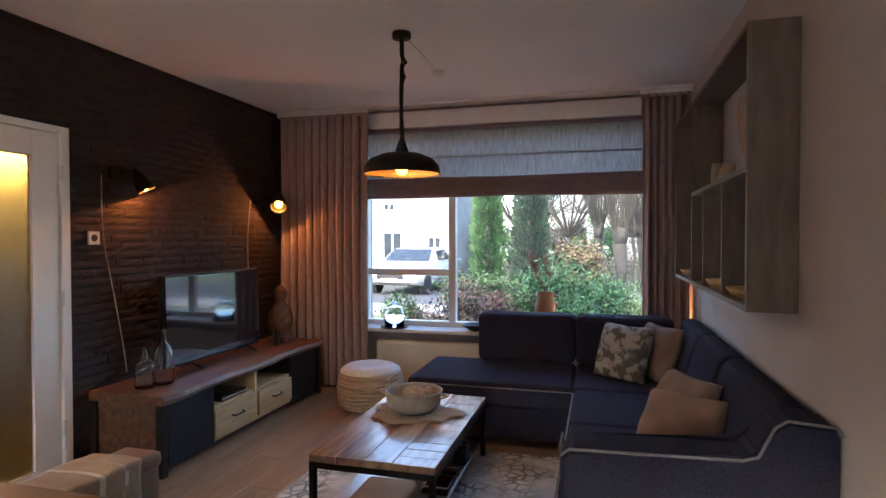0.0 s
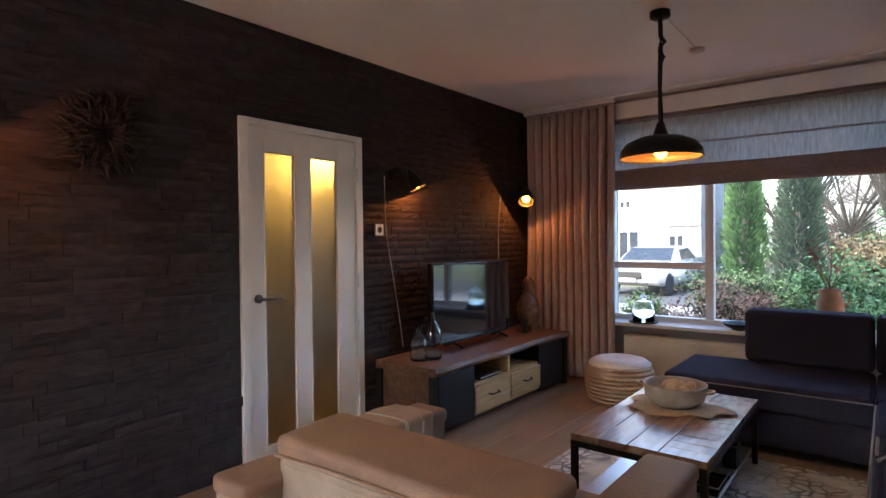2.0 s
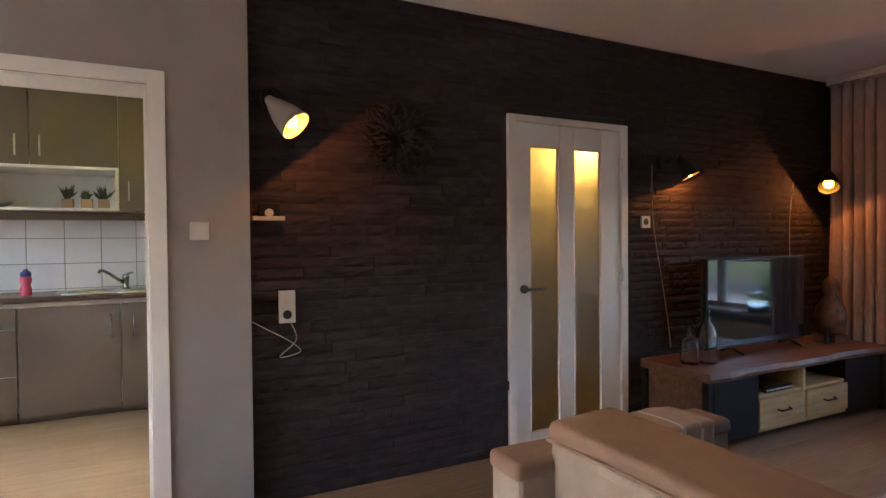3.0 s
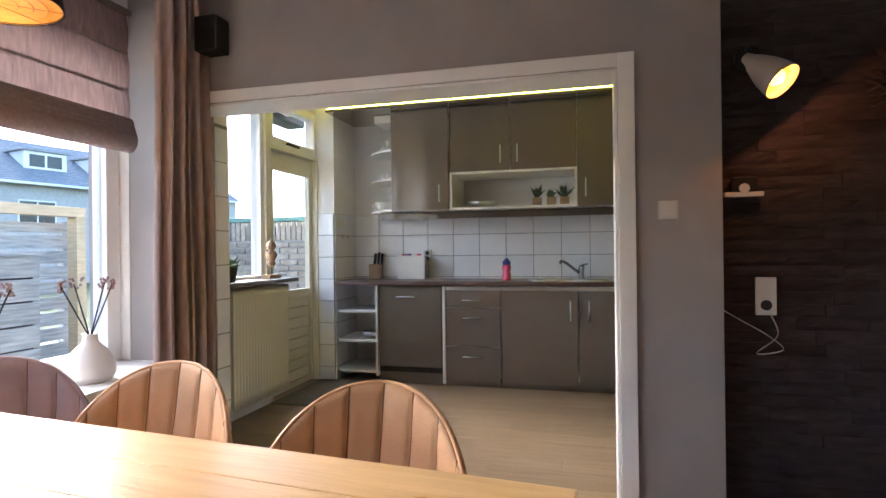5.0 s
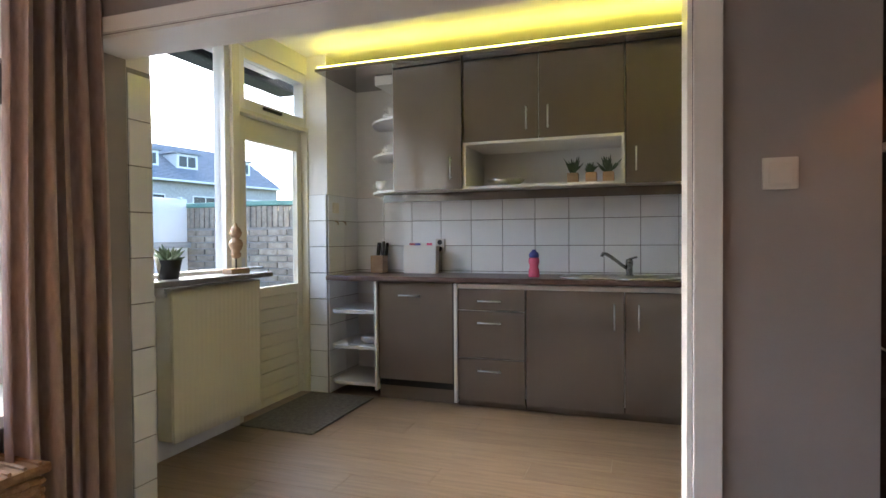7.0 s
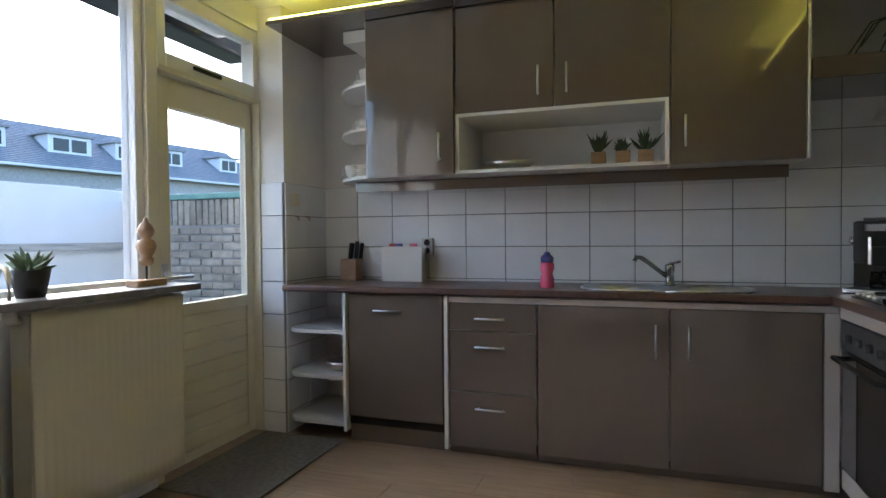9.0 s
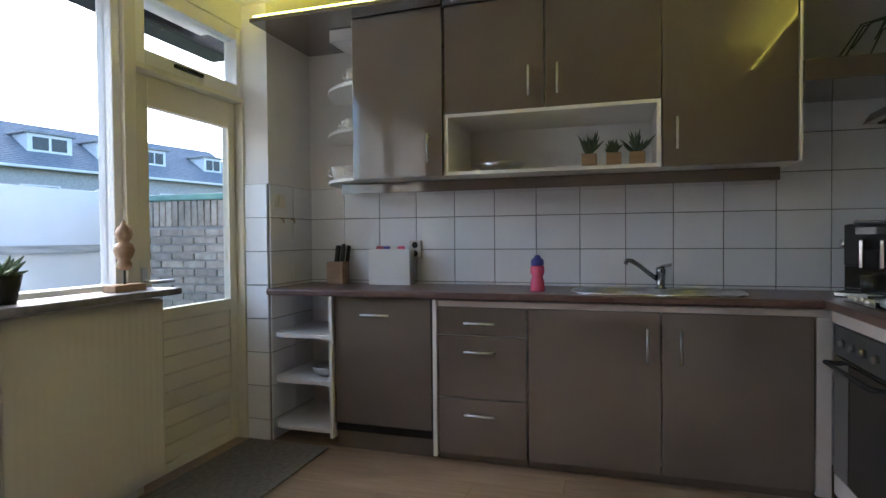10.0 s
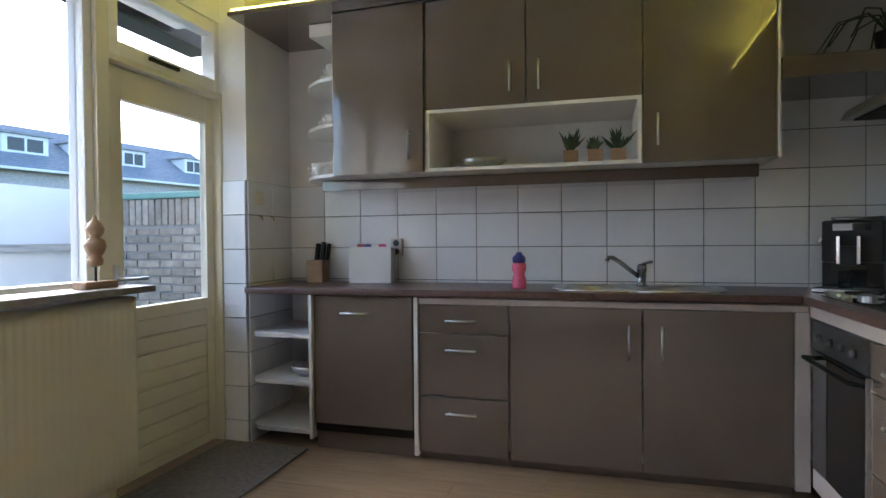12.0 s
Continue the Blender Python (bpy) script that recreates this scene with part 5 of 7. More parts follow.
# rug
rg = thing("rug", "worn grey-blue patterned rug under the coffee table", "rug", (-0.9, 3.0, 0))
part("carpet", bx(-1.62, -0.13, 1.75, 3.78, 0.0005, 0.010, 0.003), M_rug, rg)
# coffee table
M_tabletop = mat("waxed_plank", (0.20, 0.115, 0.07), (0.40, 0.27, 0.18), 4, 0.24, 0.2, stretch=(7, 0.8, 7), bump_scale=14, coat=0.3, var=0.15)
ct = thing("coffee_table", "rustic wooden coffee table on black steel frame", "coffee table", (-0.96, 3.12, 0))
X0, X1, Y0, Y1, TZ = -1.268, -0.655, 2.55, 3.712, 0.382
nb = 12
for i in range(nb):
    a, b = Y0 + (Y1 - Y0) * i / nb, Y0 + (Y1 - Y0) * (i + 1) / nb
    part("board", bx(X1 - 0.20, X1, a + 0.001, b - 0.001, TZ - 0.035, TZ - 0.002 + rr.uniform(-0.002, 0.001), 0.003), M_tabletop, ct)
for i in range(3):
    a, b = X0 + (X1 - 0.2 - X0) * i / 3, X0 + (X1 - 0.2 - X0) * (i + 1) / 3
    part("board", bx(a + 0.001, b - 0.001, Y0, Y1, TZ - 0.035, TZ - 0.001, 0.003), M_tabletop, ct)
fr = B()
for a, b, c, d in ((X0, X1, Y0, Y0 + 0.03), (X0, X1, Y1 - 0.03, Y1), (X0, X0 + 0.03, Y0 + 0.03, Y1 - 0.03), (X1 - 0.03, X1, Y0 + 0.03, Y1 - 0.03)):
    box(fr, a, b, c, d, TZ - 0.065, TZ - 0.036, 0.002)
part("frame", fr, M_black, ct)
for x in (X0, X1 - 0.03):
    for y in (Y0, Y1 - 0.03):
        part("leg", bx(x, x + 0.03, y, y + 0.03, 0.0105, TZ - 0.066, 0.002), M_black, ct)
part("lower_shelf", bx(X0 + 0.032, X1 - 0.032, Y0 + 0.01, Y1 - 0.01, 0.075, 0.095, 0.003), M_steel, ct, "grey lower shelf")
bw = thing("bowl", "stoneware bowl of pine cones and shells", "bowl", (-1.0, 3.30, 0.39))
part("dish", lathe(B(), [(0.001, 0), (0.11, 0), (0.155, 0.04), (0.165, 0.10), (0.17, 0.115), (0.158, 0.115), (0.15, 0.095), (0.14, 0.05), (0.001, 0.03)], at=(-1.0, 3.30, 0.392), n=36), mat("grey_stoneware", (0.24, 0.20, 0.165), (0.36, 0.315, 0.27), 14, 0.6, 0.2), bw, smooth=True)
for a in (0, math.pi):
    part("ear", tube(B(), [(-1.0 + 0.165 * math.cos(a), 3.26, 0.48), (-1.0 + 0.20 * math.cos(a), 3.28, 0.485), (-1.0 + 0.20 * math.cos(a), 3.32, 0.485), (-1.0 + 0.165 * math.cos(a), 3.34, 0.48)], 0.008, 6), M_clay, bw, smooth=True)
for k in range(16):
    a, r = rr.uniform(0, 6.28), rr.uniform(0, 0.105)
    cc = thing("pine_cone", "pale cone lying in the bowl", "pine cone", (-1.0 + r * math.cos(a), 3.30 + r * math.sin(a), 0.455))
    s = rr.uniform(0.026, 0.04)
    part("cone", lathe(B(), [(0.001, -s), (s * 0.7, -s * 0.6), (s, 0), (s * 0.75, s * 0.6), (0.001, s)], at=(-1.0 + r * math.cos(a), 3.30 + r * math.sin(a), 0.462 + 0.35 * s + rr.uniform(0, 0.025)), n=9), M_jute, cc)
cl = thing("table_cloth", "crumpled beige fur cloth under the bowl", "cloth", (-1.0, 3.27, 0.383))


def furcloth(u, v):
    a = u * 6.2832
    r = v * (0.24 + 0.035 * math.sin(3 * a + 1) + 0.025 * math.sin(7 * a))
    return Vector((-0.99 + r * 1.05 * math.cos(a), 3.26 + r * 0.85 * math.sin(a), 0.386 + 0.012 * v * v * (1 + math.sin(9 * a + 3 * v)) * (1 - 0.6 * (v > 0.95))))


part("fur", sheet(B(), 60, 10, furcloth), mat("beige_fur", (0.30, 0.235, 0.17), (0.44, 0.36, 0.27), 60, 0.98, 0.8, bump_scale=200), cl, smooth=True)
ch = thing("candle_holder", "black wire box with glass jar on the lower shelf", "candle holder", (-0.72, 3.36, 0.095))
part("cage", bx(-0.76, -0.69, 3.30, 3.40, 0.095, 0.20, 0.004), M_black, ch)
part("ring", tube(B(), [(-0.76, 3.30, 0.215), (-0.69, 3.30, 0.215), (-0.69, 3.40, 0.215), (-0.76, 3.40, 0.215), (-0.76, 3.30, 0.215)], 0.004, 6), M_steel, ch)
bk = thing("book", "dark glossy tray lying on the lower shelf", "tray", (-0.74, 3.02, 0.095))
part("cover", bx(-0.83, -0.69, 2.90, 3.16, 0.095, 0.112, 0.003), M_blackgloss, bk)
part("rim", tube(B(), [(-0.83, 2.90, 0.135), (-0.69, 2.90, 0.135), (-0.69, 3.16, 0.135), (-0.83, 3.16, 0.135), (-0.83, 2.90, 0.135)], 0.004, 6), M_steel, bk)

# corner sofa
sf = thing("corner_sofa", "slate blue fabric corner sofa with light piping", "corner sofa", (0.1, 3.9, 0))
part("base", bx(-1.20, 0.70, 3.90, 4.70, 0.05, 0.27, 0.02, 3), M_sofa, sf)
part("base", bx(-0.09, 0.73, 2.22, 3.898, 0.05, 0.27, 0.02, 3), M_sofa, sf)
part("chaise_cushion", bx(-1.235, -0.13, 3.86, 4.60, 0.272, 0.435, 0.035, 4), M_sofa, sf, smooth=False)
part("corner_cushion", bx(-0.125, 0.62, 3.86, 4.60, 0.272, 0.435, 0.035, 4), M_sofa, sf)
for a, b in ((3.18, 3.855), (2.35, 3.175)):
    part("seat_cushion", bx(-0.115, 0.58, a, b, 0.272, 0.432, 0.035, 4), M_sofa, sf)
part("backrest", bx(-0.875, -0.135, 4.52, 4.76, 0.436, 0.80, 0.05, 4), M_sofa, sf)
part("backrest", bx(-0.13, 0.56, 4.52, 4.76, 0.436, 0.80, 0.05, 4), M_sofa, sf)


def slant(y0, y1, zt):
    bm = bx(0.50, 0.735, y0, y1, 0.436, zt, 0.06, 4)
    for v in bm.verts:
        if v.co.x < 0.62:
            v.co.x += (v.co.z - 0.436) * 0.30
    return bm


for a, b in ((3.86, 4.55), (3.18, 3.855), (2.33, 3.175)):
    part("backrest", slant(a, b, 0.815), M_sofa, sf)
ar = B()
prof = [(-0.09, 0.05), (-0.09, 0.65), (-0.06, 0.675), (0.47, 0.69), (0.515, 0.705), (0.56, 0.80), (0.595, 0.825), (0.725, 0.815), (0.742, 0.79), (0.742, 0.05)]
lo = [ar.verts.new((x, 2.13, z)) for x, z in prof]
hi = [ar.verts.new((x, 2.325, z)) for x, z in prof]
ar.faces.new(lo)
ar.faces.new(hi[::-1])
for i in range(len(prof)):
    j = (i + 1) % len(prof)
    ar.faces.new((lo[i], hi[i], hi[j], lo[j]))
bmesh.ops.bevel(ar, geom=list(ar.edges), offset=0.018, segments=3, affect="EDGES", clamp_overlap=True)
bmesh.ops.recalc_face_normals(ar, faces=ar.faces)
part("armrest", ar, M_sofa, sf)
for pts in ([(x, 2.126, z) for x, z in prof[1:-1]], [(-1.228, 4.58, 0.40), (-1.236, 3.90, 0.40), (-1.21, 3.862, 0.40), (-0.13, 3.858, 0.40)],
            [(-0.121, 3.85, 0.40), (-0.121, 2.34, 0.40)], [(-0.092, 2.14, 0.665), (-0.092, 2.315, 0.665)]):
    part("piping", tube(B(), pts, 0.005, 6), M_piping, sf, "light grey piping")
for x, y in ((-1.15, 3.95), (-0.04, 2.25), (0.66, 2.25), (-1.15, 4.62), (0.6, 4.6)):
    part("foot", cyl(B(), (x, y, 0), (x, y, 0.05), 0.022, n=12), M_black, sf)
M_camel = mat("camel_velvet", (0.17, 0.105, 0.07), (0.24, 0.155, 0.105), 9, 0.9, 0.2, bump_scale=160)
M_pattern = mat("patterned_cloth", (0.10, 0.10, 0.09), (0.34, 0.33, 0.30), 14, 0.95, 0.2, low=0.45, high=0.55, detail=2)
for name, lab, m, at, rot, w in (("cushion", "black and white leaf-patterned cushion on the sofa", M_pattern, (0.20, 4.25, 0.60), (68, 0, -35), 0.40),
                                 ("cushion", "beige cushion leaning in the sofa corner", M_camel, (0.42, 4.28, 0.60), (72, 0, -60), 0.40),
                                 ("cushion", "brown cushion on the sofa seat", M_camel, (0.40, 3.08, 0.56), (58, 0, -62), 0.38),
                                 ("cushion", "camel velvet cushion beside the armrest", M_camel, (0.38, 2.84, 0.535), (48, 0, -30), 0.38)):
    t = thing(name, lab, "cushion", (at[0], at[1], at[2] - 0.15))
    part("cover", moved(pillow(w, w, 0.16, seed=int(w * 100)), pose(*at, *rot)), m, t, smooth=True)

# pendant lamps
def pendant(label, x, y, zb, r, top):
    t = thing("pendant_lamp", label, "pendant lamp", (x, y, top))
    part("ceiling_rose", lathe(B(), [(0.055, 0), (0.055, -0.03), (0.05, -0.035), (0.012, -0.037), (0.001, -0.05)], at=(x, y, top)), M_black, t, smooth=True)
    cord = [(x + 0.004 * math.sin(z * 11), y + 0.004 * math.cos(z * 9), z) for z in np.linspace(zb + 0.2, top - 0.03, 12)]
    part("cord", tube(B(), cord, 0.013, 8), M_black, t)
    part("knot", tube(B(), [(x, y, top - 0.13), (x + 0.022, y + 0.01, top - 0.17), (x - 0.01, y + 0.02, top - 0.21), (x + 0.02, y - 0.01, top - 0.26), (x, y, top - 0.30)], 0.012, 8), M_black, t)
    part("socket_cup", lathe(B(), [(0.001, 0.205), (0.02, 0.2), (0.035, 0.15), (0.045, 0.125), (0.03, 0.12)], at=(x, y, zb)), M_black, t, smooth=True)
    part("shade", lathe(B(), [(0.045, 0.125), (0.12, 0.115), (r * 0.83, 0.085), (r * 0.97, 0.045), (r, 0.0), (r - 0.004, 0.0), (r * 0.95, 0.043), (r * 0.81, 0.08), (0.12, 0.11), (0.04, 0.12)], at=(x, y, zb), n=40), M_black, t, "black enamel shade", True)
    part("bulb", lathe(B(), [(0.001, -0.005), (0.025, 0.005), (0.04, 0.04), (0.03, 0.08), (0.014, 0.105), (0.001, 0.11)], at=(x, y, zb), n=18), M_bulb, t, "glowing filament bulb", True)
    for k in range(5):
        rr_ = r * (0.17 + 0.2 * k)
        part("grid_ring", lathe(B(), [(rr_, -0.0012), (rr_ + 0.0012, 0), (rr_, 0.0012), (rr_ - 0.0012, 0), (rr_, -0.0012)], at=(x, y, zb + 0.002), n=36, cap=False), M_clay, t)
    for k in range(8):
        a = k * 0.7854
        part("grid_bar", tube(B(), [(x + 0.03 * math.cos(a), y + 0.03 * math.sin(a), zb), (x + (r - 0.003) * math.cos(a), y + (r - 0.003) * math.sin(a), zb)], 0.0014, 5), M_clay, t)
    pl_ = bpy.data.lights.new("pendant_light", "POINT")
    pl_.energy, pl_.color, pl_.shadow_soft_size = PENDANT, (1.0, 0.55, 0.22), 0.04
    lo_ = new("pendant_bulb_light", pl_)
    lo_.location = (x + 0.07, y - 0.03, zb + 0.03)
    part("lining", lathe(B(), [(0.04, 0.118), (0.118, 0.107), (r * 0.80, 0.077), (r * 0.94, 0.04), (r * 0.965, 0.006)], at=(x, y, zb), n=40, cap=False), M_brass, t, "brass coloured lining", True)
    return t


pendant("black industrial pendant lamp over the coffee table", -1.075, 3.32, 1.76, 0.225, CZ)
pendant("industrial pendant lamp over the dining table", -1.62, -1.97, 1.97, 0.20, CZ)
sd = thing("smoke_detector", "small flat white disc on the ceiling", "smoke detector", (-1.08, 4.12, CZ))
part("disc", lathe(B(), [(0.001, -0.022), (0.045, -0.02), (0.052, -0.006), (0.052, 0)], at=(-1.08, 4.12, CZ)), M_plastic, sd, smooth=True)
cwire = thing("ceiling_cable", "thin cable running along the ceiling to the lamp", "cable", (-1.08, 3.7, CZ))
part("wire", tube(B(), [(-1.075, 3.37, CZ - 0.004), (-1.07, 3.7, CZ - 0.006), (-1.08, 4.08, CZ - 0.004)], 0.003, 5), M_plastic, cwire)
spk = thing("loudspeaker", "small dark loudspeaker high on the wall", "loudspeaker", (-2.80, -2.03, 2.28))
part("case", bx(-2.845, -2.73, -2.10, -1.97, 2.20, 2.38, 0.012), M_black, spk)
part("bracket", bx(-2.849, -2.845, -2.06, -2.01, 2.24, 2.32), M_black, spk)

# wall cabinet of open compartments on the east wall
ws = thing("wall_shelf", "grey-brown open wooden wall shelf of uneven compartments", "wall shelf", (0.68, 3.5, 1.1))
SX, SE, S0, S1, SB, ST = 0.572, XE - 0.002, 2.55, 4.62, 1.105, 2.20
part("end", bx(SX, SE, S0, S0 + 0.022, SB, ST, 0.002), M_shelfwood, ws)
part("end", bx(SX, SE, S1 - 0.022, S1, SB, ST, 0.002), M_shelfwood, ws)
part("bottom", bx(SX, SE, S0 + 0.022, S1 - 0.022, SB, SB + 0.022, 0.002), M_shelfwood, ws)
part("top", bx(SX, SE, S0 + 0.022, S1 - 0.022, ST - 0.022, ST, 0.002), M_shelfwood, ws)
part("upright", bx(SX + 0.004, SE, 3.89, 3.912, SB + 0.022, ST - 0.022, 0.002), M_shelfwood, ws)
part("shelf", bx(SX + 0.002, SE, S0 + 0.022, 3.89, 1.638, 1.66, 0.002), M_shelfwood, ws)
for y in (3.02, 3.5):
    part("upright", bx(SX + 0.004, SE, y, y + 0.02, SB + 0.022, 1.638, 0.002), M_shelfwood, ws)
for y, z, nm, lab in ((2.80, SB + 0.024, "shell", "pale wooden boat bowl in the wall shelf"), (3.28, SB + 0.024, "shell", "pale dish with stones in the wall shelf"), (4.2, SB + 0.024, "shell", "small pale bowl in the wall shelf")):
    t = thing("dish", lab, "dish", (0.68, y, z))
    part("dish", lathe(B(), [(0.04, 0), (0.08, 0.02), (0.10, 0.05), (0.095, 0.05), (0.07, 0.02), (0.001, 0.008)], at=(0.65, y, z), n=22), M_woodlight, t, smooth=True)
t = thing("ornament", "round woven ornament in the wall shelf", "ornament", (0.70, 2.85, 1.662))
part("ring", lathe(B(), [(0.12, -0.025), (0.16, -0.02), (0.17, 0.0), (0.16, 0.02), (0.12, 0.025), (0.11, 0), (0.12, -0.025)], at=(0.66, 2.85, 1.835), m=Matrix.Rotation(radians(80), 4, "Y"), n=26), M_jute, t, smooth=True)
for y, h in ((3.30, 0.10), (3.38, 0.08), (3.58, 0.13)):
    t = thing("candle", "small stone candle jar in the wall shelf", "candle", (0.66, y, 1.662))
    part("jar", lathe(B(), [(0.001, 0), (0.03, 0), (0.034, h * 0.5), (0.028, h), (0.001, h)], at=(0.66, y, 1.662), n=16), M_clay, t, smooth=True)

# things on the street window sill
ur = thing("stone_vase", "two-eared stoneware vase on the window sill", "vase", (-0.41, 5.14, WZ0))
part("body", lathe(B(), [(0.001, 0), (0.06, 0), (0.08, 0.07), (0.092, 0.18), (0.088, 0.27), (0.066, 0.325), (0.078, 0.36), (0.069, 0.36), (0.056, 0.325), (0.001, 0.31)], at=(-0.41, 5.14, WZ0), n=26), M_clay, ur, smooth=True)
for s in (-1, 1):
    part("ear", tube(B(), [(-0.41 + s * 0.066, 5.14, WZ0 + 0.335), (-0.41 + s * 0.115, 5.14, WZ0 + 0.325), (-0.41 + s * 0.118, 5.14, WZ0 + 0.27), (-0.41 + s * 0.088, 5.14, WZ0 + 0.235)], 0.009, 8), M_clay, ur, smooth=True)
tw = B()
for k in range(7):
    p = Vector((-0.41, 5.14, WZ0 + 0.33))
    a = rr.uniform(0, 6.28)
    pts = [p]
    for s in range(4):
        p = p + Vector((math.cos(a) * 0.03, math.sin(a) * 0.012, 0.085)) + Vector((rr.uniform(-0.02, 0.02), 0, 0))
        pts.append(p)
    tube(tw, pts, 0.003, 5)
    for q in range(10):
        c = pts[rr.randint(2, 4)] + Vector((rr.uniform(-0.04, 0.04), rr.uniform(-0.02, 0.02), rr.uniform(-0.03, 0.05)))
        cyl(tw, c, c + Vector((0.012, 0.004, 0.014)), 0.006, 0.001, n=4)
part("twigs", tw, mat("red_twig", (0.22, 0.04, 0.05), (0.36, 0.09, 0.10), 10, 0.8), ur, "dry reddish twigs")
clo = thing("glass_cloche", "glass cloche over a small plant on a dish", "cloche", (-1.79, 5.12, WZ0))
part("dish", lathe(B(), [(0.001, 0), (0.11, 0), (0.13, 0.012), (0.12, 0.014), (0.001, 0.008)], at=(-1.79, 5.12, WZ0), n=24), M_black, clo, smooth=True)
part("dome", lathe(B(), [(0.095, 0.012), (0.097, 0.12), (0.078, 0.19), (0.03, 0.22), (0.016, 0.245), (0.001, 0.26), (0.001, 0.217), (0.029, 0.217), (0.076, 0.187), (0.094, 0.12), (0.092, 0.012), (0.095, 0.012)], at=(-1.79, 5.12, WZ0), n=24), M_thinglass, clo, "clear glass dome", True)
lf = B()
for k in range(40):
    a, el = rr.uniform(0, 6.28), rr.uniform(0.2, 1.4)
    base = Vector((-1.79, 5.12, WZ0 + 0.02))
    tip = base + Vector((math.cos(a) * math.cos(el), math.sin(a) * math.cos(el), math.sin(el))) * rr.uniform(0.05, 0.09)
    cyl(lf, base, tip, 0.007, 0.001, n=4)
part("plant", lf, M_leaf, clo)
rd = thing("dish", "dark iron dish on the window sill beside the sofa", "dish", (-1.02, 5.1, WZ0))
part("dish", lathe(B(), [(0.04, 0), (0.11, 0.04), (0.13, 0.06), (0.12, 0.06), (0.09, 0.035), (0.001, 0.015)], at=(-1.02, 5.12, WZ0), n=24), M_black, rd, smooth=True)
cd = thing("candle_lamp", "small warm glowing lamp in the window corner", "candle lamp", (0.42, 5.1, WZ0))
part("glass", lathe(B(), [(0.001, 0), (0.04, 0), (0.045, 0.05), (0.035, 0.16), (0.001, 0.17)], at=(0.43, 5.13, WZ0), n=16), glow("salt_glow", (1.0, 0.36, 0.08), 5), cd, smooth=True)
part("foot", cyl(B(), (0.43, 5.13, WZ0 - 0.0), (0.43, 5.13, WZ0 + 0.002), 0.05), M_wood, cd)

# armchair with its back to the room
ac = thing("armchair", "camel leather armchair with beige suede back", "armchair", (-1.05, 1.45, 0))
part("base", bx(-1.52, -0.70, 1.15, 1.86, 0.10, 0.30, 0.02, 3), M_suede, ac)
part("seat_cushion", bx(-1.515, -0.705, 1.36, 1.88, 0.302, 0.45, 0.045, 4), M_leather, ac)
bb = bx(-1.555, -0.68, 1.11, 1.35, 0.12, 0.67, 0.045, 4)
for v in bb.verts:
    v.co.y -= 0.03 * math.sin((v.co.z - 0.12) * 5.0)
    v.co.z += 0.012 * math.sin((v.co.x + 1.6) * 3.4)
part("backrest", bb, M_suede, ac, "beige suede back")
tbm = bx(-1.565, -0.67, 1.095, 1.365, 0.645, 0.715, 0.032, 5)
for v in tbm.verts:
    v.co.z += 0.014 * math.sin((v.co.x + 1.6) * 3.4) + 0.05 * (v.co.y - 1.23)
part("back_cap", tbm, M_leather, ac, "camel leather top of the back", True)
part("piping", tube(B(), [(-1.555 + 0.875 * k / 12, 1.092, 0.652 + 0.012 * math.sin(k / 12 * 3.1)) for k in range(13)], 0.006, 6), M_leather, ac, smooth=True)
for x0, x1 in ((-1.69, -1.525), (-0.695, -0.53)):
    part("armrest", bx(x0, x1, 0.96, 1.92, 0.10, 0.58, 0.035, 4), M_suede, ac)
    part("arm_cap", bx(x0 - 0.004, x1 + 0.004, 0.955, 1.925, 0.545, 0.605, 0.026, 4), M_leather, ac, "camel leather arm cap", True)
for x in (-1.62, -0.60):
    for y in (1.05, 1.85):
        part("foot", cyl(B(), (x, y, 0), (x, y, 0.10), 0.02, 0.026, n=12), M_black, ac)
M_stripe = mat("striped_blanket", (0.36, 0.26, 0.18), (0.44, 0.33, 0.24), 20, 0.98, 0.4, bump_scale=150)
bl = thing("blanket", "folded beige blanket with pale stripes over the armrest", "blanket", (-1.6, 1.55, 0.605))


def drape(w0, w1, lift):
    def f(u, v):
        y = w0 + (w1 - w0) * u
        s = (v - 0.5) * 0.62
        x = -1.607 + max(-0.105, min(0.105, s))
        over = max(0.0, abs(s) - 0.105)
        return Vector((x + math.copysign(min(over, 0.008) + 0.006 * math.sin(y * 20) * (over > 0), s), y + 0.006 * math.sin(v * 14), 0.613 + lift + 0.012 * math.sin(math.pi * v) - over + 0.003 * math.sin(u * 17)))
    return f


part("cloth", thicken(sheet(B(), 26, 40, drape(1.28, 1.80, 0.0)), 0.012), M_stripe, bl, smooth=True)
for a in (1.36, 1.48, 1.62, 1.72):
    part("stripe", sheet(B(), 3, 40, drape(a, a + 0.022, 0.0035)), M_cream_cloth, bl, "cream stripe", True)

# dining table and chairs
dt = thing("dining_table", "pale oak dining table with a plank top", "dining table", (0, 0, 0))
W2, L2 = 0.46, 1.0
for i in range(6):
    part("plank", bx(-W2 + i * W2 / 3 + 0.0008, -W2 + (i + 1) * W2 / 3 - 0.0008, -L2, L2, 0.715, 0.755, 0.004), M_oak, dt)
for x in (-W2 + 0.06, W2 - 0.13):
    for y in (-L2 + 0.08, L2 - 0.15):
        part("leg", bx(x, x + 0.07, y, y + 0.07, 0, 0.68, 0.004), M_black, dt)
part("apron", bx(-W2 + 0.08, W2 - 0.08, -L2 + 0.1, L2 - 0.1, 0.66, 0.714, 0.003), M_black, dt)
dt.matrix_world = pose(-0.915, -1.215, 0, 0, 0, -5.5)


M_seam = mat("dark_stitching", (0.16, 0.08, 0.045), (0.20, 0.10, 0.06), 30, 0.9)


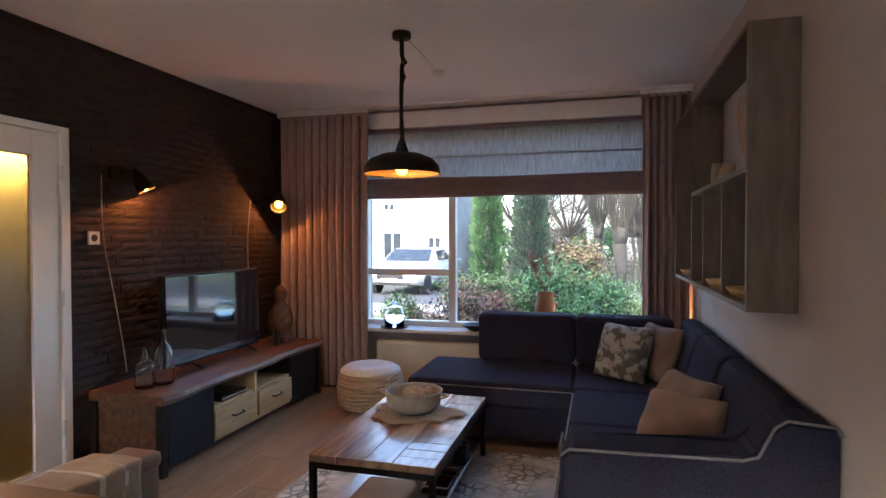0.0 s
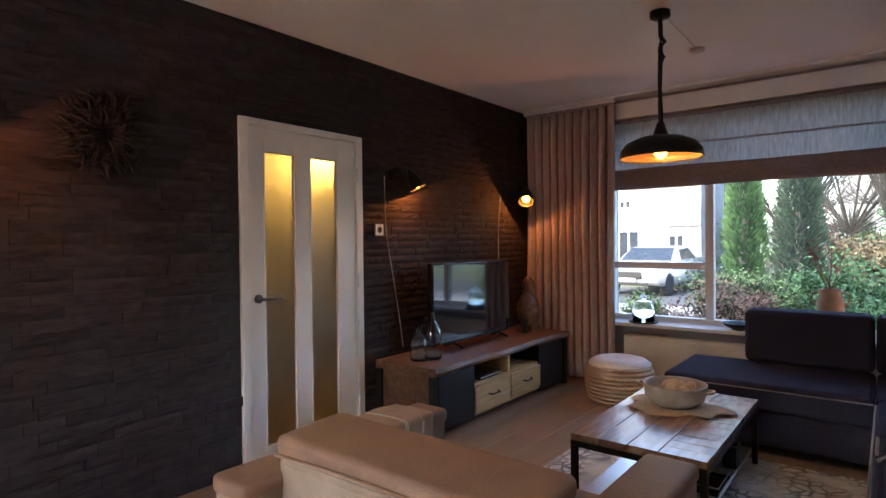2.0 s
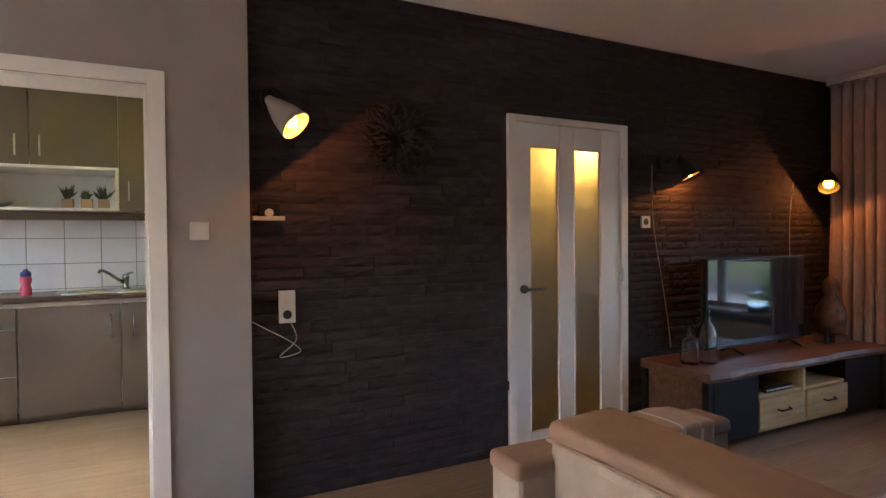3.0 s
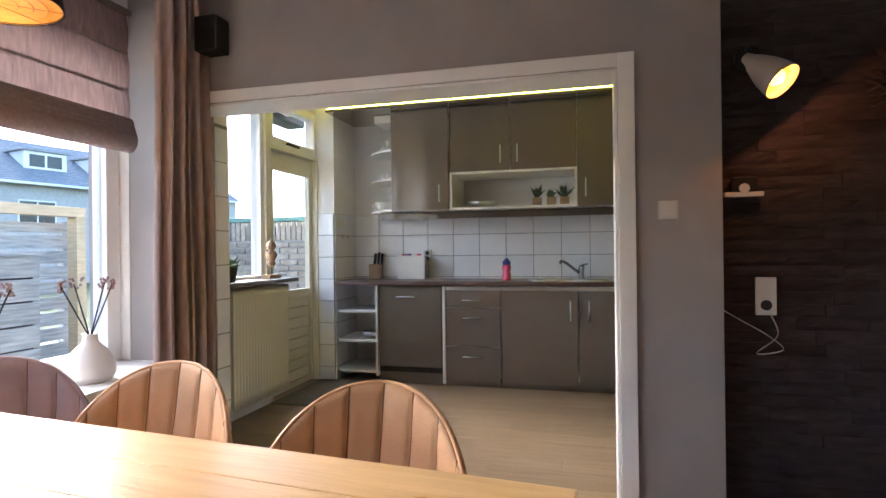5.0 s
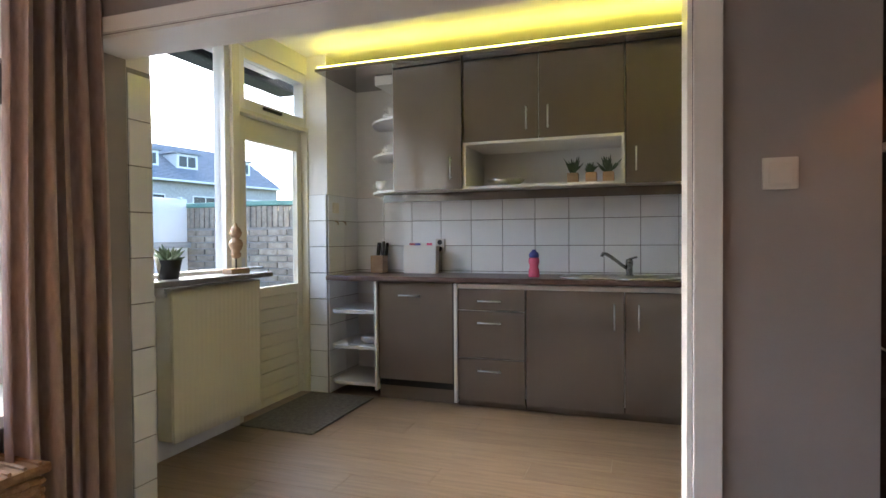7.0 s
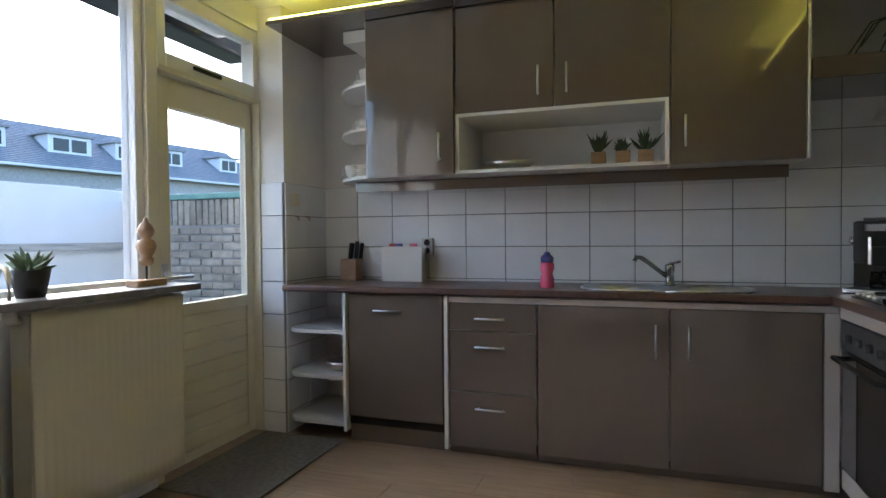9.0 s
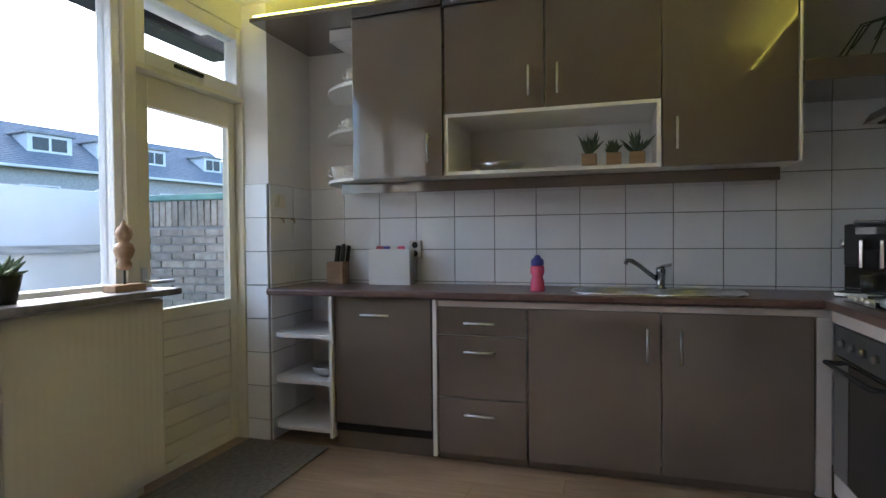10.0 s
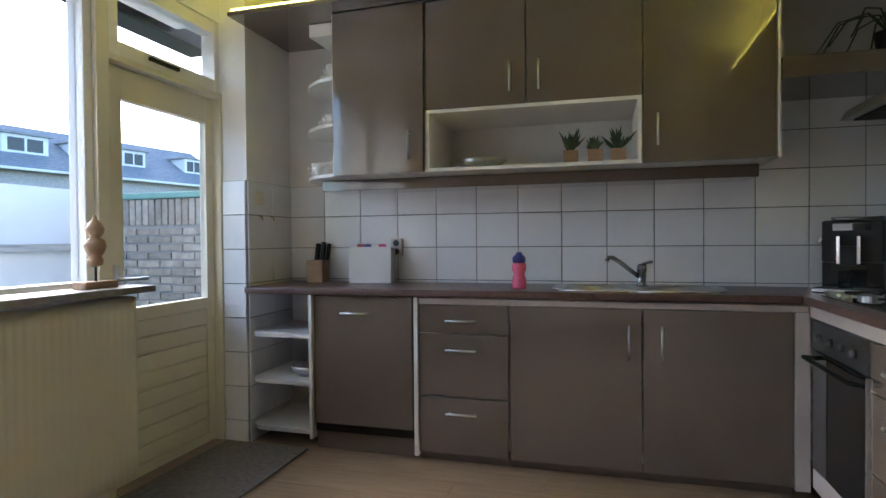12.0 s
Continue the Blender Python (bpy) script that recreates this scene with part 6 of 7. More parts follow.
def dining_chair(m, label):
    c = thing("dining_chair", label, "chair", (0, 0, 0), group="chairs round the dining table")

    def shell(u, v, deep=0.0):
        a = (u - 0.5) * 2.3
        k = abs(a) / 1.15
        top = 0.80 - 0.27 * k ** 2.2
        z = 0.44 + (top - 0.44) * v
        channel = 0.013 * (1 - abs(math.sin((u - 0.5) * 8 * math.pi))) ** 3 * (k < 0.9)
        slim = deep * (1 - 0.55 * max(v, k) ** 10)
        r = 0.305 + 0.03 * math.sin(math.pi * v * 0.8) + 0.02 * v * (1 - k * k) - slim
        r += channel * (1 if deep > 0 else -1) * (1 - v ** 12)
        return Vector((-r * 0.78 * math.cos(a) - 0.03 - 0.05 * v * (1 - k), (r + 0.02) * math.sin(a), z))
    bm = B()
    nu, nv = 96, 16
    grids = [[[bm.verts.new(shell(i / nu, j / nv, d)) for j in range(nv + 1)] for i in range(nu + 1)] for d in (0.0, 0.042)]
    for g_ in grids:
        for i in range(nu):
            for j in range(nv):
                bm.faces.new((g_[i][j], g_[i + 1][j], g_[i + 1][j + 1], g_[i][j + 1]))
    rim = [(i, 0) for i in range(nu)] + [(nu, j) for j in range(nv)] + [(i, nv) for i in range(nu, 0, -1)] + [(0, j) for j in range(nv, 0, -1)]
    for (a, b), (c_, d) in zip(rim, rim[1:] + rim[:1]):
        bm.faces.new((grids[0][a][b], grids[0][c_][d], grids[1][c_][d], grids[1][a][b]))
    bmesh.ops.recalc_face_normals(bm, faces=bm.faces)
    part("backrest", bm, m, c, "channel-stitched velvet shell", True)
    for k in range(-3, 4):
        for d in (0.0, 0.042):
            part("seam", tube(B(), [shell(0.5 + k / 8, q / 10, d) for q in range(1, 11)], 0.0022, 5), M_seam, c)
    part("welt", tube(B(), [shell(q / 40, 1.0, 0.021) + Vector((0, 0, 0.002)) for q in range(41)], 0.007, 6), m, c, smooth=True)
    part("seat", lathe(B(), [(0.001, 0.40), (0.20, 0.40), (0.25, 0.42), (0.258, 0.455), (0.235, 0.485), (0.001, 0.495)], n=36), m, c, smooth=True)
    for sx in (-1, 1):
        for sy in (-1, 1):
            part("leg", cyl(B(), (sx * 0.13, sy * 0.13, 0.41), (sx * 0.22, sy * 0.22, 0), 0.016, 0.010, n=10), M_black, c)
    return c


dc1 = dining_chair(M_chair, "cognac velvet dining chair with a ribbed round back")
dc1.matrix_world = pose(-1.43, -0.74, 0, 0, 0, -4)
copy_thing(dc1, pose(-1.56, -1.49, 0, 0, 0, 2))
dc3 = dining_chair(M_chairgrey, "mauve velvet dining chair at the head of the table")
dc3.matrix_world = pose(-1.60, -1.97, 0, 0, 0, 50)
for x, y, r in ((-0.22, -0.75, 176), (-0.28, -1.5, 182)):
    copy_thing(dc1, pose(x, y, 0, 0, 0, r))

# garden window sill: vases, and the basket below
def vase(x, y, label, seed):
    t = thing("vase", label, "vase", (x, y, SZ0 + 0.012))
    part("body", lathe(B(), [(0.001, 0), (0.085, 0), (0.105, 0.03), (0.105, 0.08), (0.075, 0.14), (0.035, 0.18), (0.03, 0.215), (0.036, 0.22), (0.026, 0.22), (0.02, 0.18), (0.001, 0.17)], at=(x, y, SZ0 + 0.012), n=32), M_ceramic, t, smooth=True)
    q = random.Random(seed)
    bm, fl = B(), B()
    for k in range(4):
        a = k * 1.6 + q.uniform(-0.3, 0.3)
        p = Vector((x, y, SZ0 + 0.21))
        pts = [p]
        for s in range(5):
            p = p + Vector((math.cos(a) * 0.028, math.sin(a) * 0.014, 0.05))
            pts.append(p)
        tube(bm, pts, 0.0035, 5)
        for j in range(18):
            e = pts[-1] + Vector((q.uniform(-0.035, 0.035), q.uniform(-0.03, 0.03), q.uniform(-0.02, 0.03))) if k % 2 else pts[-1] + Vector((q.uniform(-0.008, 0.008), q.uniform(-0.008, 0.008), q.uniform(-0.03, 0.02)))
            cyl(fl, e, e + Vector((0.004, 0.002, 0.01)), 0.007, 0.002, n=5)
    part("stems", bm, M_trunk, t)
    part("dried_flowers", fl, mat("dried_bloom", (0.26, 0.16, 0.15), (0.40, 0.27, 0.25), 10, 0.95), t)


vase(-2.40, -2.42, "white ceramic vase with dried twigs on the garden sill", 1)
vase(-1.92, -2.44, "white ceramic vase with dried blooms on the garden sill", 2)
bs = thing("wicker_basket", "brown wicker basket with a lid below the garden sill", "basket", (0, 0, 0))
part("body", bx(-2.76, -2.14, -2.585, -2.235, 0.005, 0.33, 0.02, 2), M_wicker, bs)
for k in range(13):
    z = 0.02 + k * 0.0245
    bm = B()
    pts = []
    for s in range(41):
        x = -2.76 + 0.62 * s / 40
        pts.append((x, -2.233 + 0.005 * math.sin(s * math.pi / 2 + k * math.pi), z))
    tube(bm, pts, 0.0085, 5)
    pts = [(-2.762 + 0.004 * math.sin(s * math.pi / 2 + k * math.pi), -2.585 + 0.35 * s / 24, z) for s in range(25)]
    tube(bm, pts, 0.0085, 5)
    pts = [(-2.138 + 0.004 * math.sin(s * math.pi / 2 + k * math.pi), -2.585 + 0.35 * s / 24, z) for s in range(25)]
    tube(bm, pts, 0.0085, 5)
    part("weave", bm, M_wicker, bs)
part("lid", bx(-2.78, -2.12, -2.60, -2.215, 0.335, 0.365, 0.012, 2), M_wicker, bs, "woven lid")
for k in range(14):
    part("lid_cane", tube(B(), [(-2.76 + k * 0.047, -2.59, 0.366), (-2.74 + k * 0.047, -2.22, 0.367)], 0.007, 5), M_jute if k % 2 else M_wicker, bs)
bs.matrix_world = pose(0.22, 0.20, 0.0) @ Matrix.Diagonal((1.0, 1.0, 1.22, 1))

# ---------- outdoors ----------
setting("ground", bx(-70, 70, -90, 90, -0.5, -0.32), M_grass, "winter lawn and soil round the house", "ground")
setting("road", bx(-70, 70, 13.5, 19.0, -0.318, -0.30), M_asphalt, "grey asphalt street", "road")
setting("pavement", bx(-70, 70, 12.0, 13.48, -0.32, -0.24, 0.01), M_paving, "grey paved footpath", "pavement")
setting("pavement_drive", bx(-9.5, -5.0, 5.6, 11.98, -0.318, -0.26), M_paving, "paved drive beside the front garden", "pavement")
setting("pavement_patio", bx(-8, 3, -8.4, -2.92, -0.318, -0.08), M_paving, "grey paved patio behind the house", "pavement")


def foliage(bm, centre, radii, n, size, q, shell=0.55):
    """Many small leaf cards scattered through an uneven crown."""
    cx, cy, cz = centre
    clumps = []
    while len(clumps) < 26:
        p = Vector((q.uniform(-1, 1), q.uniform(-1, 1), q.uniform(-0.9, 1)))
        if shell * 0.7 < p.length < 0.88:
            clumps.append((p, q.uniform(0.10, 0.24)))
    for _ in range(n):
        p, w = q.choice(clumps)
        p = p + Vector((q.gauss(0, w), q.gauss(0, w), q.gauss(0, w * 0.8)))
        c = Vector((cx + p.x * radii[0], cy + p.y * radii[1], cz + p.z * radii[2]))
        a = Vector((q.gauss(0, 1), q.gauss(0, 1), q.gauss(0, 1))).normalized()
        b = a.orthogonal().normalized()
        s = size * q.uniform(0.6, 1.4)
        bm.faces.new([bm.verts.new(c + a * s), bm.verts.new(c + b * s * 0.5), bm.verts.new(c - a * s), bm.verts.new(c - b * s * 0.5)])
    return bm


def shrub(label, x, y, z, rx, ry, rz, m, n, size, seed, name="shrub"):
    t = thing(name, label, "shrub", (x, y, -0.32))
    q = random.Random(seed)
    st = B()
    for k in range(7):
        a = q.uniform(0, 6.28)
        tube(st, [(x + 0.05 * math.cos(a), y + 0.05 * math.sin(a), -0.33), (x + rx * 0.3 * math.cos(a), y + ry * 0.3 * math.sin(a), z - rz * 0.3), (x + rx * 0.6 * math.cos(a), y + ry * 0.6 * math.sin(a), z + rz * 0.3)], 0.012, 5)
    part("stems", st, M_trunk, t)
    part("crown", foliage(B(), (x, y, z), (rx, ry, rz), n, size, q), m, t)


def conifer(label, x, y, h, r, m, seed):
    t = thing("conifer", label, "tree", (x, y, -0.32))
    q = random.Random(seed)
    part("trunk", cyl(B(), (x, y, -0.33), (x, y, h * 0.8), 0.12, 0.04, n=10), M_trunk, t)
    bm = B()
    for k in range(9000):
        f = q.random() ** 0.8
        z = -0.2 + f * h
        w = r * (1 - f) ** 0.55 * min(1, 0.55 + f * 3) * (0.85 + 0.3 * noise.noise(Vector((f * 6, q.random() * 2, seed))))
        a = q.uniform(0, 6.2832)
        d = w * (q.random() ** 0.4)
        c = Vector((x + d * math.cos(a), y + d * math.sin(a), z))
        out = Vector((math.cos(a) * 0.6, math.sin(a) * 0.6, 0.8)).normalized()
        b = out.orthogonal().normalized()
        s = q.uniform(0.035, 0.085)
        bm.faces.new([bm.verts.new(c + out * s), bm.verts.new(c + b * s * 0.35), bm.verts.new(c - out * s * 0.6), bm.verts.new(c - b * s * 0.35)])
    part("crown", bm, m, t)


def bare_tree(label, x, y, h, seed, spread=0.5, r=0.16):
    t = thing("bare_tree", label, "tree", (x, y, -0.32))
    q = random.Random(seed)
    part("trunk", tube(B(), [(x, y, -0.33), (x + 0.05, y, h * 0.1), (x - 0.04, y, h * 0.2)], r, 10), M_trunk, t)
    bm, tw = B(), B()
    for k in range(12):
        a = q.uniform(0, 6.28)
        p = Vector((x - 0.04, y, h * 0.2))
        d = Vector((math.cos(a) * spread, math.sin(a) * spread, 1)).normalized()
        pts = [p]
        for s in range(4):
            p = p + d * h * 0.14
            d = (d + Vector((q.uniform(-0.15, 0.15), q.uniform(-0.15, 0.15), 0.1))).normalized()
            pts.append(p.copy())
        tube(bm, pts, 0.03, 6)
        for e in range(30):
            c = pts[q.randint(0, 4)]
            dd = Vector((q.uniform(-1, 1), q.uniform(-1, 1), q.uniform(0.1, 1))).normalized()
            tube(tw, [c, c + dd * h * 0.07, c + dd * h * 0.13 + Vector((0, 0, 0.05))], 0.009, 4)
    part("limbs", bm, M_trunk, t)
    part("twigs", tw, M_trunk, t)


def pollard(label, x, y, head, seed, r):
    """A cut-back willow: stout stem, knobbly head and a sheaf of upright shoots."""
    t = thing("pollard_willow", label, "tree", (x, y, -0.32))
    q = random.Random(seed)
    part("trunk", tube(B(), [(x, y, -0.33), (x + 0.03, y, head * 0.4), (x - 0.02, y, head * 0.8), (x, y, head)], r, 12), M_trunk, t)
    knob = lathe(B(), [(r * 0.9, -0.3), (r * 1.12, -0.08), (r * 1.15, 0.06), (r * 0.7, 0.16), (0.001, 0.18)], at=(x, y, head), n=12)
    for v in knob.verts:
        v.co += Vector((q.uniform(-0.02, 0.02), q.uniform(-0.02, 0.02), q.uniform(-0.02, 0.02)))
    part("head", knob, M_trunk, t, smooth=True)
    sh = B()
    for k in range(150):
        a, lean = q.uniform(0, 6.28), q.uniform(0.02, 0.38)
        p = Vector((x + r * math.cos(a), y + r * math.sin(a), head + q.uniform(-0.1, 0.1)))
        pts = [p]
        d = Vector((math.cos(a) * lean, math.sin(a) * lean, 1))
        for s_ in range(4):
            p = p + d * q.uniform(0.45, 0.7)
            d = d + Vector((q.uniform(-0.05, 0.05), q.uniform(-0.05, 0.05), 0.05))
            pts.append(p)
        tube(sh, pts, 0.007, 4)
    part("twigs", sh, M_trunk, t)


conifer("tall green thuja in the front garden", -2.05, 11.0, 5.0, 0.46, M_conifer, 3)
conifer("tall dark conifer beside the thuja", -1.25, 11.2, 5.0, 0.52, M_conifer2, 4)
shrub("red-leaved evergreen hedge under the window", -1.75, 8.2, 0.25, 0.75, 0.5, 0.55, M_redleaf, 7000, 0.026, 21, "hedge")
shrub("green hedge on the edge of the front garden", -1.6, 9.0, 0.45, 0.9, 0.5, 0.5, M_shrub, 7000, 0.028, 22, "hedge")
shrub("spreading green juniper in the front garden", -0.35, 8.5, 0.3, 0.95, 0.7, 0.75, M_conifer, 11000, 0.03, 23)
shrub("low juniper beside the path", -0.85, 7.5, -0.05, 0.55, 0.5, 0.38, M_conifer, 5000, 0.028, 29)
shrub("round clump of dry ornamental grass", -0.36, 12.0, 0.75, 0.55, 0.5, 0.6, M_straw, 5000, 0.04, 24)
shrub("yellow-green variegated leafy garden shrub", 0.30, 9.0, 0.35, 0.42, 0.42, 0.55, mat("variegated_leaves", (0.13, 0.17, 0.05), (0.32, 0.34, 0.16), 5, 0.8, leafy=0.5), 5000, 0.026, 25)
shrub("small clipped shrub at the drive", -2.95, 8.6, 0.1, 0.32, 0.32, 0.42, M_shrub, 3000, 0.026, 26)
pollard("bare pollard willow by the street", 0.50, 13.6, 1.55, 31, 0.15)
pollard("bare pollard willow by the street", 0.02, 15.5, 1.7, 32, 0.12)
pollard("bare pollard willow by the street", 1.25, 17.5, 1.7, 36, 0.14)
bare_tree("bare garden tree across the street", -0.9, 20.0, 7.0, 33, 0.7, 0.06)
bare_tree("bare garden tree across the street", 1.2, 21.0, 7.0, 34, 0.7, 0.06)
bare_tree("bare garden tree across the street", -2.6, 21.5, 6.5, 35, 0.7, 0.06)
for i in range(8):
    shrub("distant evergreen planting across the street", -4.4 + i * 1.15, 23.0 + (i % 2), 1.0, 0.9, 0.8, 1.3 + 0.5 * (i % 3), (M_shrub, M_conifer, M_redleaf)[i % 3], 2600, 0.06, 60 + i)
plank = thing("garden_fence", "low dark slatted garden fence across the street", "fence", (0, 19.3, -0.3))
for i in range(30):
    part("slat", bx(-4.0 + i * 0.2, -3.88 + i * 0.2, 19.29, 19.31, -0.3, 0.65, 0.005), M_trunk, plank)
part("rail", bx(-4.0, 2.0, 19.311, 19.34, 0.45, 0.53, 0.005), M_trunk, plank)
lp = thing("street_lamp", "dark green lamp post on the footpath", "street lamp", (-2.60, 12.3, -0.24))
part("post", cyl(B(), (-2.60, 12.3, -0.25), (-2.60, 12.3, 4.2), 0.045, 0.035, n=12), M_black, lp)
part("head", lathe(B(), [(0.03, 0), (0.22, 0.1), (0.2, 0.25), (0.03, 0.35)], at=(-2.60, 12.3, 4.2), n=14), M_black, lp)


def house(label, x0, x1, y0, y1, z0, eave, ridge, wall_m, face, wins, along="x", dormers=(), name="house"):
    """A terrace house: walls, pitched roof with tile courses, windows with frames, dormers."""
    h = thing(name, label, "house", ((x0 + x1) / 2, (y0 + y1) / 2, z0))
    part("wall", bx(x0, x1, y0, y1, z0, eave), wall_m, h)
    ym = (y0 + y1) / 2
    for side in (-1, 1):
        ye = y0 - 0.4 if side < 0 else y1 + 0.4
        n = 26
        bm = B()
        for k in range(n):
            a, b = k / n, (k + 1) / n
            ya, yb = ye + (ym - ye) * a, ye + (ym - ye) * b
            za, zb = eave - 0.1 + (ridge - eave + 0.1) * a, eave - 0.1 + (ridge - eave + 0.1) * b
            q0 = [bm.verts.new(c) for c in ((x0 - 0.1, ya, za + 0.05), (x1 + 0.1, ya, za + 0.05), (x1 + 0.1, yb, zb), (x0 - 0.1, yb, zb))]
            bm.faces.new(q0)
            q1 = [bm.verts.new(c) for c in ((x0 - 0.1, ya, za + 0.05), (x1 + 0.1, ya, za + 0.05), (x1 + 0.1, ya, za - 0.02), (x0 - 0.1, ya, za - 0.02))]
            bm.faces.new(q1[::-1])
        part("roof", bm, M_roof, h)
    for xx in (x0, x1):
        g = B()
        g.faces.new([g.verts.new(c) for c in ((xx, y0, eave), (xx, y1, eave), (xx, ym, ridge - 0.05))])
        part("gable", g, wall_m, h)
    yf = y0 if face < 0 else y1
    for wx, wz, ww, wh in wins:
        w_ = part("window", bx(wx, wx + ww, yf - 0.03, yf + 0.03, wz, wz + wh, 0.01), M_white, h)
        part("pane", bx(wx + 0.07, wx + ww / 2 - 0.03, yf + face * 0.032 - 0.004, yf + face * 0.032 + 0.004, wz + 0.07, wz + wh - 0.07), M_carglass, w_)
        part("pane", bx(wx + ww / 2 + 0.03, wx + ww - 0.07, yf + face * 0.032 - 0.004, yf + face * 0.032 + 0.004, wz + 0.07, wz + wh - 0.07), M_carglass, w_)
    part("gutter", bx(x0 - 0.1, x1 + 0.1, yf + face * 0.42 - 0.06, yf + face * 0.42 + 0.06, eave - 0.16, eave - 0.04, 0.02), M_white, h)
    for dx, dw_ in dormers:
        fy = yf + (ym - yf) * 0.25
        dz0 = eave + (ridge - eave) * 0.25
        d = part("dormer", bx(dx, dx + dw_, min(fy, ym), max(fy, ym), dz0, dz0 + 1.0, 0.02), M_white, h, "white boarded dormer")
        part("dormer_roof", bx(dx - 0.15, dx + dw_ + 0.15, min(fy, ym) - 0.2, max(fy, ym) + 0.1, dz0 + 1.0, dz0 + 1.1, 0.02), M_paving, d)
        for a, b in ((0.12, 0.47), (0.53, 0.88)):
            part("pane", bx(dx + dw_ * a, dx + dw_ * b, fy + face * 0.004 - 0.006, fy + face * 0.004 + 0.006, dz0 + 0.25, dz0 + 0.85), M_carglass, d)
    return h


house("white rendered terrace house across the street", -14.0, -5.2, 21.0, 29, -0.3, 5.2, 8.5, M_render, -1,
      [(-8.15, 0.0, 0.85, 1.65), (-6.32, 0.82, 0.60, 0.66), (-8.12, 2.42, 0.52, 0.36), (-6.6, 3.2, 1.0, 1.1), (-10.5, 0.7, 1.6, 1.3)])
bal = thing("balcony_rail", "grey slatted balcony rail on the white house", "balcony", (-5.8, 20.9, 1.85))
for i in range(5):
    part("slat", bx(-6.35, -5.25, 20.94, 20.97, 1.86 + i * 0.09, 1.915 + i * 0.09, 0.005), M_paving, bal)
part("floor", bx(-6.4, -5.22, 20.90, 21.0, 1.76, 1.84, 0.01), M_paving, bal)
for x_ in (-6.35, -5.28):
    part("post", bx(x_, x_ + 0.04, 20.971, 21.0, 1.84, 2.36), M_paving, bal)
house("pale house far behind the gardens", -2, 14, 34, 42, -0.3, 4.6, 8.0, M_render, -1, [(0, 0.8, 1.6, 1.3), (4, 0.8, 1.6, 1.3), (8, 0.8, 1.6, 1.3), (1, 3.0, 1.2, 1.1), (6, 3.0, 1.2, 1.1)])
row_ = house("row of brick houses with dark tiled roof and white dormers", -18.3, 19.3, -3.9, 3.9, -0.3, 4.6, 7.15, mat("pale_brickwork", (0.38, 0.365, 0.34), (0.48, 0.465, 0.44), 9, 0.9, 0.3), 1,
             [(-17.0 + 3.4 * i, 2.5, 1.7, 1.25) for i in range(10)],
             dormers=[(-16.9, 1.3), (-13.0, 1.4), (-10.5, 1.4), (-7.9, 2.0), (-4.2, 1.4), (-0.6, 1.6), (4.2, 1.5), (9.0, 1.6)], name="terrace_row")
row_.matrix_world = pose(-15.3, -30.8, -0.3, 0, 0, -11) @ Matrix.Translation((-0.5, 0, 0))


# parked car
def car(x, y, rz):
    c = thing("parked_car", "silver saloon car parked across the drive", "car", (0, 0, 0))
    prof = [(-2.2, 0.45), (-2.15, 0.75), (-1.6, 0.88), (-0.95, 0.95), (-0.35, 1.35), (0.65, 1.40), (1.35, 1.05), (2.05, 0.98), (2.2, 0.8), (2.2, 0.4), (1.8, 0.28), (-1.9, 0.28)]
    bm = B()
    secs = []
    for f, yy in ((0.80, -0.88), (1.0, -0.82), (1.0, 0.82), (0.80, 0.88)):
        secs.append([bm.verts.new((px, yy * (1.0 if pz < 1.0 else 0.80), 0.28 + (pz - 0.28) * (1.0 if abs(yy) < 0.85 else 0.97))) for px, pz in prof])
    for a, b in zip(secs, secs[1:]):
        for i in range(len(prof)):
            j = (i + 1) % len(prof)
            bm.faces.new((a[i], a[j], b[j], b[i]))
    bm.faces.new(secs[0][::-1])
    bm.faces.new(secs[-1])
    bmesh.ops.recalc_face_normals(bm, faces=bm.faces)
    bmesh.ops.bevel(bm, geom=[e for e in bm.edges if e.calc_face_angle(0) > 0.3], offset=0.05, segments=3, affect="EDGES", clamp_overlap=True)
    part("body", bm, M_car, c, smooth=True)
    for s in (-1, 1):
        g = B()
        g.faces.new([g.verts.new(v) for v in ((-0.80, s * 0.80, 0.97), (0.95, s * 0.80, 0.99), (0.60, s * 0.69, 1.31), (-0.30, s * 0.69, 1.28))])
        part("side_window", thicken(g, 0.02), M_carglass, c)
    for px, py in ((-1.38, -0.80), (-1.38, 0.80), (1.32, -0.80), (1.32, 0.80)):
        w_ = part("wheel", lathe(B(), [(0.19, -0.1), (0.30, -0.1), (0.325, -0.07), (0.325, 0.07), (0.30, 0.1), (0.19, 0.1)], at=(px, py, 0.325), m=Matrix.Rotation(radians(90), 4, "X"), n=28), M_tyre, c, smooth=True)
        part("rim", lathe(B(), [(0.001, -0.06), (0.19, -0.09), (0.195, 0.09), (0.001, 0.06)], at=(px, py, 0.325), m=Matrix.Rotation(radians(90), 4, "X"), n=20), M_steel, w_)
    part("windscreen", thicken(sheet(B(), 2, 2, lambda u, v: Vector((-0.93 + 0.55 * v, (u - 0.5) * (1.5 - 0.2 * v), 0.99 + 0.35 * v))), 0.015), M_carglass, c)
    part("grille", bx(-2.235, -2.19, -0.42, 0.42, 0.50, 0.70, 0.03), M_black, c, "dark radiator grille")
    part("bumper_vent", bx(-2.225, -2.18, -0.60, 0.60, 0.31, 0.40, 0.02), M_black, c)
    part("number_plate", bx(-2.245, -2.236, -0.26, 0.26, 0.42, 0.52, 0.004), M_plastic, c)
    for s in (-1, 1):
        part("headlight", bx(-2.21, -2.0, s * 0.62 - 0.14, s * 0.62 + 0.14, 0.62, 0.74, 0.03), M_ceramic, c)
    c.matrix_world = pose(x, y, -0.30, 0, 0, rz)
    return c


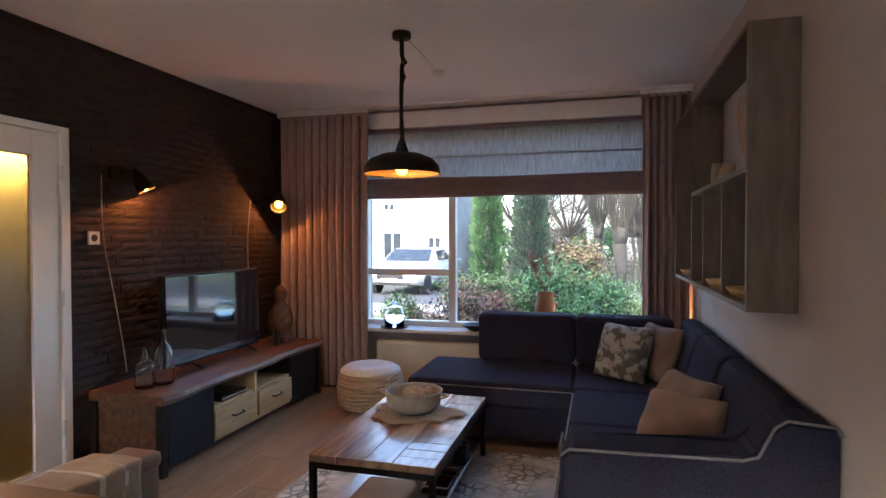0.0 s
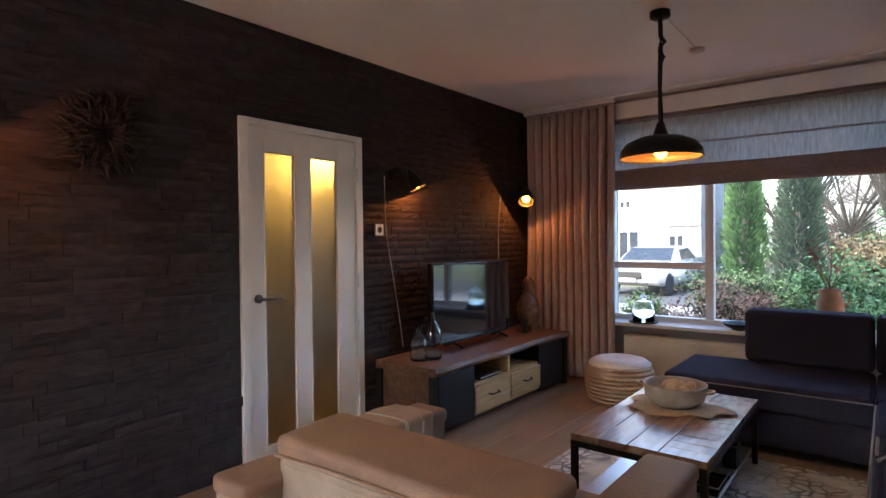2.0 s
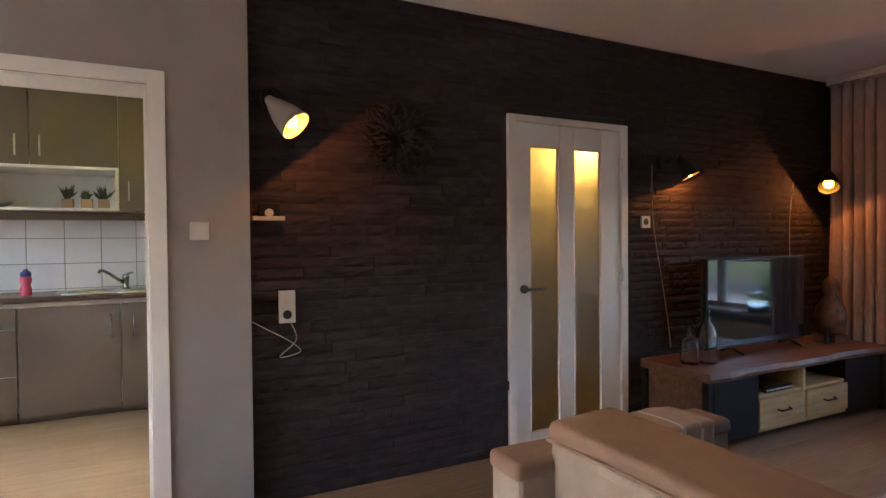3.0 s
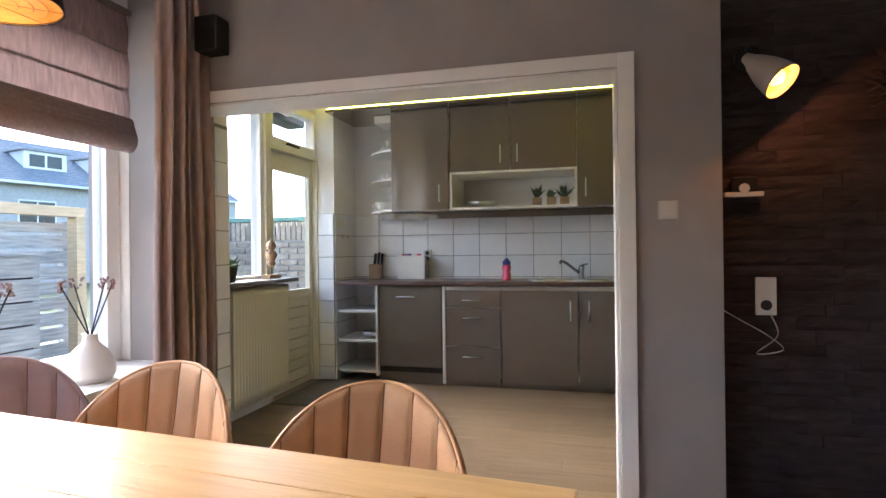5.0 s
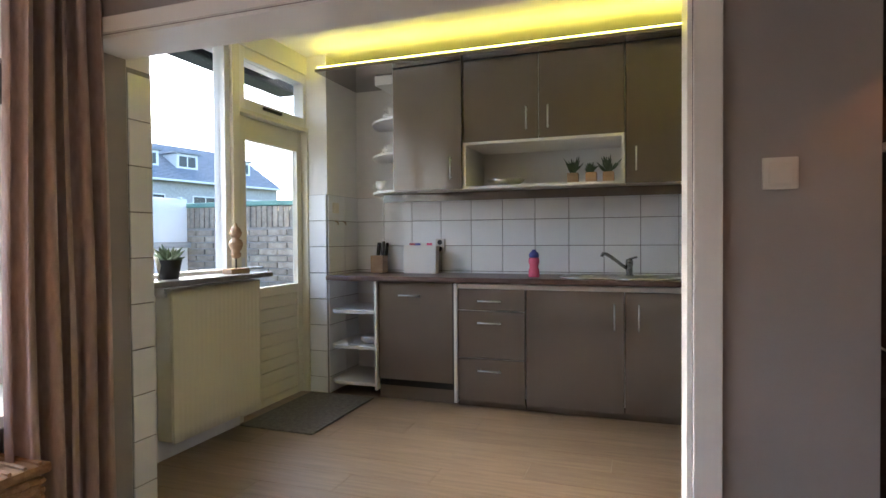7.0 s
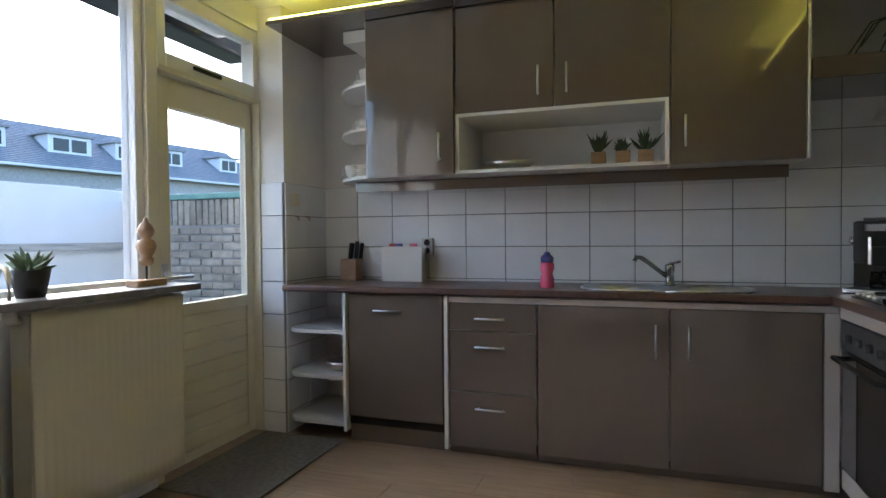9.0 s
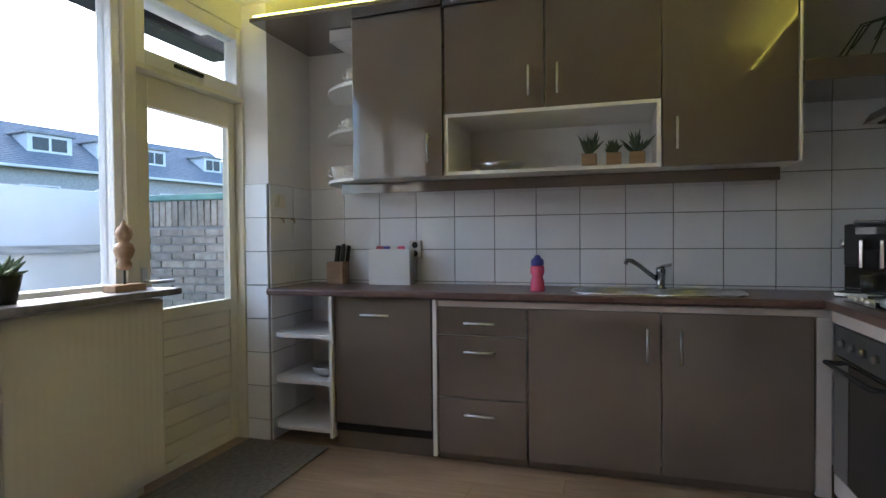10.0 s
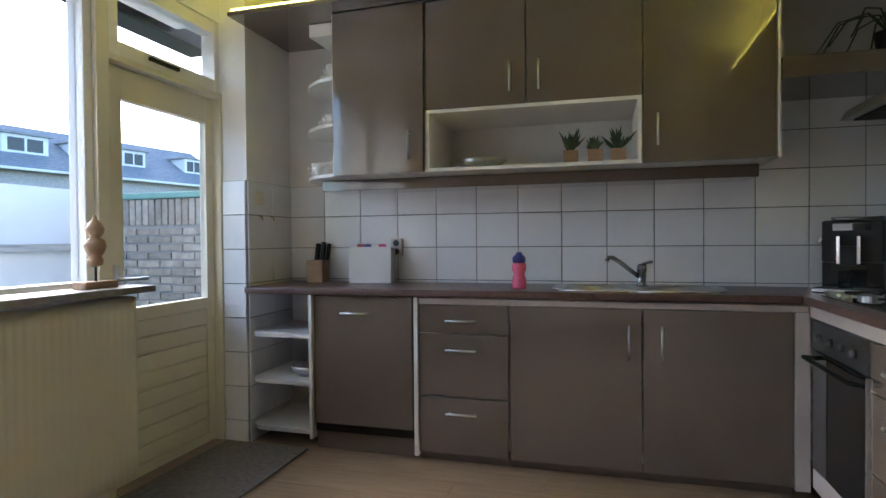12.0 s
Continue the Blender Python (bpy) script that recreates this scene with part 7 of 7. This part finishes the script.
car(-5.7, 17.9, 86)
wb = thing("wheelie_bin", "blue wheeled bin before the white house", "bin", (-6.6, 20.2, -0.3))
part("body", bx(-6.9, -6.3, 19.9, 20.5, -0.3, 0.75, 0.04), M_blue, wb)
part("lid", bx(-6.93, -6.27, 19.86, 20.52, 0.75, 0.83, 0.03), M_blue, wb)


# garden side: plank fence, lean-to beam, milky screen and brick wall
def plank_fence(x0, x1, y, z0, z1, label, ph=0.19, lean_y=0.0):
    t = thing("plank_fence", label, "fence", ((x0 + x1) / 2, y, z0))
    z = z0
    while z < z1 - 0.02:
        part("plank", bx(x0, x1, y - 0.012, y + 0.012, z, min(z + ph - 0.03, z1), 0.006), M_fence, t)
        z += ph
    n = max(2, int((x1 - x0) / 1.8))
    for k in range(n + 1):
        x = x0 + (x1 - x0) * k / n
        part("post", bx(x - 0.045, x + 0.045, y - 0.11, y - 0.013, z0, z1 + 0.03, 0.005), M_fence, t)
    return t


plank_fence(-6.0, 2.6, -6.6, -0.08, 1.56, "tall weathered plank fence behind the patio")
bn = thing("plank_bin_store", "grey plank storage box on the patio", "storage box", (-2.8, -5.2, -0.08))
for k in range(6):
    za, zb = -0.08 + k * 0.21, 0.115 + k * 0.21
    part("plank", bx(-4.30, -1.0, -5.03, -5.0, za, zb, 0.006), M_fence, bn)
    part("plank", bx(-1.03, -1.0, -6.2, -5.03, za, zb, 0.006), M_fence, bn)
    part("plank", bx(-4.30, -4.27, -6.2, -5.031, za, zb, 0.006), M_fence, bn)
# Added dark backing sheet: paints the shade seen in the gaps between planks.
part("lining", bx(-4.26, -1.04, -5.06, -5.035, -0.07, 1.15), M_trunk, bn)
part("top", bx(-4.34, -0.95, -6.25, -4.97, 1.176, 1.20, 0.004), M_fence, bn)
bmr = thing("timber_beam", "new timber beam over the fence", "beam", (-1.5, -6.3, 1.6))
part("beam", bx(-6.0, 2.4, -6.45, -6.3, 1.63, 1.75, 0.005), M_larch, bmr)
part("post", bx(-6.0, -5.87, -6.45, -6.3, -0.08, 1.629, 0.005), M_larch, bmr)
part("post", bx(2.27, 2.4, -6.45, -6.3, -0.08, 1.629, 0.005), M_larch, bmr)
ms = thing("milky_screen", "milky plastic garden screen with a grey rail", "screen", (-5.2, -4.6, -0.08))
part("panel", bx(-5.88, -4.62, -4.62, -4.60, 0.0, 1.60, 0.003), M_frostpanel, ms)
part("rail", bx(-5.88, -4.62, -4.598, -4.55, 1.10, 1.16, 0.004), M_fence, ms)
for px in (-5.88, -4.67):
    part("post", bx(px, px + 0.05, -4.68, -4.622, -0.08, 1.62, 0.004), M_fence, ms)
bwl = thing("brick_wall", "grey-yellow garden brick wall with a soldier course", "garden wall", (-6.0, -4.0, -0.08))
BX, BY0, BY1 = -5.9, -5.6, -2.72
part("core", bx(BX - 0.2, BX - 0.006, BY0, BY1, -0.08, 1.46), M_mortar, bwl)
bme = bpy.data.meshes.new("brick")
bt_ = bx(-0.01, 0.01, -0.104, 0.104, -0.026, 0.026, 0.003, 1)
bt_.to_mesh(bme)
bt_.free()
bme.materials.append(M_brickout)
bso = bpy.data.meshes.new("brick")
bt_ = bx(-0.01, 0.01, -0.026, 0.026, -0.104, 0.104, 0.003, 1)
bt_.to_mesh(bso)
bt_.free()
bso.materials.append(M_brickout)
inv = bwl.matrix_world.inverted()
q = random.Random(77)
for j in range(21):
    for i in range(13):
        y = BY0 + 0.11 + i * 0.22 + (0.11 if j % 2 else 0)
        if y < BY1 - 0.1:
            o = new("brick", bme)
            o.location, o.parent, o.matrix_parent_inverse = (BX + q.uniform(-0.002, 0.002), y, -0.04 + j * 0.0645), bwl, inv
for i in range(45):
    o = new("brick", bso)
    o.location, o.parent, o.matrix_parent_inverse = (BX + 0.004, BY0 + 0.04 + i * 0.0635, 1.405), bwl, inv
part("coping", bx(BX - 0.24, BX + 0.03, BY0, BY1, 1.512, 1.56, 0.008), mat("green_coping", (0.10, 0.22, 0.18), (0.16, 0.30, 0.25), 6, 0.6), bwl)
tq = thing("garden_toy", "turquoise plastic garden toy by the wall", "toy", (-5.5, -3.9, -0.08))
part("tub", lathe(B(), [(0.001, 0), (0.22, 0), (0.30, 0.25), (0.28, 0.25), (0.2, 0.03), (0.001, 0.03)], at=(-5.5, -3.9, 0.1), n=20), mat("turquoise_plastic", (0.05, 0.45, 0.45), (0.07, 0.52, 0.52), 5, 0.4), tq, smooth=True)
part("stand", bx(-5.7, -5.3, -4.05, -3.75, -0.08, 0.1, 0.02), M_paving, tq)
av = thing("awning_box", "folded dark awning box over the kitchen door", "awning", (-4.5, -3.0, 2.5))
part("case", bx(-5.4, -3.3, -3.12, -2.92, 2.40, 2.52, 0.02), M_black, av)

# ---------- floor planks, stone strips, tiles: pieces of the setting ----------
def piece(me, name, parent, loc, rz=0):
    ob = new(name, me)
    ob.matrix_world = pose(*loc, 0, 0, rz)
    ob.parent = parent
    return ob


def mesh_of(name, bm, material):
    me = bpy.data.meshes.new(name)
    bm.normal_update()
    bm.to_mesh(me)
    bm.free()
    me.materials.append(material)
    return me


rnd = random.Random(11)
PW, PL = 0.208, 1.62
plank_meshes = {}


def plank(length):
    length = round(length, 2)
    if length not in plank_meshes:
        plank_meshes[length] = mesh_of("plank", bx(-PW / 2 + 0.0007, PW / 2 - 0.0007, -length / 2 + 0.0007, length / 2 - 0.0007, -0.012, 0, 0.0012, 1), M_plank)
    return plank_meshes[length]


x = -5.6 + PW / 2
row = 0
while x < XE + PW / 2:
    y = -2.75 + (-(row % 4) * 0.4)
    y1 = 5.3 if x > -3.2 else (1.17 if x > -5.7 else 0)
    while y < y1:
        a, b = max(y, -2.75), min(y + PL, y1)
        if b - a > 0.05:
            piece(plank(b - a), "plank", FLOOR, (x, (a + b) / 2, 0))
        y += PL
    x += PW
    row += 1

# split stone strips on the living-room wall
variants = []
for k in range(10):
    bm = B()
    ln = 0.16 + 0.035 * k
    n = 7

    def f(u, v):
        e = min(u, 1 - u, v * 0.6, (1 - v) * 0.6)
        d = 0.010 if e > 0.02 else 0.006
        return Vector((d + rnd.uniform(-0.003, 0.003) * (e > 0.02), (u - 0.5) * (ln - 0.003), (v - 0.5) * 0.0535))
    sheet(bm, n, 3, f)
    g = bmesh.ops.extrude_edge_only(bm, edges=[e for e in bm.edges if e.is_boundary])
    for v in [q for q in g["geom"] if isinstance(q, bmesh.types.BMVert)]:
        v.co.x = -0.012
    variants.append((ln, mesh_of("stone", bm, M_stone)))
SH = 0.0545
rest_v, rest_f = [], []
count = 0
z = SH / 2
while z < CZ - 0.01:
    y = 0.38
    while y < 5.2:
        ln, me = rnd.choice(variants)
        if y + ln > 5.24:
            ln, me = variants[0]
        c = y + ln / 2
        blocked = z - SH / 2 < DZ and c + ln / 2 > DY0 - 0.03 and c - ln / 2 < DY1 - 0.02
        if blocked:
            if y < DY0 - 0.02 and DY0 - y > 0.12:
                ln, me = variants[0]
                c = y + ln / 2
                if c + ln / 2 > DY0 + 0.015:
                    y = DY1 - 0.005
                    continue
            else:
                y = DY1 - 0.005 if y < DY1 else y + ln
                continue
        out = rnd.uniform(-0.003, 0.003)
        if 0.38 <= y < 1.75 and z > 0.3 and count < 298:
            piece(me, "stone", WALL_W, (XB + out - 0.004, c, min(z, CZ - SH / 2)))
            count += 1
        else:
            base_i = len(rest_v)
            rest_v += [(v.co.x + XB + out - 0.004, v.co.y + c, v.co.z + min(z, CZ - SH / 2)) for v in me.vertices]
            rest_f += [[base_i + i for i in p.vertices] for p in me.polygons]
        y += ln
    z += SH
rme = bpy.data.meshes.new("stone_courses")
rme.from_pydata(rest_v, [], rest_f)
rme.materials.append(M_stone)
o = new("stone_courses", rme)
o.parent = WALL_W
o["kind"] = "stuff"

# glazed tiles
def tiled(parent, origin, du, cols, rows, tw, th, normal, skip=None, first=None):
    """A field of glazed tiles: du along the wall, z up."""
    du, nrm = Vector(du), Vector(normal)
    bm = B()
    box(bm, -tw / 2 + 0.0024, tw / 2 - 0.0024, -0.004, 0.004, -th / 2 + 0.0024, th / 2 - 0.0024, 0.0018, 1)
    me = mesh_of("tile", bm, M_tile)
    ang = math.degrees(math.atan2(du.y, du.x))
    for i in range(cols):
        for j in range(rows):
            c = Vector(origin) + du * (tw * (i + 0.5)) + Vector((0, 0, th * (j + 0.5))) + nrm * 0.003
            if skip and skip(c):
                continue
            piece(me, "tile", parent, c, ang)


grout = B()
box(grout, KW, KW + 0.002, KS, -1.88, 0.86, 1.52)
box(grout, KW, KW + 0.002, -1.88, KN, 0.86, 1.93)
box(grout, KW + 0.002, XB - 0.3, KN - 0.002, KN, 0.86, 1.93)
box(grout, KW + 0.002, KDX, KS, KS + 0.002, 0, 1.52)
box(grout, KDX, KDX + 0.002, -2.59, KS, 0, 1.52)
box(grout, -3.2, XB - 0.125, OY0 - 0.004, OY0 - 0.002, 0, 1.92)
TILES = setting("trim_tile_grout", grout, M_grout, "grey grout behind white glazed wall tiles", "trim")
tiled(TILES, (KW + 0.002, -2.43, 0.72 + 0.0), (0, 1, 0), 14, 6, 0.251, 0.2, (1, 0, 0), lambda c: c.y < -1.93 and c.z > 1.52)
tiled(TILES, (KW + 0.004, KN - 0.002, 0.72), (1, 0, 0), 8, 6, 0.251, 0.2, (0, -1, 0))
tiled(TILES, (KW + 0.004, KS + 0.002, -0.08), (1, 0, 0), 1, 8, 0.225, 0.2, (0, 1, 0))
tiled(TILES, (KW + 0.229, KS + 0.002, -0.08), (1, 0, 0), 1, 8, 0.251, 0.2, (0, 1, 0))
tiled(TILES, (KDX + 0.003, -2.59, -0.08), (0, 1, 0), 1, 8, 0.155, 0.2, (1, 0, 0))
tiled(TILES, (-3.2, OY0 - 0.002, -0.1), (1, 0, 0), 1, 10, 0.125, 0.2, (0, 1, 0))
